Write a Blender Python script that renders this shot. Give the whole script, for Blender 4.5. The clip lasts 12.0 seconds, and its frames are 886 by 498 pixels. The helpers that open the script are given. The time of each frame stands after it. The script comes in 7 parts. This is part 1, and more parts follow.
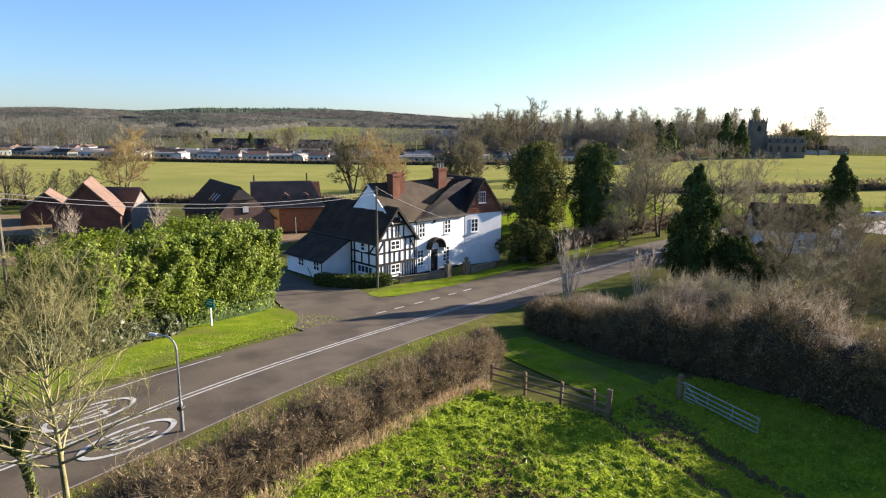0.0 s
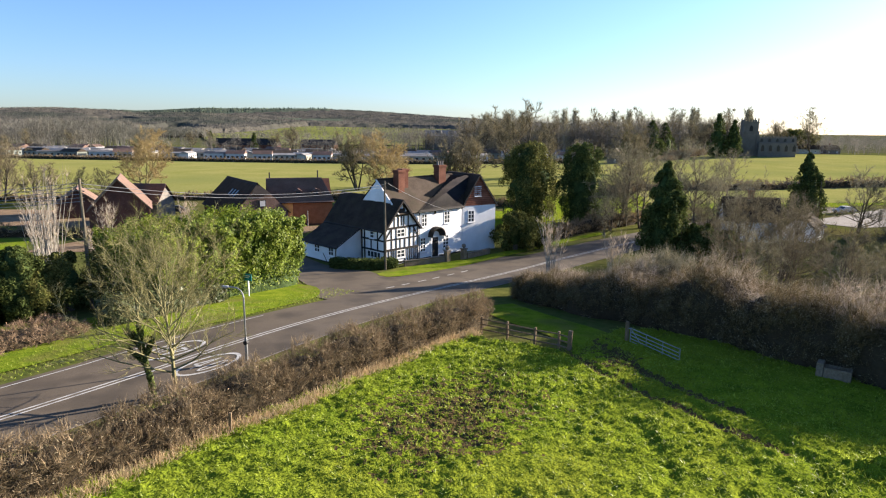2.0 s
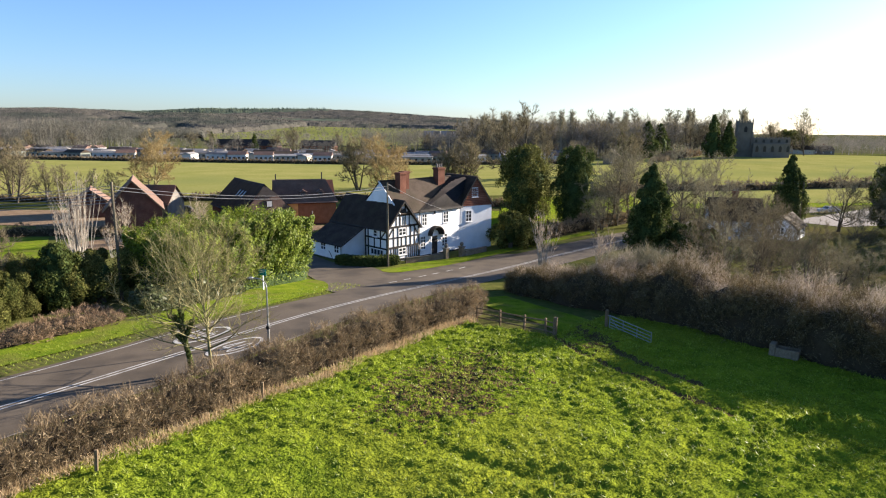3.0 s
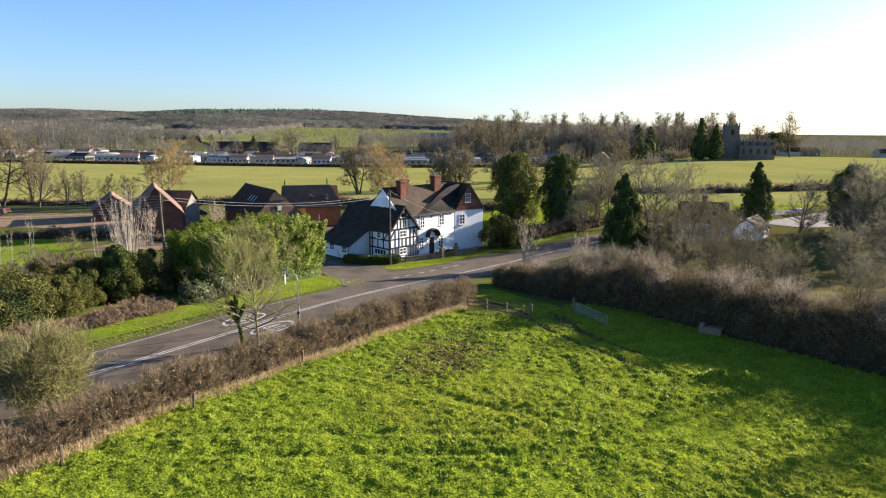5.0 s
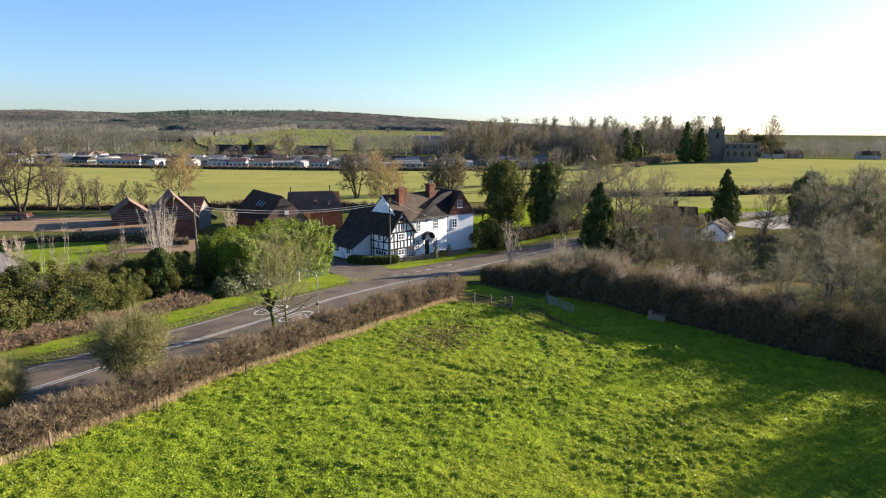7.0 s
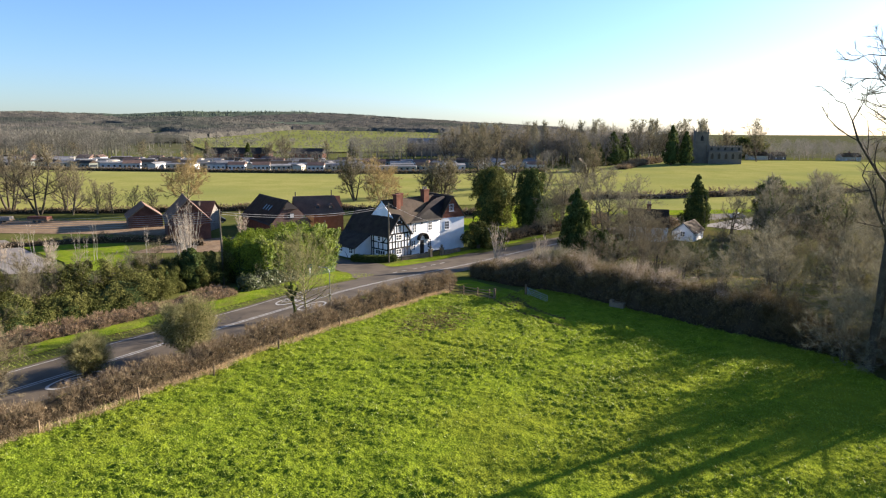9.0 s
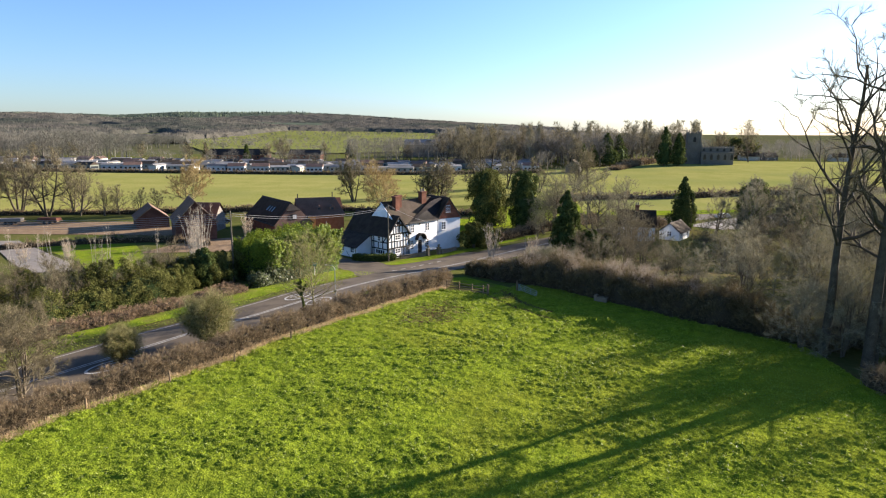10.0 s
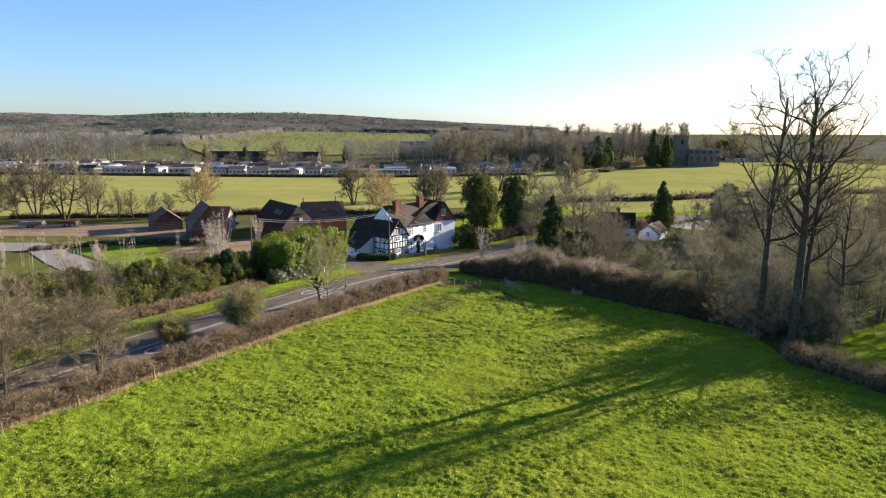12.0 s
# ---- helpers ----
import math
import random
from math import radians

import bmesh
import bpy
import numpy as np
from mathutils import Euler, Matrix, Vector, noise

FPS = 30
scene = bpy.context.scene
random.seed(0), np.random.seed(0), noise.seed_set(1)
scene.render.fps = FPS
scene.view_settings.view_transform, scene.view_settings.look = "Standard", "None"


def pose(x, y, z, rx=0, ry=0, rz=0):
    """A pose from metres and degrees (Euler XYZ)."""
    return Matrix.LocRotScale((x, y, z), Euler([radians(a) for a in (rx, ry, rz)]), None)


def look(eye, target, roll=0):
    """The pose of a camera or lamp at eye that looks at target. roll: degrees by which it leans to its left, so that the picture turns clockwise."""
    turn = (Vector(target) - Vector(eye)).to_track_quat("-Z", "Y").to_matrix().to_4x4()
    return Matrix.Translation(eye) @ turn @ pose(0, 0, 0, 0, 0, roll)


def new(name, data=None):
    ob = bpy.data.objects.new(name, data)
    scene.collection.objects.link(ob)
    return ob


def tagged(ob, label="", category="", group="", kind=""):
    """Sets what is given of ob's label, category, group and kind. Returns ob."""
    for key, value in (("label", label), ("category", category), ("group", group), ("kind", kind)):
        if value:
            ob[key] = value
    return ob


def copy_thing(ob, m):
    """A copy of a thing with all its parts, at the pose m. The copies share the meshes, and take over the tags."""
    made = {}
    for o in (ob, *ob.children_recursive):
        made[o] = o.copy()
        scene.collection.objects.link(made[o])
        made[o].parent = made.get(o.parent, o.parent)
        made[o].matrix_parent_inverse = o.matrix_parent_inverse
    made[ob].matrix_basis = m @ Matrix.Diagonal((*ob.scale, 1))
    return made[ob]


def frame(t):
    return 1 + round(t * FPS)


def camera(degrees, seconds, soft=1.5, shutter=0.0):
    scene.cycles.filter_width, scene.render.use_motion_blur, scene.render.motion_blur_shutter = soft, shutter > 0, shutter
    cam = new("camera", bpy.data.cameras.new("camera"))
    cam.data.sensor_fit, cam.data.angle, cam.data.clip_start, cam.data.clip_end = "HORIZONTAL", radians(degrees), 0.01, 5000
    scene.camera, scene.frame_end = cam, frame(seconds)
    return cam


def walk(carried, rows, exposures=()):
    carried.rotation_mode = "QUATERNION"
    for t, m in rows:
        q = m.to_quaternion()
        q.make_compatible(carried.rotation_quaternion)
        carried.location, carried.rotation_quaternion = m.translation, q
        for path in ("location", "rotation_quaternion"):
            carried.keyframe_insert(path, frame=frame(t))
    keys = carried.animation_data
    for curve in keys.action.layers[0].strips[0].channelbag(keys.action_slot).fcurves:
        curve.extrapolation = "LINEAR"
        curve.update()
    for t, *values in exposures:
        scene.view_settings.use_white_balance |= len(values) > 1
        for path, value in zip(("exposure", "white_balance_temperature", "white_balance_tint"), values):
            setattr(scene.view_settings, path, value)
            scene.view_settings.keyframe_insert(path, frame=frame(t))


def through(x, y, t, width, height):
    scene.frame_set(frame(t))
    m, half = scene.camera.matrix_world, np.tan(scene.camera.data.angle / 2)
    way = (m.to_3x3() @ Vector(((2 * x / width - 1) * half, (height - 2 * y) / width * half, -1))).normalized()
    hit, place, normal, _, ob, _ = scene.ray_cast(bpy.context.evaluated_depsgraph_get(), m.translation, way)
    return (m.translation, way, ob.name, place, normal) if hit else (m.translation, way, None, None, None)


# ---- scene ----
cam = camera(71.0, 12.0, soft=1.15)
PATH = [
    (0, (0.000, 0.000, 15.931), (-0.000, 19.643, 12.167), 0.51),
    (0.5, (0.009, -2.141, 15.818), (0.001, 17.501, 12.051), 0.50),
    (1, (0.007, -4.346, 15.816), (-0.001, 15.295, 12.048), 0.49),
    (1.5, (-0.003, -6.598, 15.917), (-0.005, 13.043, 12.146), 0.48),
    (2, (-0.019, -8.884, 16.107), (-0.009, 10.757, 12.336), 0.47),
    (2.5, (-0.039, -11.193, 16.378), (-0.012, 8.448, 12.605), 0.46),
    (3, (-0.063, -13.522, 16.716), (-0.012, 6.119, 12.944), 0.45),
    (3.5, (-0.088, -15.867, 17.111), (-0.009, 3.774, 13.338), 0.44),
    (4, (-0.115, -18.228, 17.550), (-0.003, 1.413, 13.778), 0.43),
    (4.5, (-0.143, -20.607, 18.022), (0.007, -0.966, 14.252), 0.41),
    (5, (-0.171, -23.009, 18.518), (0.020, -3.368, 14.750), 0.40),
    (5.5, (-0.201, -25.436, 19.026), (0.034, -5.795, 15.261), 0.38),
    (6, (-0.233, -27.895, 19.539), (0.050, -8.254, 15.778), 0.37),
    (6.5, (-0.267, -30.388, 20.050), (0.066, -10.748, 16.291), 0.35),
    (7, (-0.305, -32.921, 20.552), (0.079, -13.281, 16.797), 0.33),
    (7.5, (-0.348, -35.496, 21.041), (0.089, -15.855, 17.290), 0.31),
    (8, (-0.399, -38.112, 21.516), (0.091, -18.473, 17.769), 0.30),
    (8.5, (-0.460, -40.770, 21.977), (0.084, -21.131, 18.234), 0.28),
    (9, (-0.533, -43.463, 22.427), (0.064, -23.825, 18.687), 0.26),
    (9.5, (-0.621, -46.185, 22.871), (0.028, -26.548, 19.134), 0.23),
    (10, (-0.728, -48.924, 23.318), (-0.028, -29.288, 19.582), 0.21),
    (10.5, (-0.857, -51.662, 23.779), (-0.109, -32.028, 20.044), 0.19),
    (11, (-1.012, -54.380, 24.269), (-0.219, -34.748, 20.534), 0.17),
    (11.5, (-1.198, -57.049, 24.808), (-0.363, -37.419, 21.070), 0.14),
    (12, (-1.418, -59.637, 25.417), (-0.547, -40.009, 21.675), 0.12),
]
walk(cam, [(t, look(eye, target, roll)) for t, eye, target, roll in PATH], exposures=[(0.0, 1.97, 5650, 16), (12.0, 1.97, 5650, 16)])

# ---- world and light ----
SUN_AZ, SUN_EL = 62.0, 16.5
world = bpy.data.worlds.new("sky")
scene.world = world
world.use_nodes = True
wn, wl = world.node_tree.nodes, world.node_tree.links
wn.clear()
w_out, w_bg, w_sky = wn.new("ShaderNodeOutputWorld"), wn.new("ShaderNodeBackground"), wn.new("ShaderNodeTexSky")
w_sky.sky_type, w_sky.sun_disc = "NISHITA", False
w_sky.sun_elevation, w_sky.sun_rotation = radians(SUN_EL), radians(SUN_AZ)
w_sky.air_density, w_sky.dust_density, w_sky.ozone_density = 1.0, 0.6, 3.9
w_bg.inputs["Strength"].default_value = 0.054
wl.new(w_sky.outputs[0], w_bg.inputs[0])
wl.new(w_bg.outputs[0], w_out.inputs[0])
sun = new("sun", bpy.data.lights.new("sun", "SUN"))
sun.data.energy, sun.data.angle, sun.data.color = 5.0, radians(0.6), (1.0, 0.82, 0.57)
sun_way = Vector((math.sin(radians(SUN_AZ)) * math.cos(radians(SUN_EL)), math.cos(radians(SUN_AZ)) * math.cos(radians(SUN_EL)), math.sin(radians(SUN_EL))))
sun.matrix_world = look(sun_way * 300, (0, 0, 0))


# ---- materials ----
def surface(name, a, b, scale=2.0, rough=0.85, bump=0.2, fine=12.0, random_by="", spread=0.35, metal=0.0, bump_size=0.02, spec=0.12, c=None, c_scale=0.1, c_amount=0.5, through=0.0):
    """Two colours mixed by coarse and fine noise, with a third in large patches, brightness varied by island or object."""
    m = bpy.data.materials.new(name)
    m.use_nodes = True
    n, l = m.node_tree.nodes, m.node_tree.links
    bs = n["Principled BSDF"]
    geo = n.new("ShaderNodeNewGeometry")
    n1, n2 = n.new("ShaderNodeTexNoise"), n.new("ShaderNodeTexNoise")
    n1.inputs["Scale"].default_value, n1.inputs["Detail"].default_value = scale, 4
    n2.inputs["Scale"].default_value, n2.inputs["Detail"].default_value = scale * fine, 3
    l.new(geo.outputs["Position"], n1.inputs["Vector"])
    l.new(geo.outputs["Position"], n2.inputs["Vector"])
    add = n.new("ShaderNodeMath")
    add.operation = "ADD"
    l.new(n1.outputs[0], add.inputs[0])
    l.new(n2.outputs[0], add.inputs[1])
    ramp = n.new("ShaderNodeMapRange")
    ramp.inputs[1].default_value, ramp.inputs[2].default_value = 0.75, 1.25
    l.new(add.outputs[0], ramp.inputs[0])
    mix = n.new("ShaderNodeMix")
    mix.data_type = "RGBA"
    l.new(ramp.outputs[0], mix.inputs[0])
    mix.inputs[6].default_value, mix.inputs[7].default_value = (*a, 1), (*b, 1)
    col = mix.outputs[2]
    if c:
        n3 = n.new("ShaderNodeTexNoise")
        n3.inputs["Scale"].default_value, n3.inputs["Detail"].default_value = c_scale, 5
        l.new(geo.outputs["Position"], n3.inputs["Vector"])
        r3 = n.new("ShaderNodeMapRange")
        r3.inputs[1].default_value, r3.inputs[2].default_value, r3.inputs[4].default_value = 0.48, 0.66, c_amount
        l.new(n3.outputs[0], r3.inputs[0])
        m3 = n.new("ShaderNodeMix")
        m3.data_type = "RGBA"
        l.new(r3.outputs[0], m3.inputs[0])
        l.new(col, m3.inputs[6])
        m3.inputs[7].default_value = (*c, 1)
        col = m3.outputs[2]
    if random_by:
        if random_by == "island":
            rnd = geo.outputs["Random Per Island"]
        else:
            rnd = n.new("ShaderNodeObjectInfo").outputs["Random"]
        rr = n.new("ShaderNodeMapRange")
        rr.inputs[3].default_value, rr.inputs[4].default_value = 1 - spread, 1 + spread
        l.new(rnd, rr.inputs[0])
        hsv = n.new("ShaderNodeHueSaturation")
        l.new(rr.outputs[0], hsv.inputs["Value"])
        l.new(col, hsv.inputs["Color"])
        col = hsv.outputs[0]
    l.new(col, bs.inputs["Base Color"])
    bs.inputs["Roughness"].default_value, bs.inputs["Metallic"].default_value = rough, metal
    bs.inputs["Specular IOR Level"].default_value = spec
    if bump:
        bp = n.new("ShaderNodeBump")
        bp.inputs["Strength"].default_value, bp.inputs["Distance"].default_value = bump, bump_size
        l.new(add.outputs[0], bp.inputs["Height"])
        l.new(bp.outputs[0], bs.inputs["Normal"])
    if through:
        tr, ms = n.new("ShaderNodeBsdfTranslucent"), n.new("ShaderNodeMixShader")
        l.new(col, tr.inputs["Color"])
        ms.inputs[0].default_value = through
        l.new(bs.outputs[0], ms.inputs[1])
        l.new(tr.outputs[0], ms.inputs[2])
        l.new(ms.outputs[0], n["Material Output"].inputs["Surface"])
    return m


M = {
    "grass": surface("paddock_grass", (0.0821, 0.125, 0.0092), (0.203, 0.255, 0.0161), 0.9, 0.9, 0.9, 9, bump_size=0.12, spec=0.0, c=(0.185, 0.195, 0.018), c_scale=0.11, c_amount=0.55),
    "land": surface("rough_land", (0.063, 0.0819, 0.0189), (0.113, 0.113, 0.0347), 0.15, 0.95, 0.4, 10, bump_size=0.1, spec=0.0, c=(0.0819, 0.0567, 0.0315), c_scale=0.05),
    "meadow": surface("meadow_grass", (0.19, 0.2, 0.05), (0.275, 0.255, 0.082), 0.08, 0.95, 0.3, 16, bump_size=0.1, spec=0.0, c=(0.145, 0.171, 0.0505), c_scale=0.02, c_amount=0.6),
    "far_grass": surface("hillside_grass", (0.125, 0.146, 0.04), (0.18, 0.185, 0.058), 0.02, 0.95, 0, 6, spec=0.0, c=(0.139, 0.139, 0.0441), c_scale=0.004),
    "verge": surface("verge_grass", (0.0797, 0.13, 0.00869), (0.196, 0.239, 0.0182), 0.8, 0.9, 0.5, 12, bump_size=0.08, spec=0.0, c=(0.109, 0.0942, 0.0362), c_scale=0.4, c_amount=0.6),
    "blade": surface("grass_blades", (0.125, 0.18, 0.014), (0.315, 0.37, 0.045), 0.5, 0.45, 0, 8, "island", 0.5, through=0.35, spec=0.16),
    "asphalt": surface("worn_asphalt", (0.082, 0.067, 0.049), (0.124, 0.102, 0.075), 0.25, 0.75, 0.25, 60, bump_size=0.004, spec=0.12, c=(0.062, 0.052, 0.04), c_scale=0.35, c_amount=0.95),
    "paint": surface("road_paint", (0.341, 0.341, 0.322), (0.465, 0.459, 0.434), 1.5, 0.6, 0.1, 20, c=(0.155, 0.149, 0.143), c_scale=2.0, c_amount=0.5),
    "soil": surface("bare_soil", (0.135, 0.09, 0.05), (0.25, 0.178, 0.108), 0.7, 0.95, 0.6, 10, bump_size=0.08),
    "mud": surface("trodden_mud", (0.062, 0.044, 0.02), (0.115, 0.085, 0.04), 1.2, 0.8, 0.8, 6, bump_size=0.08, spec=0.0),
    "render": surface("white_render", (0.74, 0.75, 0.76), (0.84, 0.84, 0.83), 0.4, 0.8, 0.15, 30, bump_size=0.006, c=(0.62, 0.62, 0.60), c_scale=0.5, c_amount=0.5),
    "timber_black": surface("black_timber", (0.012, 0.012, 0.013), (0.035, 0.032, 0.03), 2.0, 0.6, 0.3, 10, bump_size=0.01),
    "tiles_dark": surface("dark_clay_tiles", (0.018, 0.016, 0.016), (0.045, 0.038, 0.034), 0.8, 0.75, 0.4, 10, "object", 0.25, c=(0.04, 0.038, 0.026), c_scale=0.6, c_amount=0.4),
    "tiles_brown": surface("mossy_clay_tiles", (0.0496, 0.0372, 0.0273), (0.0843, 0.0645, 0.0496), 0.8, 0.85, 0.4, 10, "object", 0.3, c=(0.0496, 0.0446, 0.0248), c_scale=0.7),
    "tiles_barn": surface("brown_barn_tiles", (0.115, 0.075, 0.06), (0.19, 0.125, 0.098), 0.6, 0.85, 0.4, 10, c=(0.1, 0.078, 0.06), c_scale=0.4),
    "brick": surface("red_brick", (0.112, 0.0437, 0.0267), (0.175, 0.0818, 0.0535), 0.9, 0.9, 0.35, 14, "object", 0.2, c=(0.0818, 0.035, 0.0267), c_scale=0.8),
    "tilehung": surface("hung_red_tiles", (0.20, 0.075, 0.045), (0.30, 0.13, 0.08), 1.0, 0.85, 0.4, 12, "object", 0.25),
    "orange_wood": surface("orange_boarding", (0.75, 0.3, 0.075), (0.93, 0.42, 0.134), 1.5, 0.6, 0.2, 10),
    "russet_wood": surface("russet_boarding", (0.3, 0.0938, 0.0375), (0.425, 0.15, 0.0625), 1.5, 0.7, 0.2, 10),
    "wood_grey": surface("weathered_wood", (0.12, 0.085, 0.05), (0.22, 0.165, 0.105), 2.0, 0.85, 0.4, 12, bump_size=0.01),
    "pole_wood": surface("creosoted_pole", (0.10, 0.085, 0.06), (0.17, 0.15, 0.11), 1.5, 0.85, 0.4, 10),
    "metal": surface("galvanised_steel", (0.22, 0.23, 0.235), (0.34, 0.35, 0.355), 2.0, 0.5, 0.1, 10, metal=0.7),
    "dark_metal": surface("dark_metal", (0.02, 0.02, 0.02), (0.04, 0.04, 0.04), 3.0, 0.5, 0.1, 8, metal=0.2),
    "stone": surface("grey_sandstone", (0.12, 0.108, 0.088), (0.19, 0.17, 0.14), 0.3, 0.9, 0.4, 12),
    "concrete": surface("pale_concrete", (0.151, 0.135, 0.117), (0.227, 0.208, 0.183), 0.8, 0.9, 0.3, 12),
    "frame_white": surface("white_paintwork", (0.74, 0.74, 0.73), (0.82, 0.82, 0.81), 3.0, 0.45, 0.05, 6),
    "bark": surface("grey_bark", (0.0693, 0.0567, 0.0378), (0.139, 0.117, 0.0851), 1.2, 0.9, 0.5, 10),
    "bark_dark": surface("dark_furrowed_bark", (0.045, 0.038, 0.027), (0.095, 0.08, 0.058), 1.2, 0.9, 0.5, 10),
    "bark_green": surface("mossy_bark", (0.15, 0.138, 0.058), (0.285, 0.26, 0.135), 1.2, 0.9, 0.5, 10),
    "twig": surface("bare_twigs", (0.16, 0.137, 0.076), (0.28, 0.242, 0.144), 0.6, 0.85, 0, 8, "island", 0.45, through=0.15),
    "twig_scrub": surface("scrub_twigs", (0.118, 0.1, 0.056), (0.225, 0.19, 0.114), 0.6, 0.85, 0, 8, "island", 0.45, through=0.15),
    "twig_hedge": surface("hedge_twigs", (0.15, 0.112, 0.064), (0.27, 0.205, 0.124), 0.5, 0.8, 0, 8, "island", 0.5, through=0.2),
    "twig_grey": surface("silvery_twigs", (0.165, 0.15, 0.09), (0.30, 0.275, 0.175), 0.6, 0.75, 0, 8, "island", 0.4, through=0.2),
    "cream_panel": surface("cream_cladding", (0.30, 0.28, 0.22), (0.42, 0.40, 0.33), 0.3, 0.7, 0.05, 10, "object", 0.2),
    "sage_panel": surface("sage_cladding", (0.13, 0.15, 0.13), (0.22, 0.24, 0.21), 0.3, 0.7, 0.05, 10, "object", 0.2),
    "verge_dull": surface("dull_verge_grass", (0.055, 0.065, 0.018), (0.13, 0.13, 0.035), 0.8, 0.9, 0.5, 12, bump_size=0.08, spec=0.0, c=(0.12, 0.085, 0.045), c_scale=0.35, c_amount=0.8),
    "twig_dark": surface("blackthorn_twigs", (0.09, 0.068, 0.03), (0.18, 0.138, 0.064), 0.5, 0.8, 0, 8, "island", 0.5, through=0.15),
    "straw_floor": surface("rough_orchard_grass", (0.07, 0.075, 0.02), (0.17, 0.16, 0.05), 0.5, 0.95, 0.5, 10, bump_size=0.1, spec=0.0, c=(0.20, 0.15, 0.07), c_scale=0.25, c_amount=0.8),
    "brick_dark": surface("dark_weathered_brick", (0.085, 0.042, 0.03), (0.15, 0.08, 0.058), 0.9, 0.9, 0.35, 14, "object", 0.2, c=(0.07, 0.045, 0.035), c_scale=0.5),
    "wall_buff": surface("buff_stone_wall", (0.15, 0.115, 0.075), (0.25, 0.2, 0.14), 1.2, 0.9, 0.5, 8, bump_size=0.03),
    "twig_pale": surface("pale_birch_twigs", (0.329, 0.266, 0.195), (0.512, 0.431, 0.329), 0.6, 0.75, 0, 8, "island", 0.35, through=0.2),
    "twig_willow": surface("orange_willow_twigs", (0.275, 0.2, 0.0834), (0.38, 0.3, 0.142), 0.6, 0.8, 0, 8, "island", 0.35, through=0.25),
    "twig_moss": surface("mossy_twigs", (0.165, 0.152, 0.055), (0.30, 0.275, 0.12), 0.6, 0.8, 0, 8, "island", 0.4, through=0.2),
    # near-black brown standing in for the shade deep among hedge twigs
    "core": surface("hedge_inner_shade", (0.036, 0.0276, 0.0156), (0.06, 0.0468, 0.0276), 1.0, 1.0, 0.8, 6, bump_size=0.1),
    # deep green standing in for the shade behind evergreen leaves
    "core_green": surface("evergreen_inner_shade", (0.024, 0.04, 0.012), (0.06, 0.09, 0.028), 1.0, 1.0, 0.8, 6, bump_size=0.1),
    "laurel": surface("laurel_leaves", (0.086, 0.133, 0.012), (0.215, 0.258, 0.0258), 0.5, 0.5, 0, 8, "island", 0.5, spec=0.14, through=0.3),
    "ever_dark": surface("dark_evergreen_leaves", (0.042, 0.062, 0.017), (0.096, 0.115, 0.033), 0.6, 0.85, 0, 8, "island", 0.5, through=0.25, spec=0.02),
    "ever_olive": surface("olive_evergreen_leaves", (0.062, 0.076, 0.018), (0.145, 0.142, 0.04), 0.4, 0.8, 0, 8, "island", 0.5, through=0.3, spec=0.04),
    "ivy": surface("ivy_leaves", (0.0605, 0.088, 0.022), (0.143, 0.165, 0.0495), 0.6, 0.75, 0, 8, "island", 0.5, through=0.25, spec=0.05),
    "dry": surface("dry_grass", (0.412, 0.302, 0.166), (0.586, 0.469, 0.284), 0.7, 0.9, 0, 8, "island", 0.35, through=0.35),
    # dead leaves; the pale colour also paints glints of backlit twig tips
    "dead_leaf_glint": surface("dead_leaves_and_glints", (0.18, 0.145, 0.08), (0.33, 0.28, 0.18), 0.6, 0.6, 0, 8, "island", 0.4, spec=0.15, through=0.2),
    "pale_leaf": surface("variegated_leaves", (0.0385, 0.056, 0.0154), (0.119, 0.133, 0.063), 0.6, 0.4, 0, 8, "island", 0.4, spec=0.2, through=0.3),
    "dry_bramble": surface("dead_brambles", (0.16, 0.11, 0.066), (0.29, 0.21, 0.135), 0.5, 0.9, 0, 8, "island", 0.4, through=0.25),
    "pale_bark": surface("pale_birch_bark", (0.243, 0.219, 0.178), (0.37, 0.348, 0.298), 1.5, 0.8, 0.3, 8),
    "wood_floor": surface("woodland_floor", (0.063, 0.068, 0.034), (0.101, 0.098, 0.05), 0.01, 1.0, 0, 12, spec=0.0, c=(0.0693, 0.0819, 0.0315), c_scale=0.006, c_amount=0.6),
    # both far wood colours are lightened and greyed to paint in distance haze
    "wood_far": surface("hazed_bare_woodland", (0.122, 0.114, 0.094), (0.245, 0.224, 0.185), 0.035, 1.0, 0, 9, "island", 0.28, through=0.25, c=(0.0562, 0.0688, 0.05), c_scale=0.0045, c_amount=0.75),
    "wood_hill": surface("hazed_woods_on_the_hills", (0.09, 0.087, 0.072), (0.162, 0.15, 0.124), 0.03, 1.0, 0, 9, "island", 0.3, spec=0.0, c=(0.05, 0.066, 0.052), c_scale=0.004, c_amount=0.8),
    "wood_far_dark": surface("distant_conifers", (0.06, 0.08, 0.05), (0.09, 0.115, 0.075), 0.02, 1.0, 0, 10, "island", 0.3),
    "white_panel": surface("white_cladding", (0.409, 0.409, 0.397), (0.496, 0.496, 0.484), 0.3, 0.6, 0.05, 10, "object", 0.12),
    "grey_roof": surface("grey_sheet_roof", (0.13, 0.13, 0.13), (0.24, 0.23, 0.22), 0.4, 0.8, 0.1, 10, "object", 0.35),
}


def glass_material():
    m = bpy.data.materials.new("window_glass")
    m.use_nodes = True
    bs = m.node_tree.nodes["Principled BSDF"]
    bs.inputs["Base Color"].default_value = (0.03, 0.035, 0.04, 1)
    bs.inputs["Roughness"].default_value, bs.inputs["Specular IOR Level"].default_value = 0.06, 0.7
    return m


M["glass"] = glass_material()


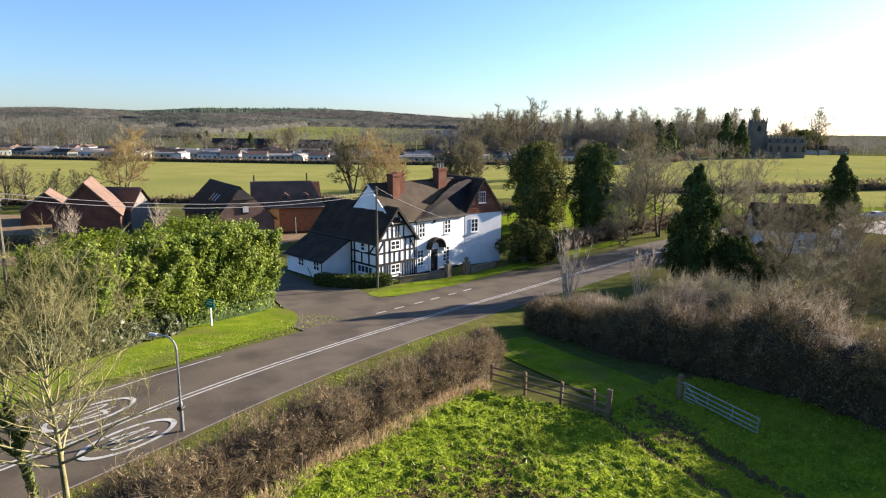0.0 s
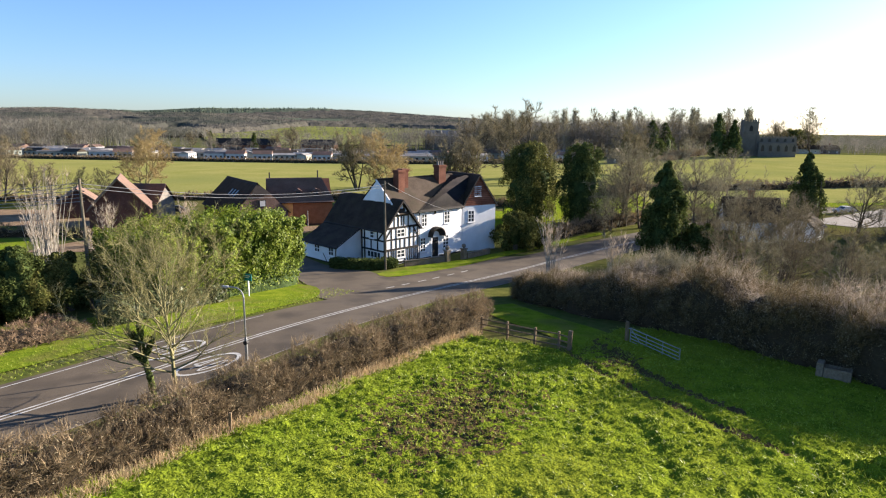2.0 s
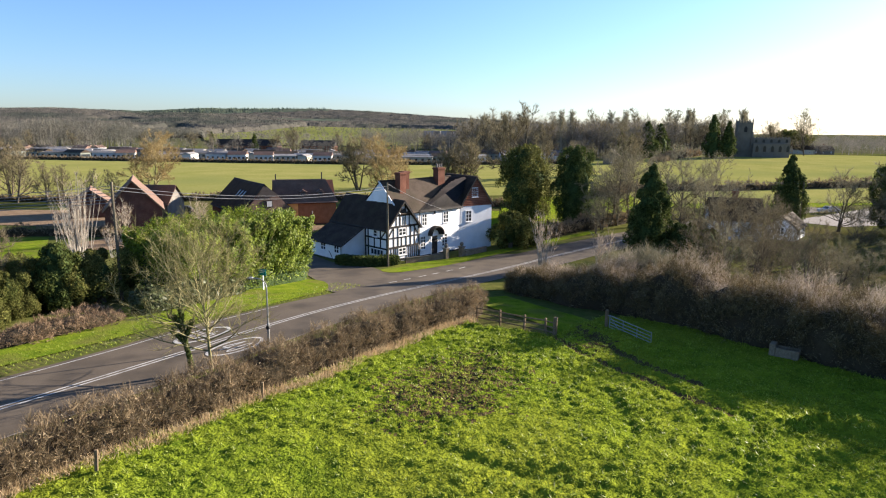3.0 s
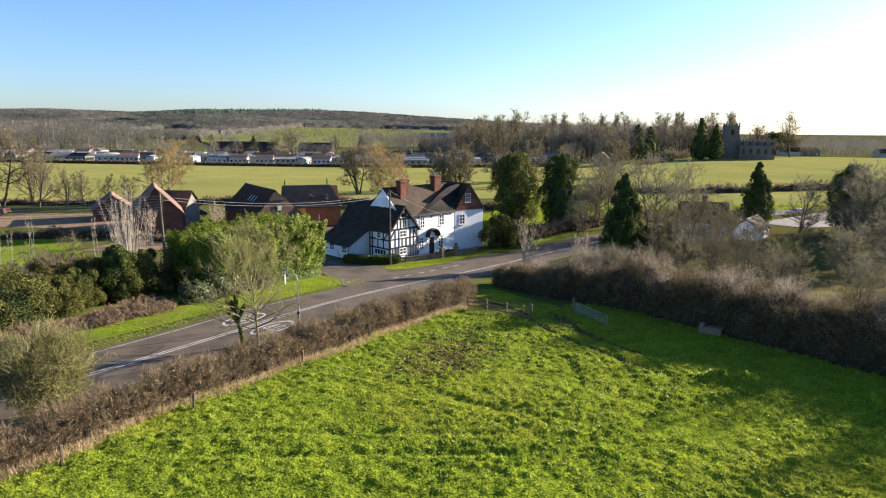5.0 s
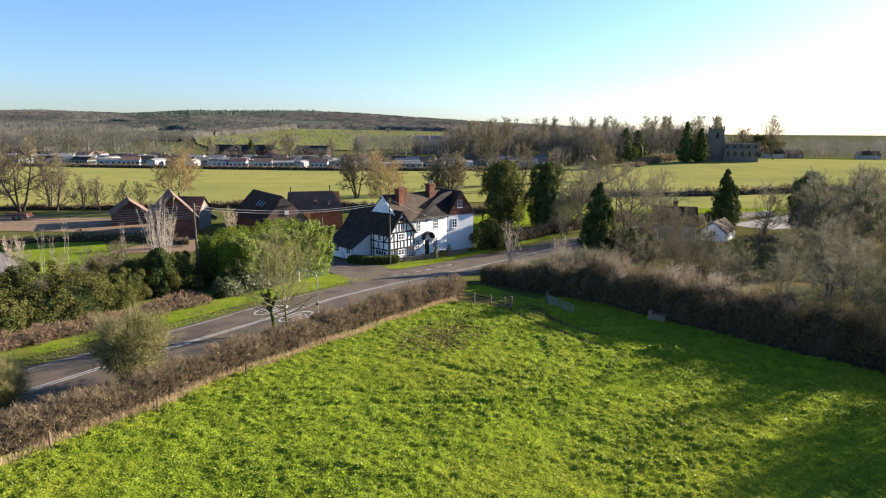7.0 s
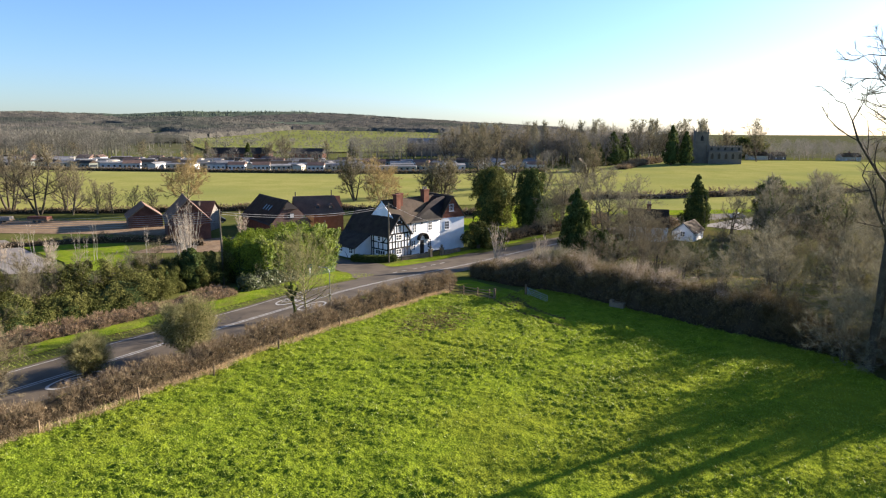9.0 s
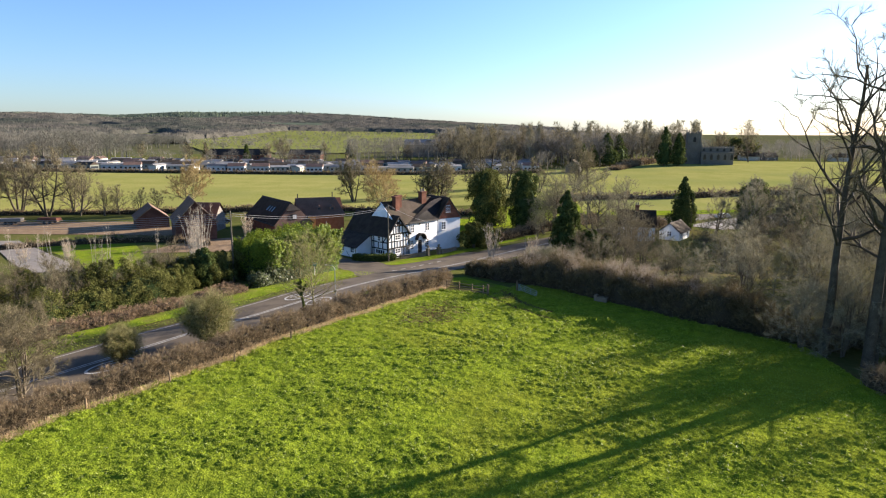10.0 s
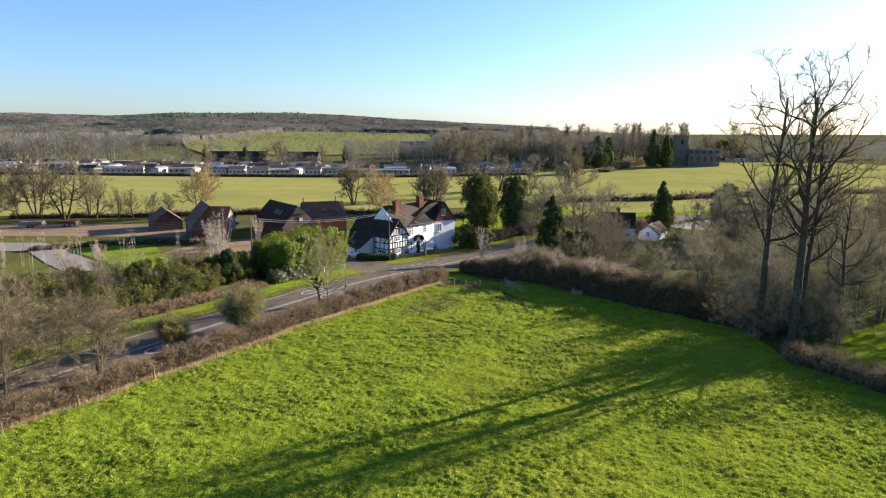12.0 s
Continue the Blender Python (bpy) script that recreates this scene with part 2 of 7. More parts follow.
# ---- mesh helpers ----
def link_mesh(name, verts, faces, material, parent=None, label="", smooth=False):
    """One mesh object from arrays: verts (n, 3), faces (m, 3 or 4)."""
    verts, faces = np.asarray(verts, float), np.asarray(faces, int)
    me = bpy.data.meshes.new(name)
    k = faces.shape[1]
    me.vertices.add(len(verts))
    me.vertices.foreach_set("co", verts.ravel())
    me.loops.add(faces.size)
    me.loops.foreach_set("vertex_index", faces.ravel())
    me.polygons.add(len(faces))
    me.polygons.foreach_set("loop_start", np.arange(0, faces.size, k))
    if smooth:
        me.polygons.foreach_set("use_smooth", np.ones(len(faces), bool))
    me.update(calc_edges=True)
    me.materials.append(material)
    ob = new(name, me)
    if parent:
        ob.parent = parent
    if label:
        tagged(ob, label)
    return ob


def part(name, bm, material, parent, label=""):
    me = bpy.data.meshes.new(name)
    bmesh.ops.recalc_face_normals(bm, faces=bm.faces)
    bm.to_mesh(me)
    bm.free()
    me.materials.append(material)
    ob = new(name, me)
    if parent:
        ob.parent = parent
    if label:
        tagged(ob, label)
    return ob


def boxes(*specs):
    """A bmesh of boxes, each ((x0, y0, z0), (x1, y1, z1)[, matrix])."""
    bm = bmesh.new()
    for lo, hi, *m in specs:
        c = [(a + b) / 2 for a, b in zip(lo, hi)]
        s = [abs(b - a) for a, b in zip(lo, hi)]
        mat = (m[0] if m else Matrix()) @ Matrix.Translation(c) @ Matrix.Diagonal((*s, 1))
        bmesh.ops.create_cube(bm, size=1, matrix=mat)
    return bm


def bevelled(bm, w=0.02):
    bmesh.ops.bevel(bm, geom=list(bm.edges), offset=w, segments=1, affect="EDGES")
    return bm


def prism(points, axis, a, b):
    """A bmesh: a polygon drawn in the plane across axis, pushed from a to b along it. Points give the two other coordinates in order."""
    bm = bmesh.new()
    rows = []
    for d in (a, b):
        row = []
        for p, q in points:
            row.append(bm.verts.new((d, p, q) if axis == "x" else (p, d, q) if axis == "y" else (p, q, d)))
        rows.append(row)
    n = len(points)
    bm.faces.new(rows[0])
    bm.faces.new(rows[1][::-1])
    for i in range(n):
        bm.faces.new((rows[0][i], rows[0][(i + 1) % n], rows[1][(i + 1) % n], rows[1][i]))
    return bm


def slab(corners, t):
    """A bmesh: a flat polygon of points with thickness t below its face."""
    bm = bmesh.new()
    p = [Vector(c) for c in corners]
    nrm = (p[1] - p[0]).cross(p[2] - p[0]).normalized()
    if nrm.z < 0:
        nrm = -nrm
    top = [bm.verts.new(c) for c in p]
    low = [bm.verts.new(c - nrm * t) for c in p]
    bm.faces.new(top)
    bm.faces.new(low[::-1])
    n = len(p)
    for i in range(n):
        bm.faces.new((top[i], low[i], low[(i + 1) % n], top[(i + 1) % n]))
    return bm


def tube(points, radii, sides=8, cap=True):
    bm = bmesh.new()
    rings = []
    for i, p in enumerate(points):
        p = Vector(p)
        d = Vector(points[min(i + 1, len(points) - 1)]) - Vector(points[max(i - 1, 0)])
        q = d.to_track_quat("Z", "Y")
        r = radii[i] if hasattr(radii, "__len__") else radii
        rings.append([bm.verts.new(p + q @ Vector((r * math.cos(2 * math.pi * k / sides), r * math.sin(2 * math.pi * k / sides), 0))) for k in range(sides)])
    for a, b in zip(rings, rings[1:]):
        for k in range(sides):
            bm.faces.new((a[k], a[(k + 1) % sides], b[(k + 1) % sides], b[k]))
    if cap:
        bm.faces.new(rings[0][::-1])
        bm.faces.new(rings[-1])
    return bm


def thing(name, label, category, group="", kind="", at=None):
    ob = new(name)
    tagged(ob, label, category, group, kind)
    if at is not None:
        ob.matrix_basis = at
    return ob


# ---- lie of the land ----
def smooth01(v):
    v = np.clip(v, 0, 1)
    return v * v * (3 - 2 * v)


def gz(x, y):
    """Height of the ground: the paddock and road lie higher than the house; hills rise far off, most to the left."""
    x, y = np.asarray(x, float), np.asarray(y, float)
    near = 3.0 * smooth01((66 - y) / 42) + 0.5 * np.clip((24 - y) / 14, 0, 1)
    d = np.hypot(x, y)
    side = np.degrees(np.arctan2(x, np.maximum(y, 1)))
    crest = np.interp(side, [-60, -38, -30, -26, -21, -15, -5, 0, 4, 9, 16, 22, 60], [70, 70, 80, 72, 92, 84, 75, 71, 52, 40, 20, 2, 2])
    hill = crest * smooth01((d - 1050) / 1750) * (0.86 + 0.10 * np.sin(x / 210.0) * np.cos(y / 260.0) + 0.13 * np.sin(d / 150.0 + side * 0.21))
    rise = 2.2 * np.exp(-((x - 200) ** 2 + (y - 400) ** 2) / 18000.0)
    return near + hill + rise


def gz1(x, y):
    return float(gz(x, y))


def lay(name, path, left, right, material, lift, step=1.0, across=6, kind="structure", label="", category=""):
    """A strip along a path of (x, y) points, from left to right metres of it, laid on the ground."""
    pts = resample(path, step)
    tan = np.gradient(pts, axis=0)
    tan /= np.linalg.norm(tan, axis=1)[:, None]
    nor = np.stack([tan[:, 1], -tan[:, 0]], 1)
    n = len(pts)
    lo, hi = (np.interp(np.linspace(0, 1, n), np.linspace(0, 1, len(v)), v) if hasattr(v, "__len__") else np.full(n, v) for v in (left, right))
    w = np.linspace(0, 1, across + 1)
    off = lo[:, None] + (hi - lo)[:, None] * w
    xy = pts[:, None] + nor[:, None] * off[..., None]
    z = gz(xy[..., 0], xy[..., 1]) + lift
    v = np.concatenate([xy, z[..., None]], 2).reshape(-1, 3)
    i = np.arange(n - 1)[:, None] * (across + 1) + np.arange(across)
    f = np.stack([i, i + 1, i + across + 2, i + across + 1], -1).reshape(-1, 4)
    ob = link_mesh(name, v, f[:, ::-1], material, smooth=True)
    if label:
        tagged(ob, label, category, kind=kind)
    return ob


def resample(path, step):
    p = np.asarray(path, float)
    # rounded with two corner-cutting passes
    for _ in range(2):
        q = np.empty((2 * len(p) - 2, p.shape[1]))
        q[0::2], q[1::2] = 0.75 * p[:-1] + 0.25 * p[1:], 0.25 * p[:-1] + 0.75 * p[1:]
        p = np.concatenate([p[:1], q, p[-1:]])
    d = np.concatenate([[0], np.cumsum(np.linalg.norm(np.diff(p, axis=0), axis=1))])
    s = np.linspace(0, d[-1], max(2, int(d[-1] / step) + 1))
    return np.stack([np.interp(s, d, p[:, k]) for k in range(p.shape[1])], 1)


def field_sheet(name, corners, material, lift, step, label, category="field"):
    """A polygon of (x, y) corners filled with a grid that lies on the ground."""
    p = np.asarray(corners, float)
    x0, y0, x1, y1 = *p.min(0), *p.max(0)
    bm = bmesh.new()
    vs = [bm.verts.new((*c, 0)) for c in corners]
    bm.faces.new(vs)
    for axis, lo, hi in ((0, x0, x1), (1, y0, y1)):
        for c in np.arange(lo + step, hi, step):
            co, no = ((c, 0, 0), (1, 0, 0)) if axis == 0 else ((0, c, 0), (0, 1, 0))
            bmesh.ops.bisect_plane(bm, geom=list(bm.verts) + list(bm.edges) + list(bm.faces), plane_co=co, plane_no=no)
    for v in bm.verts:
        v.co.z = gz1(v.co.x, v.co.y) + lift
    for f in bm.faces:
        if f.normal.z < 0:
            f.normal_flip()
    me = bpy.data.meshes.new(name)
    bm.to_mesh(me)
    bm.free()
    me.materials.append(material)
    return tagged(new(name, me), label, category, kind="structure")


# ---- ground ----
def ground_sheet():
    def axis(lo, hi, dense_lo, dense_hi, fine, far_n):
        a = np.arange(dense_lo, dense_hi + 0.01, fine)
        up = dense_hi + (hi - dense_hi) * np.linspace(0, 1, far_n)[1:] ** 2.6
        dn = dense_lo - (dense_lo - lo) * np.linspace(0, 1, far_n)[1:] ** 2.6
        return np.concatenate([dn[::-1], a, up])
    xs, ys = axis(-4200, 4200, -70, 70, 1.5, 60), axis(-900, 4600, -60, 100, 1.5, 70)
    x, y = np.meshgrid(xs, ys)
    z = gz(x, y)
    n, m = x.shape
    i = np.arange(n - 1)[:, None] * m + np.arange(m - 1)
    f = np.stack([i, i + 1, i + m + 1, i + m], -1).reshape(-1, 4)
    ob = link_mesh("ground", np.stack([x, y, z], -1).reshape(-1, 3), f, M["land"], smooth=True)
    ob.data.materials.append(M["wood_floor"])
    mid = np.stack([x, y], -1).reshape(-1, 2)[f].mean(1)
    ob.data.polygons.foreach_set("material_index", (np.hypot(mid[:, 0], mid[:, 1] - 100) > 520).astype(int))
    tagged(ob, "rough grass and earth stretching to wooded hills", "ground", kind="structure")


ground_sheet()

ROAD = [(-75, -66), (-58, -40), (-44, -19), (-31, 0), (-25.4, 8), (-19.4, 17.2), (-12.6, 28.5), (-9.8, 33.2), (-3.5, 44), (1.5, 52), (6.5, 59), (13.6, 67.3), (22.4, 76), (32, 85), (45, 96), (62, 110), (85, 126)]
lay("road", ROAD, -4.5, 3.7, M["asphalt"], 0.05, 1.0, 8, label="two-lane worn asphalt country road", category="road")
field_sheet("verge", [(-7.3, 58.4), (-6.9, 57.2), (-6.0, 56.4), (-4.5, 57.0), (0.9, 62.3), (7.4, 69.3), (15.6, 78.2), (26, 88.6), (25, 90), (12.7, 77.7), (7.8, 72.8), (2.9, 68.0), (-1.4, 64.9), (-5.4, 62.2)], M["verge"], 0.08, 1.5, "narrow grass verge beside the house wall", "verge")
field_sheet("verge", [(-60, -32), (-49, -14), (-39, 0), (-32, 10.5), (-19.2, 29.0), (-15.4, 33.4), (-13.6, 37.2), (-11.3, 41.9), (-11.0, 43.6), (-11.05, 45.3), (-11.5, 47.5), (-12.2, 49.3), (-13.3, 50.6), (-15.0, 51.0), (-19, 44), (-26, 33), (-33, 20), (-43, 7), (-54, -8), (-64, -24)], M["verge"], 0.07, 1.5, "mown grass verge below the laurel hedge", "verge")
lay("verge", ROAD[1:10], 3.7, 7.0, M["verge_dull"], 0.04, 1.0, 4, label="narrow rough verge between road and hedge", category="verge")
for k, off in enumerate((-0.24, 0.10)):
    lay("road_line", ROAD[1:15], off, off + 0.13, M["paint"], 0.065, 1.0, 1, label="double white centre line on the asphalt", category="road marking")
lay("road_line", ROAD[1:8], -4.05, -3.95, M["paint"], 0.065, 1.0, 1, label="worn white edge line on the asphalt", category="road marking")
lay("road_edge", ROAD[1:15], 3.60, 3.70, M["concrete"], 0.065, 1.0, 1, label="thin pale gritty edge of the asphalt", category="road edge")
PADDOCK = [(-60, -66), (-45, -36), (-33, -17.5), (-28.4, -11.4), (-24.2, -5.0), (-20.8, -0.8), (-17.6, 3.4), (-14.7, 8.2), (-11.4, 12.5), (-9.0, 16.2), (-5.8, 20.5), (-3.4, 23.7), (-1.2, 26.8), (2, 29.4), (5, 27.6), (7.6, 26.4), (12, 31.5), (16.2, 30.7), (20.3, 24.7), (24, 18), (29.4, 11), (35.0, 4.7), (34.6, -4.0), (36.4, -8.4), (39.0, -13.4), (44, -24), (60, -70)]


def inside(x, y, corners):
    p = np.asarray(corners, float)
    q = np.roll(p, -1, 0)
    hit = np.zeros(np.shape(x), bool)
    for (ax, ay), (bx, by) in zip(p, q):
        cross = (ay > y) != (by > y)
        hit ^= cross & (x < (bx - ax) * (y - ay) / (by - ay + 1e-12) + ax)
    return hit


RUTS = [[(6.6, 30.5), (7.3, 26.6), (8.5, 23.2), (10.0, 20.0), (11.7, 17.2), (13.8, 13.8)], [(8.8, 31), (9.9, 27.0), (11.0, 23.4), (12.4, 20.2), (14.0, 17.4)]]
TRACKS = [[(-14, 5.0), (-9.5, 5.7), (-2.5, 5.6), (2.7, 5.3), (8.4, 7.8), (12.0, 12.9), (12.1, 18.6), (10.8, 23.7)], [(-12, 3.4), (-7.0, 3.4), (-2, 3.6), (3.4, 3.4), (10.0, 6.0), (14.2, 12.2), (14.2, 19)], [(0.6, 9.8), (3.0, 8.2), (6.0, 8.6), (8.6, 12.0), (8.6, 17)]]


CELL, X0, Y0 = 0.34, -64.0, -74.0
tuft_rng = np.random.default_rng(9)
TUFT_X, TUFT_Y, TUFT_H, TUFT_R = (tuft_rng.uniform(lo, hi, (340, 322)) for lo, hi in ((0.1, 0.9), (0.1, 0.9), (0.0, 1.0), (0.17, 0.31)))


def noise_map(fx, fy, z, step=0.5):
    """Smooth noise kept on a coarse grid over the paddock and read between its points."""
    gx, gy = np.arange(X0, X0 + 117, step), np.arange(Y0, Y0 + 111, step)
    tab = np.array([[noise.noise((a * fx, b * fy, z)) for b in gy] for a in gx])

    def read(x, y):
        u, w = np.clip((x - X0) / step, 0, len(gx) - 1.001), np.clip((y - Y0) / step, 0, len(gy) - 1.001)
        i, j = u.astype(int), w.astype(int)
        u, w = u - i, w - j
        return (tab[i, j] * (1 - u) + tab[i + 1, j] * u) * (1 - w) + (tab[i, j + 1] * (1 - u) + tab[i + 1, j + 1] * u) * w
    return read


SWELL, RANK, FINE = noise_map(0.22, 0.22, 0.0), noise_map(0.11, 0.17, 4.0), noise_map(0.7, 0.95, 3.0)


MOUNDS = [((17.2, 12.6), (1.3, 0.6)), ((18.9, 12.0), (0.8, 0.5)), ((24.4, 9.3), (1.5, 0.5)), ((26.0, 8.6), (0.9, 0.4))]


def rankness(x, y):
    """How high the tufts stand: rank patches and closely grazed ones."""
    return np.clip(0.78 + 0.7 * RANK(x, y) + 0.5 * FINE(x, y), 0.4, 1.5)


def tussocks(x, y):
    """Uneven swells of a grazed field with single tufts of grass on them, pressed down along old wheel tracks."""
    out = 0.18 + 0.11 * SWELL(x, y) + 0.07 * FINE(x, y)
    ci, cj = ((x - X0) / CELL).astype(int), ((y - Y0) / CELL).astype(int)
    best = np.zeros(len(x))
    for di in (-1, 0, 1):
        for dj in (-1, 0, 1):
            i, j = np.clip(ci + di, 0, 339), np.clip(cj + dj, 0, 321)
            d2 = ((x - X0 - (i + TUFT_X[i, j]) * CELL) ** 2 + 1.35 * (y - Y0 - (j + TUFT_Y[i, j]) * CELL) ** 2) / TUFT_R[i, j] ** 2
            best = np.maximum(best, (0.25 + 0.75 * TUFT_H[i, j]) * np.clip(1 - d2, 0, 1) ** 0.7)
    out += 0.185 * rankness(x, y) * best
    for track in TRACKS + RUTS:
        for p, q in zip(track, track[1:]):
            p, q = np.array(p), np.array(q)
            d = q - p
            u = np.clip(((x - p[0]) * d[0] + (y - p[1]) * d[1]) / (d @ d), 0, 1)
            off = np.hypot(x - p[0] - u * d[0], y - p[1] - u * d[1])
            out -= 0.11 * np.exp(-(off / 0.3) ** 2) * np.where((u > 0) & (u < 1), 1.0, 0.5)
    for (mx, my), (a, b) in MOUNDS:
        out += 0.5 * np.exp(-((x - mx) / a) ** 2 - ((y - my) / b) ** 2) * (0.6 + 0.8 * best)
    return out


def seg_gap(x, y, path):
    """Distance from a point to a path of (x, y)."""
    best = 99.0
    for (ax, ay), (bx, by) in zip(path, path[1:]):
        dx, dy = bx - ax, by - ay
        u = min(1.0, max(0.0, ((x - ax) * dx + (y - ay) * dy) / (dx * dx + dy * dy)))
        best = min(best, math.hypot(x - ax - u * dx, y - ay - u * dy))
    return best


def paddock():
    xs, ys = np.arange(-46, 46, 0.13), np.arange(-45, 33, 0.13)
    x, y = np.meshgrid(xs, ys)
    keep = inside(x, y, PADDOCK)
    ids = np.full(x.shape, -1)
    ids[keep] = np.arange(keep.sum())
    px, py = x[keep], y[keep]
    z = gz(px, py) + 0.05 + tussocks(px, py)
    f = np.stack([ids[:-1, :-1], ids[:-1, 1:], ids[1:, 1:], ids[1:, :-1]], -1).reshape(-1, 4)
    f = f[(f >= 0).all(1)]
    ob = link_mesh("paddock", np.stack([px, py, z], 1), f, M["grass"], smooth=True)
    # trodden earth shows between the tufts near the gateway and along the ruts
    ob.data.materials.append(M["mud"])
    mx, my = px[f].mean(1), py[f].mean(1)
    bare = np.full(len(f), -9.0)
    near = (mx > -8) & (mx < 22) & (my > 6) & (my < 32)
    for i in np.flatnonzero(near):
        x, y = mx[i], my[i]
        u, w = 0.88 * (x - 0.6) + 0.47 * (17.6 - y), 0.47 * (x - 0.6) + 0.88 * (y - 17.6)
        d = min((u / 3.9) ** 2 + (w / 6.2) ** 2, ((x - 9.9) / 1.6) ** 2 + ((y - 25.5) / 4.5) ** 2 + 0.3)
        e = min(seg_gap(x, y, r) for r in RUTS)
        grain = noise.noise((x * 1.9, y * 2.4, 11.0)) + 0.8 * noise.noise((x * 4.6, y * 5.2, 5.0)) + 0.5 * noise.noise((x * 0.6, y * 0.6, 8.0))
        bare[i] = max(0.55 * (1 - d) + grain * 0.8 - 0.36, 0.55 - e / 0.46 + 0.5 * grain)
    ob.data.polygons.foreach_set("material_index", (bare > 0).astype(int))
    tagged(ob, "bright green grazed paddock with uneven tussocks", "field", kind="structure")


paddock()
field_sheet("field", [(37.0, -1.0), (44, 3.0), (53, 7.2), (80, 12), (95, -20), (80, -70), (62, -70), (46, -26), (40.6, -14), (38.0, -8)], M["grass"], 0.06, 2.0, "green field beyond the shaggy hedge", "field")
field_sheet("rough_grass", [(30, 15), (36.5, 7.6), (48, 8), (60, 24), (60, 60), (36, 62), (27, 46), (33, 30)], M["straw_floor"], 0.05, 2.5, "pale rough grass under the orchard trees", "field")
field_sheet("paddock_margin", [(-50, -44.6), (40, -44.6), (46, -72), (-62, -72)], M["grass"], 0.23, 3.0, "green grass at the foot of the paddock", "field")

field_sheet("drive", [(-9.7, 42.0), (-6.0, 47.4), (-1.7, 54.2), (-4.4, 56.8), (-6.0, 56.3), (-6.9, 57.1), (-7.4, 58.5), (-8.2, 60), (-14, 63.8), (-20, 72), (-24, 80), (-29, 78), (-22, 68), (-16.4, 57.0), (-13.4, 50.7), (-12.3, 49.4), (-11.6, 47.5), (-11.15, 45.3), (-11.1, 43.6)], M["asphalt"], 0.062, 2.0, "worn asphalt drive between hedge and house", "drive")
field_sheet("drive_mouth", [(-1.8, 54.0), (3.9, 61.2), (11.2, 70.2), (6.9, 69.7), (0.3, 62.9), (-5.2, 57.6)], M["asphalt"], 0.058, 1.5, "asphalt apron between the road and the house verge", "road")
field_sheet("meadow", [(-330, 330), (-240, 318), (-140, 300), (-30, 284), (40, 306), (98, 336), (92, 268), (58, 190), (34, 150), (-20, 140), (-60, 136), (-120, 130), (-200, 136), (-330, 190)], M["meadow"], 0.15, 12.0, "wide yellow-green winter meadow", "field")
field_sheet("meadow", [(47, 131), (51, 157), (56, 164), (75, 163), (95, 167), (118, 175), (190, 190), (330, 212), (330, 190), (190, 152), (112, 137)], M["meadow"], 0.11, 12.0, "rough yellow-green field beyond the road", "field")
field_sheet("meadow", [(57, 184), (91.5, 262), (97, 333), (160, 380), (215, 398), (330, 420), (380, 330), (330, 216), (190, 193), (118, 179), (92, 171), (75, 168)], M["meadow"], 0.15, 12.0, "yellow-green hillside field below the church", "field")

FAR_FIELDS = [
    [(d * math.sin(radians(a)), d * math.cos(radians(a))) for a, d in ((-20, 640), (-9, 590), (1, 640), (3, 1000), (2, 1700), (-5, 1790), (-12, 1720), (-16, 1480), (-21, 1300), (-21, 900))],
    [(-700, 1250), (-600, 1130), (-520, 1350), (-640, 1500)],
]
for far in FAR_FIELDS:
    field_sheet("far_field", far, M["far_grass"], 1.2, 50.0, "pale green hillside field far off", "field")


# ---- plants ----
def rand_dirs(rng, n, up=0.0):
    d = rng.normal(size=(n, 3))
    d[:, 2] += up
    return d / np.linalg.norm(d, axis=1)[:, None]


def blade_mesh(name, P, D, L, W, material, parent=None, label=""):
    """Thin tapering triangles from points P along directions D."""
    rng = np.random.default_rng(len(P))
    side = np.cross(D, rand_dirs(rng, len(P)))
    side /= np.linalg.norm(side, axis=1)[:, None] + 1e-9
    a, b, c = P - side * W[:, None] / 2, P + side * W[:, None] / 2, P + D * L[:, None]
    v = np.stack([a, b, c], 1).reshape(-1, 3)
    return link_mesh(name, v, np.arange(len(v)).reshape(-1, 3), material, parent, label)


def leaf_mesh(name, P, N, size, material, parent=None, label="", long=1.6):
    """Small pointed leaves: four-cornered faces at points P across normals N."""
    rng = np.random.default_rng(len(P) + 7)
    u = np.cross(N, rand_dirs(rng, len(P)))
    u /= np.linalg.norm(u, axis=1)[:, None] + 1e-9
    w = np.cross(N, u)
    s = size[:, None] / 2
    v = np.stack([P - u * s * long, P + w * s * 0.7, P + u * s * long, P - w * s * 0.7], 1).reshape(-1, 3)
    return link_mesh(name, v, np.arange(len(v)).reshape(-1, 4), material, parent, label)


def lumpy(name, P, F, material, parent, amount=0.3, scale=0.6):
    P = np.asarray(P, float).copy()
    for i, p in enumerate(P):
        P[i] += np.array(noise.noise_vector(Vector(p) * scale)) * amount
    return link_mesh(name, P, F, material, parent, smooth=True)


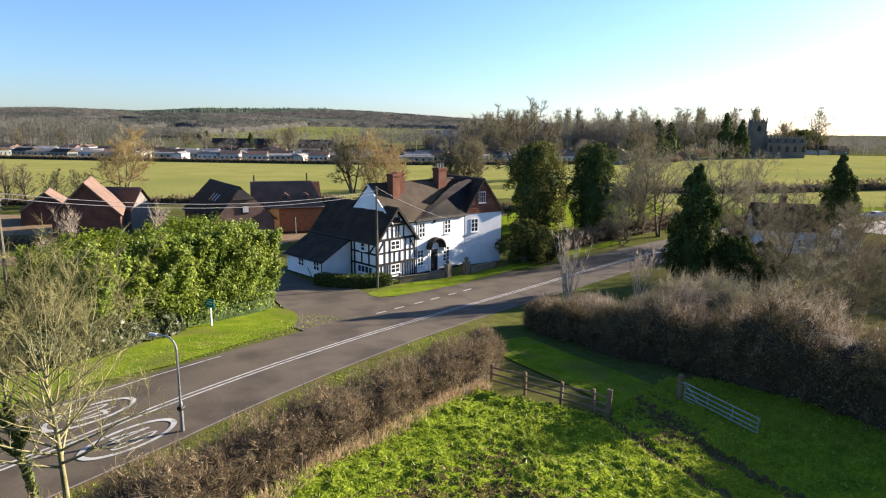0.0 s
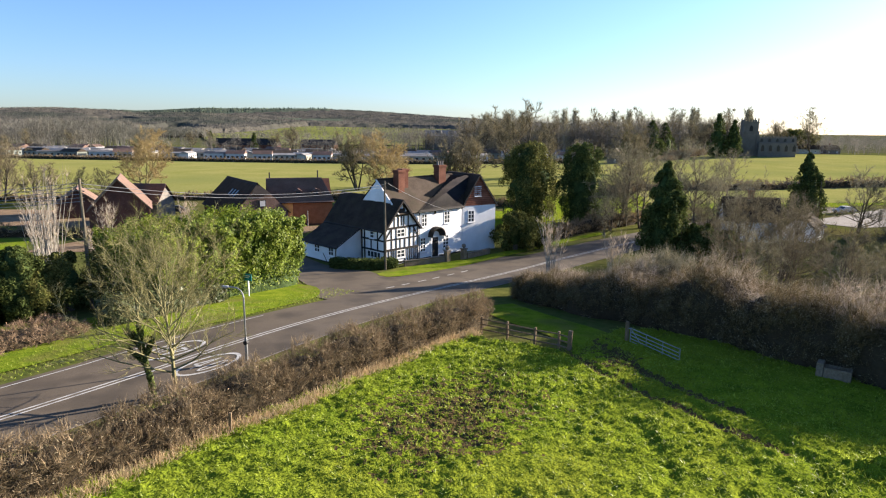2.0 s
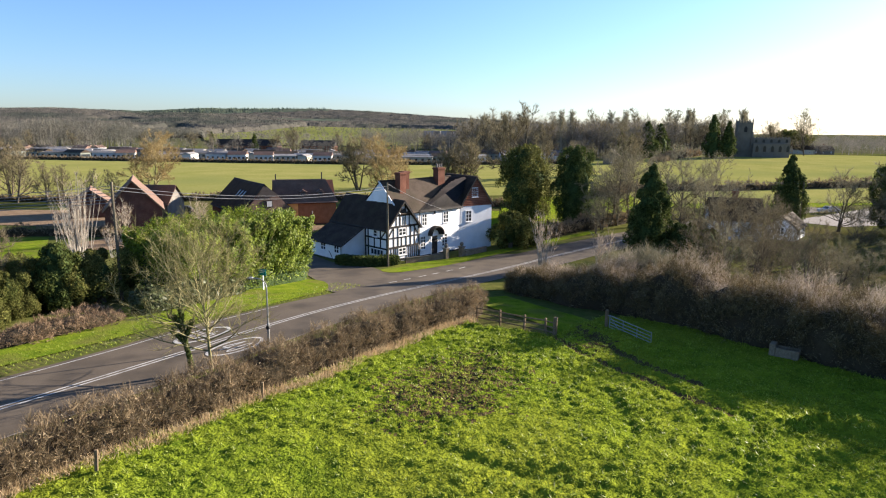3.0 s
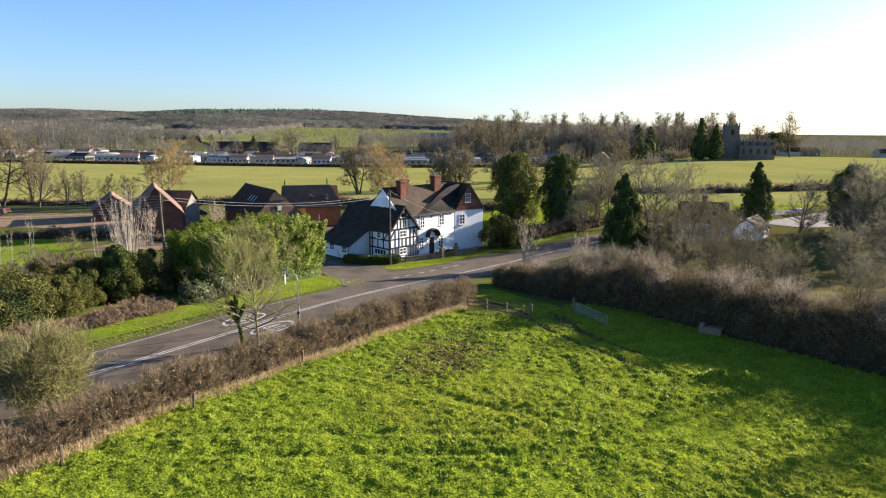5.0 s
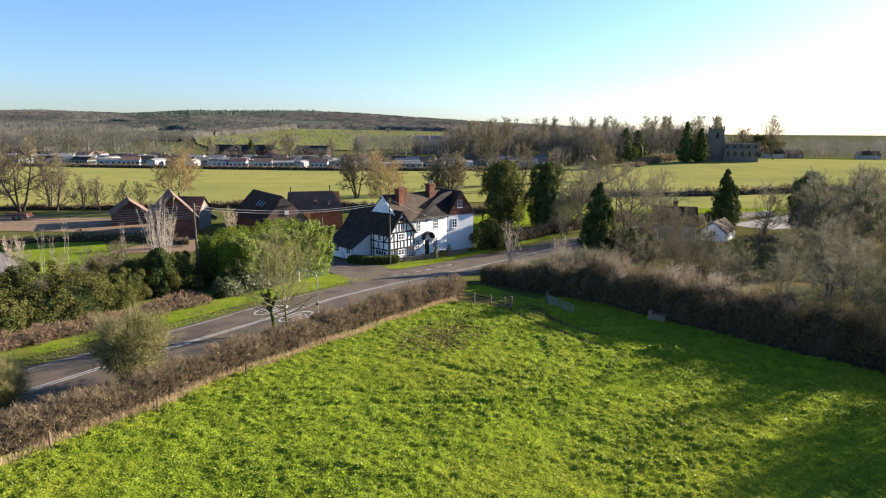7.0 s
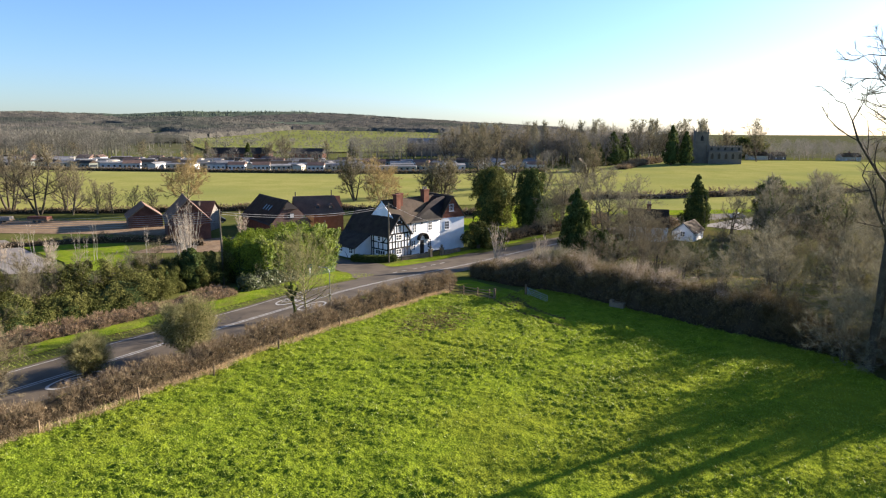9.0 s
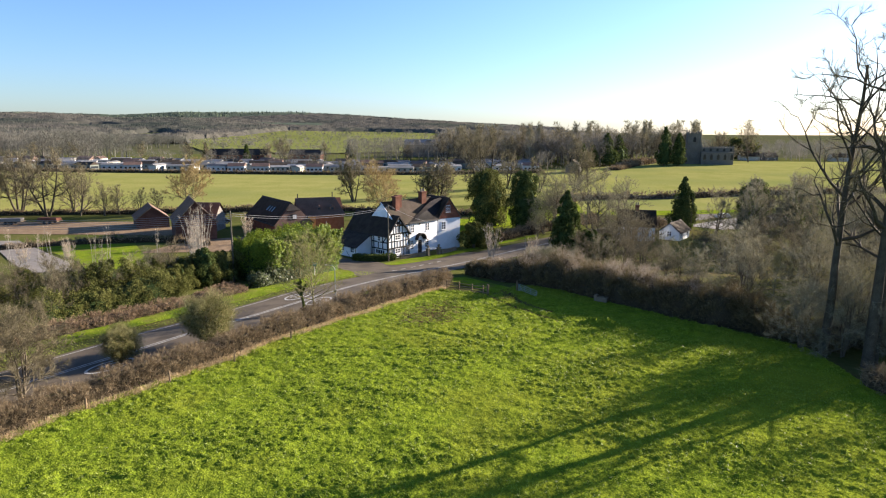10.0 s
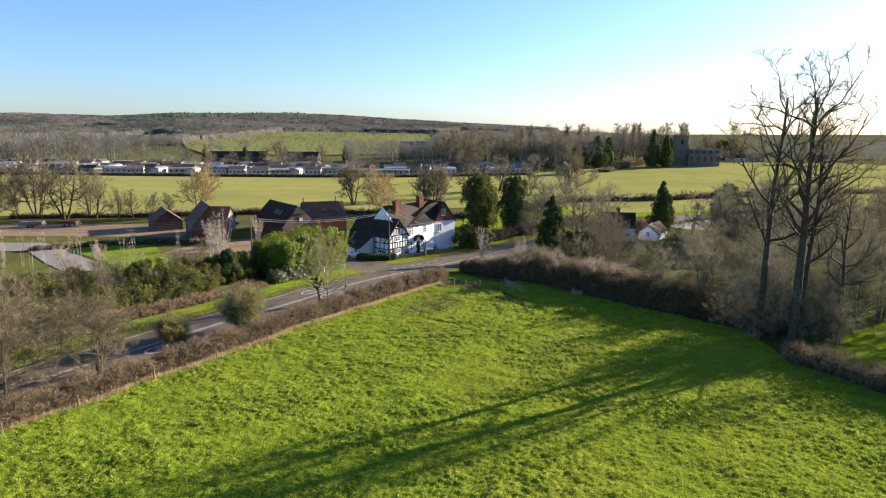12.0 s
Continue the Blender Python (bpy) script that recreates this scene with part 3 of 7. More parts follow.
def ring_mesh(pts, half, height, sides=10, base=0.0, square=0.6, blunt=0.9):
    """Verts and faces of a rounded hedge body along pts (n, 3), closed at its ends."""
    n = len(pts)
    tan = np.gradient(pts[:, :2], axis=0)
    tan /= np.linalg.norm(tan, axis=1)[:, None]
    nor = np.stack([tan[:, 1], -tan[:, 0]], 1)
    a = np.linspace(0, math.pi, sides)
    cs, sn = np.cos(a), np.sin(a)
    prof = np.stack([np.sign(cs) * np.abs(cs) ** square, np.abs(sn) ** square], 1)
    e = 1 - np.clip(np.minimum(np.arange(n), np.arange(n)[::-1]) / max(1.0, float(np.mean(half)) / 0.8 / blunt), 0, 1)
    taper = np.maximum(np.sqrt(1 - e * e), 0.02)
    xy = pts[:, None, :2] + nor[:, None] * (prof[None, :, :1] * (half * taper)[:, None, None])
    z = pts[:, None, 2] + base + prof[None, :, 1] * (height * (0.7 + 0.3 * taper))[:, None]
    v = np.concatenate([xy, z[..., None]], 2).reshape(-1, 3)
    i = np.arange(n - 1)[:, None] * sides + np.arange(sides - 1)
    f = np.stack([i, i + 1, i + sides + 1, i + sides], -1).reshape(-1, 4)
    return v, f


def hedge(name, path, half, height, count, label, rng, kind_of="twigs", material=None, core=None, leaf=0.14, lean=0.5, length=(0.3, 0.8), width=0.018, rough=0.25, category="hedge", group="", body=0.72, speckle=0.0, bundle=9, square=0.6, blunt=0.9):
    """A hedge along a path of (x, y): an added inner body coloured dark for the shade inside, and a coat of twigs or
    leaves. half and height may vary along the path.
    """
    pts = resample(path, 0.8)
    n = len(pts)
    s = np.linspace(0, 1, n)
    H = np.interp(s, np.linspace(0, 1, len(height)), height) if hasattr(height, "__len__") else np.full(n, float(height))
    B = np.interp(s, np.linspace(0, 1, len(half)), half) if hasattr(half, "__len__") else np.full(n, float(half))
    wob = np.array([noise.noise((i * 0.35, H[0], 0.3)) for i in range(n)])
    H, B = H * (1 + 0.5 * rough * wob), B * (1 + 0.3 * rough * wob)
    P3 = np.concatenate([pts, gz(pts[:, 0], pts[:, 1])[:, None]], 1)
    top = thing(name, label, category, group)
    # added inner body; its dark colour paints the shade behind the coat
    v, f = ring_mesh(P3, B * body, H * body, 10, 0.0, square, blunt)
    lumpy("shade_heart", v, f, core or M["core"], top, 0.35 * min(1, H.mean() / 2), 0.8)
    tan = np.gradient(pts, axis=0)
    tan /= np.linalg.norm(tan, axis=1)[:, None]
    nor = np.stack([tan[:, 1], -tan[:, 0]], 1)
    k = rng.uniform(0, n - 1.001, count)
    i = k.astype(int)
    fr = (k - i)[:, None]
    c = P3[i] * (1 - fr) + P3[i + 1] * fr
    a = rng.uniform(0, math.pi, count)
    prof = np.stack([np.sign(np.cos(a)) * np.abs(np.cos(a)) ** square, np.abs(np.sin(a)) ** square], 1)
    # clumps: the coat stands out and falls in
    spot = np.column_stack([c[:, :2] + nor[i] * (prof[:, :1] * B[i][:, None]), prof[:, 1] * H[i]])
    cl = np.array([noise.noise(q) + 0.6 * noise.noise(q * 2.6) for q in spot * 0.75])
    r = rng.uniform(0.70, 0.98, count) + rough * 0.45 * cl
    e = 1 - np.clip(np.minimum(k, n - 1 - k) / max(1.0, B.mean() / 0.8 / blunt), 0, 1)
    ends = np.maximum(np.sqrt(1 - e * e), 0.05)
    out = nor[i] * prof[:, :1]
    pos = c.copy()
    pos[:, :2] += out * (B[i] * r * ends)[:, None]
    pos[:, 2] += prof[:, 1] * H[i] * r * (0.7 + 0.3 * ends)
    fore = np.where(k < n / 2, -1.0, 1.0) * np.sqrt(1 - ends ** 2)
    N = np.concatenate([out * ends[:, None] + tan[i] * fore[:, None], prof[:, 1:] * ends[:, None] + 0.05], 1)
    N /= np.linalg.norm(N, axis=1)[:, None]
    if kind_of == "leaves":
        N2 = N + 0.8 * rand_dirs(rng, count)
        N2 /= np.linalg.norm(N2, axis=1)[:, None]
        leaf_mesh("foliage", pos + 0.12 * rand_dirs(rng, count), N2, rng.uniform(0.6, 1.3, count) * leaf, material, top)
    else:
        m = max(1, count // bundle)
        who = rng.integers(0, m, count)
        pos, N, i = pos[:m][who] + rng.normal(0, 0.06, (count, 3)), N[:m][who], i[:m][who]
        D = (N * lean + rand_dirs(rng, m, 0.9)[who]) + 0.55 * rand_dirs(rng, count)
        D /= np.linalg.norm(D, axis=1)[:, None]
        blade_mesh("branch_coat", pos, D, rng.uniform(*length, count) * np.minimum(1, H[i] / 1.5), np.full(count, width) * rng.uniform(0.6, 1.5, count), material, top)
        # pale speckles: a few dead leaves, and painted sun glints when dense
        if speckle:
            m = int(count * speckle)
            leaf_mesh("dead_leaf_coat", pos[:m] + D[:m] * rng.uniform(0.15, 0.45, m)[:, None], rand_dirs(rng, m, 0.3), rng.uniform(0.03, 0.08, m), M["dead_leaf_glint"], top)
    return top


def grow(rng, height, crown, limbs, first, rise, r0, wander=0.12, trunks=1, depth=3, lean=0.0, sub=4, sway=0.035, curl=0.05):
    """Limbs of a bare tree: segments (p, q, rp, rq, level) and its tips (point, way). The crown's half-width is crown times the height;
    limbs leave the trunk from first of its height on, by turns round it, rising by rise = (low, high) degrees."""
    segs, tips = [], []

    def path(p, d, length, r, lev, steps):
        pts, ways = [p], [d]
        for k in range(steps):
            d = (d + Vector(rng.normal(0, wander if lev else sway, 3)) + Vector((0, 0, curl))).normalized()
            q = pts[-1] + d * (length / steps)
            segs.append((tuple(pts[-1]), tuple(q), r * (1 - 0.75 * k / steps), r * (1 - 0.75 * (k + 1) / steps), lev))
            pts.append(q)
            ways.append(d)
        return pts, ways

    def branch(p, d, length, r, lev):
        steps = (6, 5, 4, 3)[min(lev, 3)]
        pts, ways = path(p, d, length, r, lev, steps)
        tips.append((tuple(pts[-1]), tuple(ways[-1])))
        if lev >= depth:
            for q, w in zip(pts[1:], ways[1:]):
                tips.append((tuple(q), tuple(w)))
            return
        n = sub if lev < 2 else 3
        turn = rng.uniform(0, 6.28)
        for j in range(n):
            t = 0.25 + 0.75 * (j + rng.uniform(0.1, 0.9)) / n
            i = min(steps, max(1, int(round(t * steps))))
            w = ways[i]
            side = w.orthogonal().normalized()
            side.rotate(Matrix.Rotation(turn + j * 2.4 + rng.uniform(-0.4, 0.4), 3, w))
            nd = (w * 0.75 + side * rng.uniform(0.55, 0.9) + Vector((0, 0, 0.12))).normalized()
            branch(pts[i], nd, length * rng.uniform(0.38, 0.58) * (1.15 - 0.45 * t), r * (1 - 0.7 * t) * 0.7, lev + 1)

    for k in range(trunks):
        az = rng.uniform(0, 6.28) + k * 6.28 / trunks
        o = Vector((math.cos(az), math.sin(az), 0))
        d = (Vector((0, 0, 1)) + o * (lean + (0.16 if trunks > 1 else 0.0))).normalized()
        h = height * (1 if k == 0 else rng.uniform(0.75, 0.95))
        steps = 9
        pts, ways = path(o * (r0 * 1.6 if trunks > 1 else 0), d, h * 0.86, r0, 0, steps)
        tips.append((tuple(pts[-1]), tuple(ways[-1])))
        n = max(3, limbs // trunks)
        for j in range(n):
            t = first + (0.97 - first) * (j + rng.uniform(0.1, 0.9)) / n
            f = t * steps
            i = min(steps - 1, int(f))
            p = pts[i].lerp(pts[i + 1], f - i)
            u = (t - first) / (1 - first)
            elev = radians(rise[0] + (rise[1] - rise[0]) * u + rng.uniform(-10, 10))
            a = az + j * 2.4 + rng.uniform(-0.5, 0.5)
            nd = Vector((math.cos(a) * math.cos(elev), math.sin(a) * math.cos(elev), math.sin(elev)))
            length = height * crown * (0.65 + 0.75 * math.sin(math.pi * (0.25 + 0.6 * u))) * rng.uniform(0.75, 1.2)
            branch(p, nd, length, r0 * (1 - 0.72 * t) * 0.62, 1)
    return segs, tips


def limb_mesh(name, segs, material, parent, sides=5, least=0.0):
    segs = [s for s in segs if s[2] > least]
    P, Q = np.array([s[0] for s in segs]), np.array([s[1] for s in segs])
    ra, rb = np.array([s[2] for s in segs]), np.array([s[3] for s in segs])
    d = Q - P
    d /= np.linalg.norm(d, axis=1)[:, None] + 1e-9
    ref = np.where(np.abs(d[:, 2:]) > 0.9, np.array([[1.0, 0, 0]]), np.array([[0, 0, 1.0]]))
    u = np.cross(d, ref)
    u /= np.linalg.norm(u, axis=1)[:, None]
    w = np.cross(d, u)
    a = 2 * math.pi * np.arange(sides) / sides
    ring = u[:, None] * np.cos(a)[None, :, None] + w[:, None] * np.sin(a)[None, :, None]
    v = np.concatenate([P[:, None] + ring * ra[:, None, None], Q[:, None] + ring * rb[:, None, None]], 1).reshape(-1, 3)
    o = np.arange(len(segs))[:, None] * 2 * sides
    k = np.arange(sides)[None]
    f = np.stack([o + k, o + (k + 1) % sides, o + sides + (k + 1) % sides, o + sides + k], -1).reshape(-1, 4)
    return link_mesh(name, v, f, material, parent, smooth=True)


def bare_tree(name, height, label, rng, crown=0.3, limbs=12, first=0.25, rise=(15, 70), r0=0.3, twigs=4000, twig_len=0.8, twig_w=0.02, bark="bark", twig="twig", wander=0.12, trunks=1, depth=3, lean=0.0, sub=4, ivy=0, sway=0.035, curl=0.05, thick=0.013, category="tree", group=""):
    """A leafless tree at the origin: trunk, limbs, and a crown of fine twigs that leave the outer limbs."""
    top = thing(name, label, category, group)
    segs, tips = grow(rng, height, crown, limbs, first, rise, r0, wander, trunks, depth, lean, sub, sway, curl)
    k = height / max(t[0][2] for t in tips) * 0.96
    segs = [(tuple(c * k for c in a), tuple(c * k for c in b), max(ra * k, thick), max(rb * k, thick * 0.7), lev) for a, b, ra, rb, lev in segs]
    limb_mesh("trunk", [s for s in segs if s[4] <= 0], M[bark], top, 8)
    fine = [s for s in segs if s[4] > 0]
    if fine:
        tagged(limb_mesh("branchwork", fine, M[bark], top, 4), kind="stuff")
    outer = [s for s in segs if s[4] >= depth - 1] or fine
    A, B = np.array([s[0] for s in outer]), np.array([s[1] for s in outer])
    j = rng.integers(0, len(outer), twigs)
    t = rng.uniform(0, 1, twigs)[:, None]
    D = B[j] - A[j]
    D /= np.linalg.norm(D, axis=1)[:, None] + 1e-9
    D = D + 0.8 * rand_dirs(rng, twigs, 0.35)
    D /= np.linalg.norm(D, axis=1)[:, None]
    P = A[j] + (B[j] - A[j]) * t
    L = rng.uniform(0.4, 1.3, twigs) * twig_len
    blade_mesh("crown", P, D, L, rng.uniform(0.6, 1.4, twigs) * twig_w, M[twig], top)
    if ivy:
        s = [q for q in segs if q[4] <= 1 and q[0][2] < ivy]
        n = 2600
        j = rng.integers(0, len(s), n)
        t = rng.uniform(0, 1, n)[:, None]
        a, b = np.array([q[0] for q in s])[j], np.array([q[1] for q in s])[j]
        N = rand_dirs(rng, n)
        rr = np.array([q[2] for q in s])[j]
        leaf_mesh("ivy", a + (b - a) * t + N * (rr + rng.uniform(0.0, 0.03 + 0.011 * height, n))[:, None], N, rng.uniform(0.10, 0.16 + 0.004 * height, n), M["ivy"], top, "dark ivy on the trunk")
    return top


def evergreen(name, height, radius, label, rng, shape="cone", count=9000, leaf=0.3, material="ever_dark", core="core_green", category="tree", group="", lift=0.05, wild=1.0):
    """An evergreen tree or bush at the origin: trunk, an added inner shell coloured dark for shade, and many small
    clumps of foliage with an uneven outline.
    """
    top = thing(name, label, category, group)
    part("trunk", tube([(0, 0, 0), (0.05, 0, height * 0.35), (0, 0, height * 0.75)], [radius * 0.10 + 0.06, radius * 0.07 + 0.04, 0.03], 7), M["bark"], top)

    def girth(t):
        if shape == "cone":
            return np.clip((1 - t) ** 0.75, 0.02, 1) * np.clip(0.45 + t * 5, 0, 1)
        if shape == "column":
            return np.clip((1 - t ** 3.0), 0.05, 1) * np.clip(0.6 + t * 2.2, 0, 1)
        return np.sqrt(np.clip(1 - (2 * np.clip(t, 0, 1) - 1) ** 2, 0.03, 1)) * 0.75 + 0.25 * np.clip(1.2 - t, 0, 1)

    seed = float(rng.uniform(0, 50))

    def swell(a, t):
        return np.array([noise.noise((math.cos(q) * 1.9 + seed, math.sin(q) * 1.9, w * 5.5)) + 0.6 * noise.noise((math.cos(q) * 4.5 + seed, math.sin(q) * 4.5, w * 13)) for q, w in zip(a, t)])
    # added inner shell, its dark green painting the shade between leaf clumps
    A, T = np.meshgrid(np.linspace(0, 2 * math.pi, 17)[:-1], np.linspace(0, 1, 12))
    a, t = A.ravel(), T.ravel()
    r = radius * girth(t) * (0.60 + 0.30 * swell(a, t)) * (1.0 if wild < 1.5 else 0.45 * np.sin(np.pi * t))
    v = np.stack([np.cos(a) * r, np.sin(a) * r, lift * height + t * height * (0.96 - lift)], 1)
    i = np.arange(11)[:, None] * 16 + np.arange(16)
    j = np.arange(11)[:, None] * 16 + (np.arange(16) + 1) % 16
    link_mesh("shade_heart", v, np.stack([i, j, j + 16, i + 16], -1).reshape(-1, 4), M[core], top, smooth=True)
    m = int(np.clip(26 * height * radius / 8, 30, 170))
    t = (np.arange(m) + rng.uniform(0, 1, m)) / m
    t = t ** (1.25 if shape == "cone" else 1.0)
    a = rng.uniform(0, 2 * math.pi, m)
    r = radius * girth(t) * (0.76 + 0.30 * wild * swell(a, t))
    C = np.stack([np.cos(a) * r, np.sin(a) * r, lift * height + t * height * (0.97 - lift)], 1)
    R = radius * rng.uniform(0.16, 0.34 + 0.06 * (wild - 1), m) * np.clip(girth(t) + 0.25, 0.4, 1)
    k = rng.integers(0, m, count)
    d = np.stack([np.cos(a[k]), np.sin(a[k]), np.full(count, 0.6)], 1) * 0.75 + rand_dirs(rng, count)
    d /= np.linalg.norm(d, axis=1)[:, None]
    P = C[k] + d * (R[k] * rng.uniform(0.62, 1.12, count))[:, None] * np.array([1, 1, 1.15])
    P[:, 2] = np.clip(P[:, 2], 0.05, None)
    N = d + 0.8 * rand_dirs(rng, count)
    N /= np.linalg.norm(N, axis=1)[:, None]
    leaf_mesh("foliage", P, N, rng.uniform(0.6, 1.4, count) * leaf, M[material], top)
    return top


def stand(ob, x, y, turn=0.0, scale=1.0, sink=0.05):
    ob.matrix_basis = Matrix.Translation((x, y, gz1(x, y) - sink)) @ Matrix.Rotation(radians(turn), 4, "Z") @ Matrix.Diagonal((scale, scale, scale, 1))
    return ob


def also(ob, x, y, turn=0.0, scale=1.0, sink=0.05, tall=1.0):
    """A copy of a plant elsewhere, turned and scaled."""
    m = Matrix.Translation((x, y, gz1(x, y) - sink)) @ Matrix.Rotation(radians(turn), 4, "Z")
    c = copy_thing(ob, m)
    c.matrix_basis = m @ Matrix.Diagonal((scale, scale, scale * tall, 1))
    return c


rng = np.random.default_rng(5)
# ---- the house ----
HOUSE = Matrix.Translation((-3.1, 67.4, 0)) @ Matrix.Rotation(radians(45), 4, "Z")


def facing(x, y, turn):
    """A frame on a wall: its x runs along the wall to the right as seen from outside, its y into the wall, z up."""
    return Matrix.Translation((x, y, 0)) @ Matrix.Rotation(radians(turn), 4, "Z")


def window(parent, wall, x0, x1, z0, z1, cols=2, rows=3, sill=True, material=None, label="white painted casement window"):
    """A window proud of a wall: frame with glazing bars, its glass, and a sill."""
    wood = material or M["frame_white"]
    w = 0.1
    bm = bmesh.new()
    loops = [[bm.verts.new(wall @ Vector((x, y, z))) for x, z in ((x0 + k, z0 + k), (x1 - k, z0 + k), (x1 - k, z1 - k), (x0 + k, z1 - k))] for k, y in ((0, 0.03), (0, -0.05), (w, -0.05), (w, 0.03))]
    for p, q in zip(loops, loops[1:] + loops[:1]):
        for k in range(4):
            bm.faces.new((p[k], p[(k + 1) % 4], q[(k + 1) % 4], q[k]))
    f = part("window", bm, wood, parent, label)
    for c in range(1, cols):
        x = x0 + (x1 - x0) * c / cols
        part("glazing_bar", boxes(((x - 0.05, -0.046, z0 + w), (x + 0.05, 0.02, z1 - w), wall)), wood, f)
    for r in range(1, rows):
        z = z0 + (z1 - z0) * r / rows
        part("glazing_bar", boxes(((x0 + w, -0.042, z - 0.04), (x1 - w, 0.02, z + 0.04), wall)), wood, f)
    for c in range(cols):
        for r in range(rows):
            a, b = x0 + (x1 - x0) * c / cols, x0 + (x1 - x0) * (c + 1) / cols
            p, q = z0 + (z1 - z0) * r / rows, z0 + (z1 - z0) * (r + 1) / rows
            part("pane", boxes(((a + 0.03, -0.03, p + 0.02), (b - 0.03, -0.02, q - 0.02), wall)), M["glass"], f)
    if sill:
        part("sill", bevelled(boxes(((x0 - 0.06, -0.16, z0 - 0.08), (x1 + 0.06, 0.0, z0 - 0.005), wall)), 0.01), wood, f)
    return f


def moved(bm, m):
    bmesh.ops.transform(bm, matrix=m, verts=bm.verts)
    return bm


def tiled(name, a, b, c, d, material, parent, t=0.12, courses=18, label=""):
    """A roof slope from eave a-b up to ridge d-c, laid in overlapping courses of tiles as small steps; old, so a little uneven."""
    a, b, c, d = map(Vector, (a, b, c, d))
    n = (b - a).cross(d - a).normalized()
    if n.z < 0:
        n = -n
    m = 14
    verts, faces = [], []
    for k in range(courses):
        for up, lift in ((k / courses, 0.045), ((k + 1) / courses, 0.0)):
            for j in range(m + 1):
                p = a.lerp(b, j / m).lerp(d.lerp(c, j / m), up)
                sag = 0.05 * noise.noise(p * 0.55) + 0.012 * noise.noise(Vector((p.x * 3, p.y * 3, k)))
                verts.append(p + n * (lift + sag))
    w = m + 1
    for k in range(courses * 2 - 1):
        for j in range(m):
            i = k * w + j
            faces.append((i, i + 1, i + w + 1, i + w))
    base = len(verts)
    for p in (a, b, c, d):
        verts.append(p - n * t)
    faces += [(base, base + 1, base + 2, base + 3)]
    top = (courses * 2 - 1) * w
    faces += [(0, m, base + 1, base), (top, top + m, base + 2, base + 3)]
    ob = link_mesh(name, np.array([tuple(v) for v in verts]), np.array(faces), material, parent, label)
    return ob


def chimney(parent, x0, y0, x1, y1, z0, z1, pots=2, label="red brick chimney stack", plinth=None):
    bm = boxes(((x0, y0, z0), (x1, y1, z1 - 0.35)), ((x0 - 0.06, y0 - 0.06, z1 - 0.35), (x1 + 0.06, y1 + 0.06, z1 - 0.22)), ((x0 - 0.12, y0 - 0.12, z1 - 0.22), (x1 + 0.12, y1 + 0.12, z1 - 0.08)), ((x0 - 0.03, y0 - 0.03, z1 - 0.08), (x1 + 0.03, y1 + 0.03, z1)))
    c = part("chimney", bm, M["brick"], parent, label)
    for k in range(pots):
        x = x0 + (x1 - x0) * (k + 0.5) / pots
        part("chimney_pot", tube([(x, (y0 + y1) / 2, z1 - 0.02), (x, (y0 + y1) / 2, z1 + 0.1), (x, (y0 + y1) / 2, z1 + 0.42), (x, (y0 + y1) / 2, z1 + 0.5)], [0.17, 0.13, 0.12, 0.15], 8), M["concrete"], c)
    part("flashing", boxes(((x0 - 0.09, y0 - 0.12, z0), (x1 + 0.09, y1 + 0.1, z0 + 0.28))), M["concrete"], c)
    return c


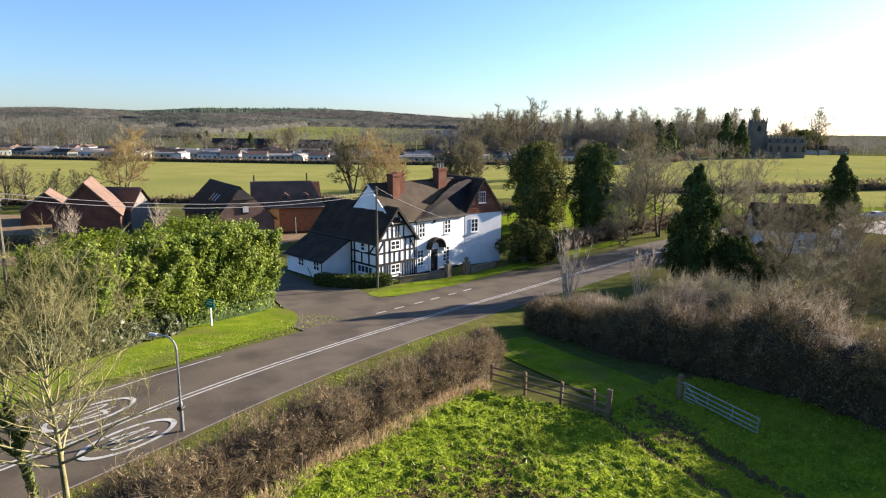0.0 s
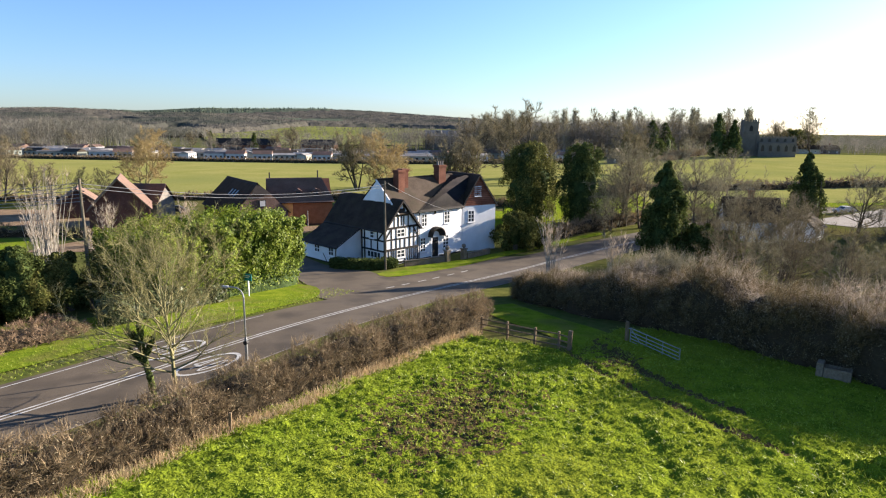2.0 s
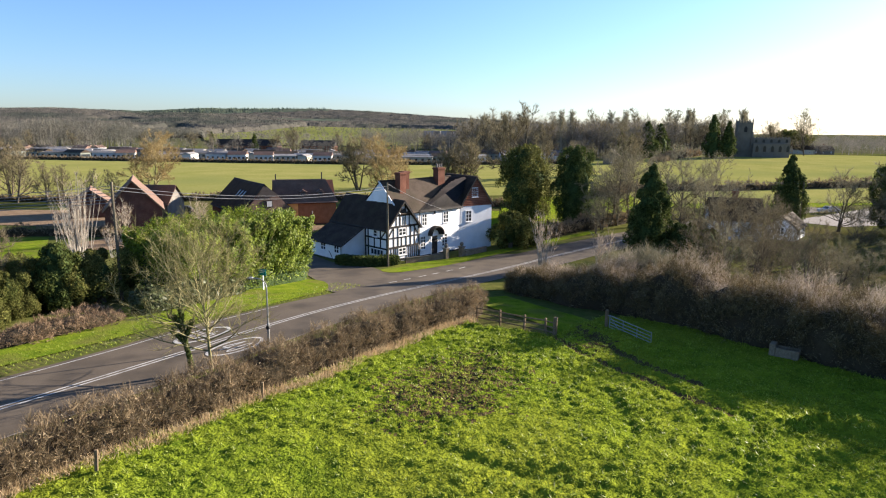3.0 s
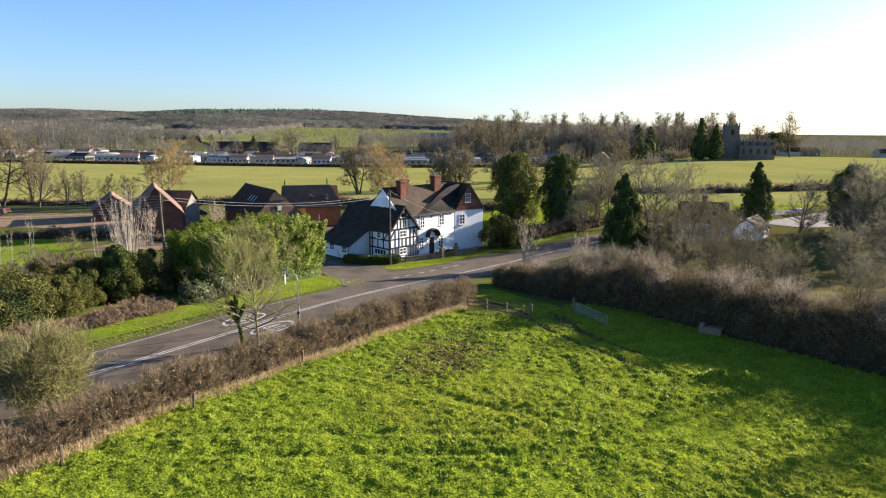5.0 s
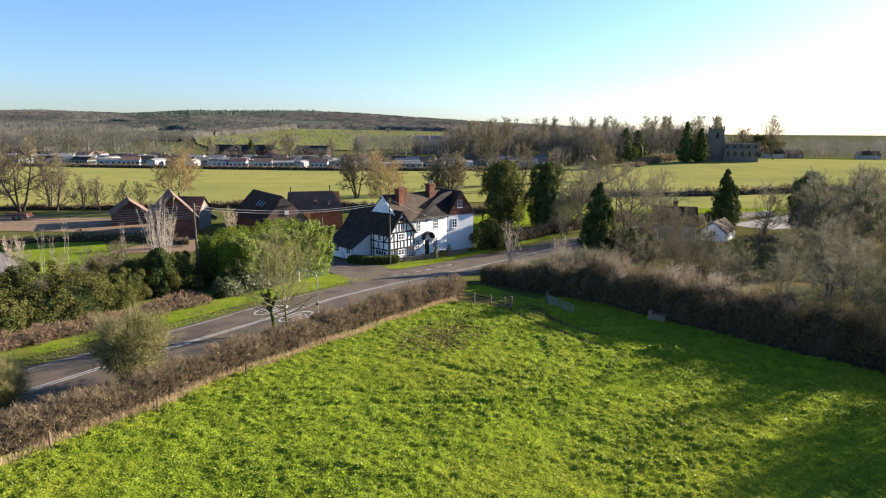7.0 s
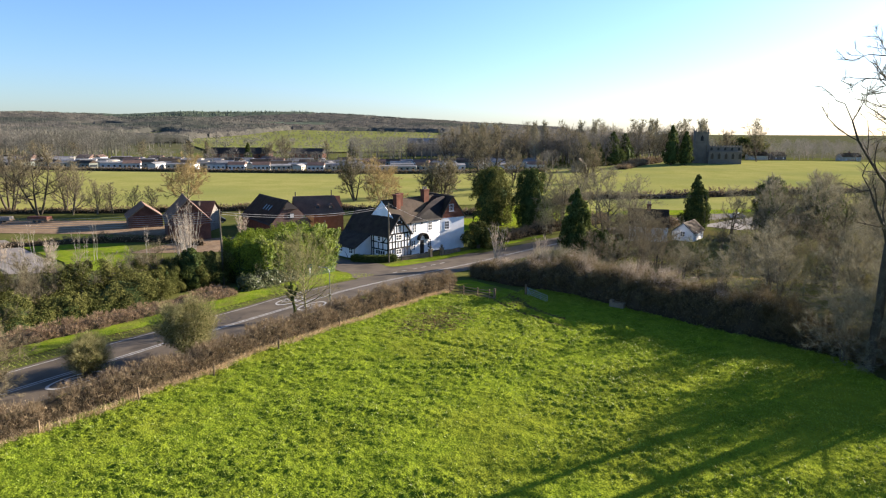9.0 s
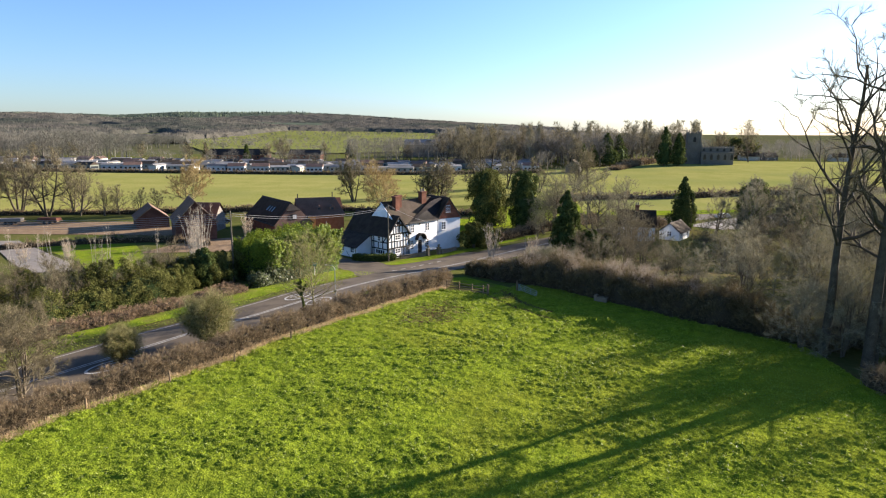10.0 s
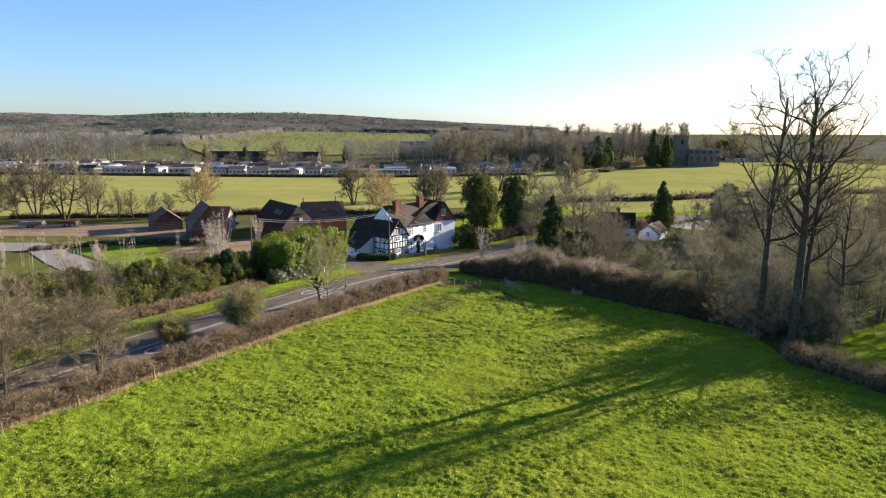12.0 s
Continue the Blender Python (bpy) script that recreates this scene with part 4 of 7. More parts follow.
def build_house():
    h = thing("house", "old white country house, part rendered, part black-and-white timber-framed", "house", at=HOUSE)
    # main range: front wall along x at y 0, eaves 6.2, ridge along y 4
    part("wall", prism([(0, 0), (8.0, 0), (8.0, 6.2), (4, 9.85), (0, 6.2)], "x", -3.3, 8.0), M["render"], h, "white rendered front and end walls")
    front = facing(0, 0, 0)
    tiled("roof", (-0.05, -0.28, 6.08), (-3.3, -0.28, 6.08), (-3.3, 4, 10.02), (9.9, 4, 10.02), M["tiles_brown"], h, label="lichened brown tiled roof slope")
    tiled("roof", (-0.35, -0.34, 6.10), (8.15, -0.34, 6.14), (11.6, 1.4, 10.35), (10.0, 3.95, 10.08), M["tiles_dark"], h, label="dark tiled front roof slope")
    tiled("roof", (9.9, 8.3, 6.05), (-3.35, 8.3, 6.05), (-3.35, 4, 10.0), (9.9, 4, 10.0), M["tiles_dark"], h)
    part("ridge_tiles", tube([(-3.4, 4, 10.03), (2, 4, 10.0), (6, 4, 10.06), (10, 3.98, 10.1)], 0.13, 6), M["tiles_brown"], h)
    part("bargeboard", slab([(-3.42, -0.3, 6.12), (-3.30, -0.3, 6.12), (-3.30, 4, 10.1), (-3.42, 4, 10.1)], 0.16), M["frame_white"], h)
    for x0, x1, z0, z1 in ((0.56, 1.52, 4.15, 5.8), (4.55, 5.62, 4.2, 5.8), (0.32, 1.28, 0.95, 2.8), (4.32, 5.42, 0.95, 2.7)):
        window(h, front, x0, x1, z0, z1, 2, 4 if z0 < 2 else 3)
    d = part("door", boxes(((2.36, -0.06, 0.1), (3.46, 0.04, 2.25), front)), M["timber_black"], h, "black panelled front door")
    for px in (2.46, 2.96):
        for pz in (0.3, 1.2):
            part("panel", bevelled(boxes(((px, -0.085, pz), (px + 0.4, -0.05, pz + 0.78), front)), 0.02), M["timber_black"], d)
    part("fanlight", boxes(((2.36, -0.05, 2.28), (3.46, 0.02, 2.6), front)), M["glass"], d)
    part("door_frame", boxes(((2.22, -0.1, 0.05), (2.355, 0.02, 2.7), front), ((3.465, -0.1, 0.05), (3.6, 0.02, 2.7), front), ((2.22, -0.1, 2.62), (3.6, 0.02, 2.76), front)), M["frame_white"], d)
    part("doorstep", bevelled(boxes(((2.1, -0.7, 0.0), (3.7, -0.02, 0.14), front)), 0.02), M["stone"], d)
    # shell hood over the door
    bm = bmesh.new()
    rows = []
    for k in range(13):
        a = math.pi * k / 12
        rows.append([bm.verts.new((2.95 + 1.25 * math.cos(a) * s, y, 2.75 + 1.25 * math.sin(a) * s)) for s, y in ((1, 0), (1.0, -0.75), (0.90, -0.8), (0.86, -0.7), (0.55, -0.1))])
    for a, b in zip(rows, rows[1:]):
        for j in range(4):
            bm.faces.new((a[j], a[j + 1], b[j + 1], b[j]))
    hood = part("porch_hood", bm, M["tiles_dark"], h, "dark round-headed shell porch hood")
    part("bracket", boxes(((1.75, -0.6, 2.3), (1.9, 0, 2.75), front), ((1.75, -0.25, 2.0), (1.9, 0, 2.3), front)), M["frame_white"], hood)
    part("bracket", boxes(((4.0, -0.6, 2.3), (4.15, 0, 2.75), front), ((4.0, -0.25, 2.0), (4.15, 0, 2.3), front)), M["frame_white"], hood)
    part("alarm_box", bevelled(boxes(((2.8, -0.12, 5.6), (3.05, 0, 5.95), front)), 0.02), M["timber_black"], h)
    part("downpipe", tube([(0.12, -0.09, 0.2), (0.12, -0.09, 5.4), (0.05, -0.2, 5.95)], 0.05, 6), M["timber_black"], h)
    part("gutter", tube([(-0.2, -0.36, 6.06), (8.1, -0.36, 6.1)], 0.07, 6), M["timber_black"], h)
    part("plinth", boxes(((0.05, -0.03, 0), (2.2, 0.0, 0.22), front), ((3.62, -0.03, 0), (8.0, 0.0, 0.22), front)), M["timber_black"], h)
    # gabled wing, turned towards the road
    g = HOUSE.inverted() @ Matrix.Translation((2.55, 73.0, 0)) @ Matrix.Rotation(radians(33), 4, "Z")
    part("gable_wall", moved(prism([(0.0, 0), (5.5, 0), (5.5, 6.15), (0.0, 6.15)], "y", 0, 7.5), g), M["render"], h, "white rendered gable wall")
    gable = part("gable_tiles", moved(prism([(-0.05, 6.15), (5.55, 6.15), (2.62, 10.2)], "y", 0.0, 7.5), g), M["tilehung"], h, "red-brown tile-hung gable")
    for k in range(15):
        z = 6.2 + k * 0.25
        half = (10.2 - z) / (10.2 - 6.15)
        a, b = 2.62 - 2.62 * half, 2.62 + 2.9 * half
        part("tile_course", moved(boxes(((a + 0.05, -0.05, z), (b - 0.05, -0.004, z + 0.12))), g), M["tilehung"], gable)
    window(h, g, 1.95, 3.0, 7.4, 8.75, 3, 2)
    window(h, g, 0.9, 1.95, 3.95, 5.55, 2, 3)
    tiled("roof", tuple(g @ Vector((5.85, -0.25, 5.95))), tuple(g @ Vector((5.85, 7.6, 5.95))), tuple(g @ Vector((2.62, 7.6, 10.35))), tuple(g @ Vector((2.62, -0.25, 10.35))), M["tiles_dark"], h)
    tiled("roof", tuple(g @ Vector((-0.35, 7.6, 5.95))), tuple(g @ Vector((-0.35, -0.25, 5.95))), tuple(g @ Vector((2.62, -0.25, 10.35))), tuple(g @ Vector((2.62, 7.6, 10.35))), M["tiles_dark"], h)
    for x in (-0.3, 5.8):
        part("bargeboard", moved(slab([(x, -0.27, 5.98), (2.62, -0.27, 10.33), (2.62, -0.20, 10.33), (x, -0.20, 5.98)], 0.18), g), M["timber_black"], h)
    # chimneys: a wide double stack, and a taller single one
    chimney(h, -1.25, 2.2, -0.25, 3.2, 7.9, 11.15, 0, "broad red brick chimney stack")
    chimney(h, -0.2, 2.7, 0.8, 3.6, 7.9, 11.25, 0)
    chimney(h, 6.45, 2.9, 7.75, 3.9, 8.3, 11.5, 3, "tall red brick chimney stack with pots")

    # timber-framed wing: gable towards the road at y 0, roof ridge running back
    part("wing_wall", prism([(-5.35, 0), (0, 0), (0, 4.35), (-2.75, 7.6), (-5.35, 4.35)], "y", -0.04, 11.5), M["render"], h, "white panels of the timber-framed wing")
    tf = facing(0, -0.04, 0)

    def beam(a, b, w=0.2, frame=tf, deep=0.05):
        """A straight timber on a wall from (x, z) to (x, z)."""
        p, q = Vector((a[0], 0, a[1])), Vector((b[0], 0, b[1]))
        m = frame @ Matrix.Translation(p) @ Matrix.Rotation(-math.atan2(b[1] - a[1], b[0] - a[0]), 4, "Y")
        j = rng.uniform(-0.008, 0.008)
        part("beam", boxes(((0, -deep + j, -w / 2), ((q - p).length, 0.01, w / 2), m)), M["timber_black"], h)

    for x in (-5.25, -4.35, -3.62, -2.24, -1.45, -0.75, -0.1):
        beam((x, 0.1), (x, 4.45), 0.17, deep=0.052)
    for x in (-4.8, -4.0, -1.85, -1.1, -0.42):
        beam((x, 0.3), (x, 1.8), 0.13, deep=0.049)
    beam((-3.0, 1.98), (-3.0, 3.2), 0.15, deep=0.047)
    for x in (-3.9, -3.25, -2.4, -1.7):
        beam((x, 4.6), (x, min(7.3, 4.4 + 3.2 * (1 - abs(x + 2.75) / 2.7)) - 0.12), 0.16, deep=0.05)
    beam((-3.3, 4.7), (-3.3, 5.9), 0.16, deep=0.043)
    beam((-2.75, 4.7), (-2.75, 5.9), 0.14, deep=0.045)
    for z, w in ((0.22, 0.24), (1.88, 0.26), (3.12, 0.17), (4.5, 0.26)):
        beam((-5.3, z), (-0.02, z), w, deep=0.06)
    beam((-4.3, 5.95), (-1.2, 5.95), 0.2, deep=0.062)
    beam((-5.2, 3.3), (-4.4, 4.4), 0.16, deep=0.056)
    beam((-0.15, 3.3), (-0.9, 4.4), 0.16, deep=0.056)
    beam((-5.4, 4.42), (-2.75, 7.55), 0.24, deep=0.075)
    beam((0.05, 4.42), (-2.75, 7.55), 0.24, deep=0.075)
    part("gable_board", boxes(((-3.25, -0.062, 6.05), (-2.25, 0, 6.75), tf)), M["timber_black"], h, "dark louvre boarding in the gable peak")
    window(h, facing(0, -0.07, 0), -3.58, -2.28, 3.3, 4.3, 2, 2)
    window(h, facing(0, -0.07, 0), -3.6, -2.28, 0.78, 1.75, 2, 2)
    # the wing's side wall, facing the drive
    side = facing(-5.35, 11.5, -90)
    for v in (0.1, 1.35, 2.6, 3.85, 4.4):
        beam((11.5 - v, 0.1), (11.5 - v, 4.3), 0.2, side, deep=0.052)
    for z in (0.25, 1.75, 3.0, 4.2):
        beam((11.5 - 4.5, z), (11.5, z), 0.2, side, deep=0.06)
    beam((11.5 - 1.3, 3.0), (11.5 - 0.15, 4.2), 0.18, side, deep=0.057)
    window(h, facing(-5.38, 11.5, -90), 11.5 - 2.75, 11.5 - 1.95, 3.15, 4.05, 1, 2)
    window(h, facing(-5.38, 11.5, -90), 11.5 - 3.3, 11.5 - 0.75, 0.75, 1.62, 4, 1)
    tiled("roof", (-5.85, 11.9, 4.15), (-5.85, -0.42, 4.15), (-2.78, -0.42, 7.88), (-2.78, 11.9, 7.95), M["tiles_dark"], h, label="dark tiled roof of the timber-framed wing")
    tiled("roof", (0.32, -0.42, 4.15), (0.32, 11.9, 4.15), (-2.74, 11.9, 7.95), (-2.74, -0.42, 7.88), M["tiles_dark"], h)
    for x in (-5.82, 0.3):
        part("bargeboard", slab([(x, -0.47, 4.14), (-2.76, -0.47, 7.86), (-2.76, -0.40, 7.86), (x, -0.40, 4.14)], 0.2), M["timber_black"], h)
    # low lean-to beside it
    part("outshut_wall", prism([(-9.0, 0), (-5.4, 0), (-5.4, 4.1), (-9.0, 2.15)], "y", 4.6, 11.7), M["render"], h, "plain white wall of the low outshut")
    tiled("roof", (-9.3, 11.95, 2.08), (-9.3, 4.38, 2.08), (-5.3, 4.38, 4.30), (-5.3, 11.95, 4.34), M["tiles_dark"], h, label="dark tiled roof of the outshut", courses=12)
    low = facing(-9.0, 11.7, -90)
    window(h, low, 11.7 - 9.35, 11.7 - 8.2, 1.0, 2.0, 2, 2)
    window(h, low, 11.7 - 6.35, 11.7 - 5.25, 0.95, 1.98, 2, 2)
    part("gutter", tube([(-9.38, 11.9, 2.05), (-9.38, 4.4, 2.03)], 0.06, 6), M["timber_black"], h)
    part("downpipe", tube([(-9.1, 4.75, 0.1), (-9.1, 4.75, 1.9)], 0.05, 6), M["timber_black"], h)
    part("plinth", boxes(((-9.03, 4.57, 0), (-5.4, 11.72, 0.12))), M["timber_black"], h)
    part("handrail", tube([(-9.25, 7.2, 1.15), (-9.3, 6.2, 0.1)], 0.04, 6), M["timber_black"], h)


build_house()


# ---- garden wall, gate posts and small hedge before the house ----
def garden_wall(a, b, height=0.75):
    (x0, y0), (x1, y1) = a, b
    L, ang = math.hypot(x1 - x0, y1 - y0), math.degrees(math.atan2(y1 - y0, x1 - x0))
    w = thing("garden_wall", "low buff stone garden wall with coping", "wall", "front garden walls", at=pose(x0, y0, gz1((x0 + x1) / 2, (y0 + y1) / 2) - 0.1, 0, 0, ang))
    part("stonework", boxes(((0, -0.12, 0), (L, 0.12, height))), M["wall_buff"], w)
    k = 0.0
    while k < L - 0.2:
        part("coping", bevelled(boxes(((k + 0.01, -0.17, height), (min(k + 0.9, L), 0.17, height + 0.09))), 0.015), M["stone"], w)
        k += 0.9


garden_wall((-4.6, 63.6), (0.2, 66.6))
garden_wall((3.1, 68.6), (6.2, 72.2))
for x, y in ((0.55, 66.75), (2.65, 68.2)):
    g = thing("gate_post", "weathered brown gate post topped with a stone ball", "gate post", "pair of ball-topped gate posts", at=pose(x, y, gz1(x, y) - 0.05, 0, 0, 45))
    part("pier", bevelled(boxes(((-0.3, -0.3, 0), (0.3, 0.3, 1.35))), 0.02), M["wall_buff"], g)
    part("cap", bevelled(boxes(((-0.38, -0.38, 1.35), (0.38, 0.38, 1.48))), 0.03), M["stone"], g)
    bm = bmesh.new()
    bmesh.ops.create_uvsphere(bm, u_segments=12, v_segments=8, radius=0.27, matrix=Matrix.Translation((0, 0, 1.8)))
    bmesh.ops.create_cone(bm, segments=10, radius1=0.2, radius2=0.1, depth=0.16, cap_ends=True, matrix=Matrix.Translation((0, 0, 1.53)))
    part("ball", bm, M["stone"], g)
hedge("hedge", [(-13.2, 62.8), (-11, 61.6), (-8, 61.6), (-5.4, 63.2)], 0.9, 1.25, 9000, "low clipped dark box hedge by the timber wing", rng, "leaves", M["ever_dark"], M["core_green"], leaf=0.16, rough=0.12)


# ---- barns beyond the drive ----
def barn(x, y, turn, length, width, eave, ridge, label, hip=0.0, wall="brick", roof="tiles_barn", rooflights=0, face=None, group="barn conversions"):
    """A barn whose front gable stands at (x, y); its length runs along local y, its front faces local -y. hip: metres cut from the front peak."""
    b = thing("barn", label, "barn", group, at=pose(x, y, gz1(x, y) - 0.1, 0, 0, turn))
    h = width / 2
    hz = ridge - hip
    k = hip / (ridge - eave) * h if hip else 0.0
    pts = [(-h, 0), (h, 0), (h, eave)] + ([(k, hz), (-k, hz)] if hip else [(0, ridge - 0.1)]) + [(-h, eave)]
    part("wall", prism(pts, "y", 0, length), M[wall], b)
    if face:
        part("front_boarding", prism([(p, q) for p, q in pts], "y", -0.04, -0.004), M[face], b, "dark stained boarded front")
    set_back = hip * 1.0
    o = 0.35
    for s in (-1, 1):
        tiled("roof", (s * (h + o), (length + 0.3) if s < 0 else -0.3, eave - 0.25), (s * (h + o), -0.3 if s < 0 else length + 0.3, eave - 0.25), (0, set_back - 0.3 if s < 0 else length + 0.3, ridge + 0.05), (0, length + 0.3 if s < 0 else set_back - 0.3, ridge + 0.05), M[roof], b, courses=14)
    if hip:
        bm = slab([(-k - 0.25, -0.3, hz - 0.15), (k + 0.25, -0.3, hz - 0.15), (0, set_back, ridge + 0.08)], 0.1)
        part("half_hip", bm, M[roof], b)
    part("ridge_tiles", tube([(0, set_back - 0.2, ridge + 0.06), (0, length / 2, ridge + 0.02), (0, length + 0.2, ridge + 0.06)], 0.12, 6), M[roof], b)
    slope = math.atan2(ridge - eave, h)
    for n in range(rooflights):
        m = Matrix.Translation((-h * 0.45, length * 0.35 + n * 1.6, eave + (ridge - eave) * 0.55 + 0.08)) @ Matrix.Rotation(-slope, 4, "Y")
        r = part("rooflight", boxes(((-0.75, -0.35, 0.0), (0.75, 0.35, 0.1), m)), M["dark_metal"], b)
        part("pane", boxes(((-0.66, -0.27, 0.1), (0.66, 0.27, 0.115), m)), M["glass"], r)
    return b


# long brick barn with an orange boarded bay, its roof seen broadside
def long_barn():
    b = thing("barn", "long red brick barn with one orange boarded bay", "barn", "barn conversions", at=pose(-18.9, 96.6, 0, 0, 0, 18))
    L, D, e, r = 10.6, 7.4, 4.15, 7.75
    part("wall", prism([(0, 0), (D, 0), (D, e), (D / 2, r - 0.1), (0, e)], "x", -L, 0), M["brick"], b)
    part("front_boarding", boxes(((-L, -0.05, 0.3), (0, -0.004, e - 0.1))), M["russet_wood"], b, "russet vertical boarding")
    tiled("roof", (0.3, -0.4, e - 0.2), (-L, -0.4, e - 0.2), (-L, D / 2, r + 0.05), (-1.3, D / 2, r + 0.05), M["tiles_barn"], b, courses=16)
    tiled("roof", (-L, D + 0.4, e - 0.2), (0.3, D + 0.4, e - 0.2), (-1.3, D / 2, r + 0.05), (-L, D / 2, r + 0.05), M["tiles_barn"], b, courses=16)
    part("hip", slab([(0.4, -0.4, e - 0.15), (0.4, D + 0.4, e - 0.15), (-1.3, D / 2, r + 0.08)], 0.1), M["tiles_barn"], b)
    bay = part("boarded_bay", boxes(((-9.1, -0.09, 0.1), (-6.6, -0.055, e - 0.1))), M["orange_wood"], b, "bright orange vertical boarding")
    for k in range(8):
        part("board", boxes(((-9.05 + k * 0.31, -0.115, 0.15), (-8.78 + k * 0.31, -0.09, e - 0.15))), M["orange_wood"], bay)
    for x in (-5.6, -2.6):
        z, y = 5.35, 1.25
        d = part("dormer", boxes(((x - 0.55, y - 0.6, z - 0.2), (x + 0.55, y + 0.5, z + 0.45))), M["tiles_barn"], b, "small roof dormer")
        part("dormer_roof", prism([(x - 0.7, z + 0.42), (x, z + 0.85), (x + 0.7, z + 0.42)], "y", y - 0.75, y + 1.2), M["tiles_barn"], d)
        part("pane", boxes(((x - 0.35, y - 0.64, z - 0.1), (x + 0.35, y - 0.61, z + 0.35))), M["glass"], d)
    for x, t in ((-1.9, 1.25), (-10.0, 1.0)):
        part("flue", tube([(x, D / 2 + 0.2, r - 0.3), (x, D / 2 + 0.2, r + t)], 0.11, 8), M["dark_metal"], b)
    part("gutter", tube([(-L, -0.45, e - 0.22), (0.3, -0.45, e - 0.22)], 0.06, 6), M["dark_metal"], b)
    part("post", tube([(-4.3, -0.8, 0), (-4.3, -0.8, 2.6)], 0.1, 6), M["concrete"], b)


long_barn()
ba = barn(-29.6, 91.6, 34, 19, 9.0, 2.7, 7.3, "dark-roofed half-hipped barn with three rooflights", hip=1.5, wall="brick", roof="tiles_dark", rooflights=3, face="tiles_barn")
w = part("gable_window", boxes(((-0.75, -0.12, 3.6), (0.75, -0.03, 4.8))), M["dark_metal"], ba, "dark framed hatch window with a white blind")
part("pane", boxes(((-0.2, -0.15, 3.75), (0.65, -0.12, 4.65))), M["white_panel"], w)
barn(-48.7, 84.0, 25, 13, 8.2, 4.1, 8.5, "steep dark brick barn with pale bargeboards", wall="brick_dark", roof="tiles_barn")
barn(-65.0, 101.0, 28, 10, 7.2, 2.6, 5.3, "small dark red brick barn end", wall="brick_dark", roof="tiles_barn")
barn(-48.4, 99.0, 85, 5.5, 6, 3.6, 6.5, "small grey-boarded outbuilding with a tiled roof", wall="concrete", roof="tiles_barn")
for bx, by, s in ((-48.7, 84.0, 1), (-65.0, 101.0, 0.75)):
    v = thing("bargeboard_pair", "pale weathered gable boards on the barn end", "bargeboard", at=pose(bx, by, 0, 0, 0, 25 if s == 1 else 28))
    wd, e, r = (4.1, 4.1, 8.5) if s == 1 else (3.6, 2.6, 5.3)
    for q in (-1, 1):
        part("board", slab([(q * (wd + 0.35), -0.42, e - 0.25), (0, -0.42, r + 0.1), (0, -0.33, r + 0.1), (q * (wd + 0.35), -0.33, e - 0.25)], 0.2), M["wood_grey"], v)


# ---- parked cars ----
def car(x, y, turn, paint, label):
    c = thing("car", label, "car", "parked cars", at=pose(x, y, gz1(x, y) + 0.07, 0, 0, turn))
    body = bmesh.new()
    prof = [(-2.1, 0.35), (-2.15, 0.75), (-1.95, 0.9), (-0.95, 0.98), (-0.35, 1.45), (1.1, 1.47), (1.75, 1.0), (2.1, 0.9), (2.12, 0.35)]
    rows = [[body.verts.new((p, y * (0.78 if q > 1.2 else 0.88), q)) for p, q in prof] for y in (-1, -0.97, 0.97, 1)]
    n = len(prof)
    for a, b in zip(rows, rows[1:]):
        for k in range(n - 1):
            body.faces.new((a[k], a[k + 1], b[k + 1], b[k]))
        body.faces.new((a[n - 1], a[0], b[0], b[n - 1]))
    body.faces.new(rows[0])
    body.faces.new(rows[-1][::-1])
    part("body", body, paint, c)
    part("windscreen", slab([(-0.93, -0.66, 1.0), (-0.93, 0.66, 1.0), (-0.40, 0.62, 1.42), (-0.40, -0.62, 1.42)], 0.02), M["glass"], c)
    for s in (-1, 1):
        part("side_window", slab([(-0.7, s * 0.84, 1.03), (1.5, s * 0.84, 1.03), (1.1, s * 0.72, 1.4), (-0.3, s * 0.72, 1.4)], 0.03), M["glass"], c)
        for wx in (-1.35, 1.35):
            wheel = part("wheel", tube([(wx, s * 0.72, 0.32), (wx, s * 0.92, 0.32)], 0.32, 14), M["dark_metal"], c)
            part("rim", tube([(wx, s * 0.9, 0.32), (wx, s * 0.935, 0.32)], 0.2, 10), M["metal"], wheel)


car(-51.3, 108.5, 20, M["dark_metal"], "dark parked car beside the barns")
car(81.5, 116.5, 10, M["white_panel"], "white parked car on the pale gravel")


# ---- lodge and outbuildings beyond the orchard ----
def cottage(x, y, turn, L, D, e, r, label, wall="render", roof="tiles_dark", stack=True):
    b = thing("cottage", label, "cottage", at=pose(x, y, gz1(x, y) - 0.1, 0, 0, turn))
    part("wall", prism([(0, 0), (D, 0), (D, e), (D / 2, r - 0.08), (0, e)], "x", -L / 2, L / 2), M[wall], b)
    tiled("roof", (L / 2 + 0.3, -0.35, e - 0.2), (-L / 2 - 0.3, -0.35, e - 0.2), (-L / 2 - 0.3, D / 2, r + 0.04), (L / 2 + 0.3, D / 2, r + 0.04), M[roof], b, courses=12)
    tiled("roof", (-L / 2 - 0.3, D + 0.35, e - 0.2), (L / 2 + 0.3, D + 0.35, e - 0.2), (L / 2 + 0.3, D / 2, r + 0.04), (-L / 2 - 0.3, D / 2, r + 0.04), M[roof], b, courses=12)
    for q in (-0.28, 0.28):
        window(b, facing(0, -0.01, 0), L * q - 0.5, L * q + 0.5, 1.0, 2.1, 2, 2)
    window(b, facing(-L / 2 - 0.01, D, -90), D / 2 - 0.5, D / 2 + 0.5, 1.0, 2.1, 2, 2)
    if stack:
        chimney(b, -0.4, D / 2 - 0.35, 0.4, D / 2 + 0.35, r - 0.6, r + 1.1, 2)
    return b


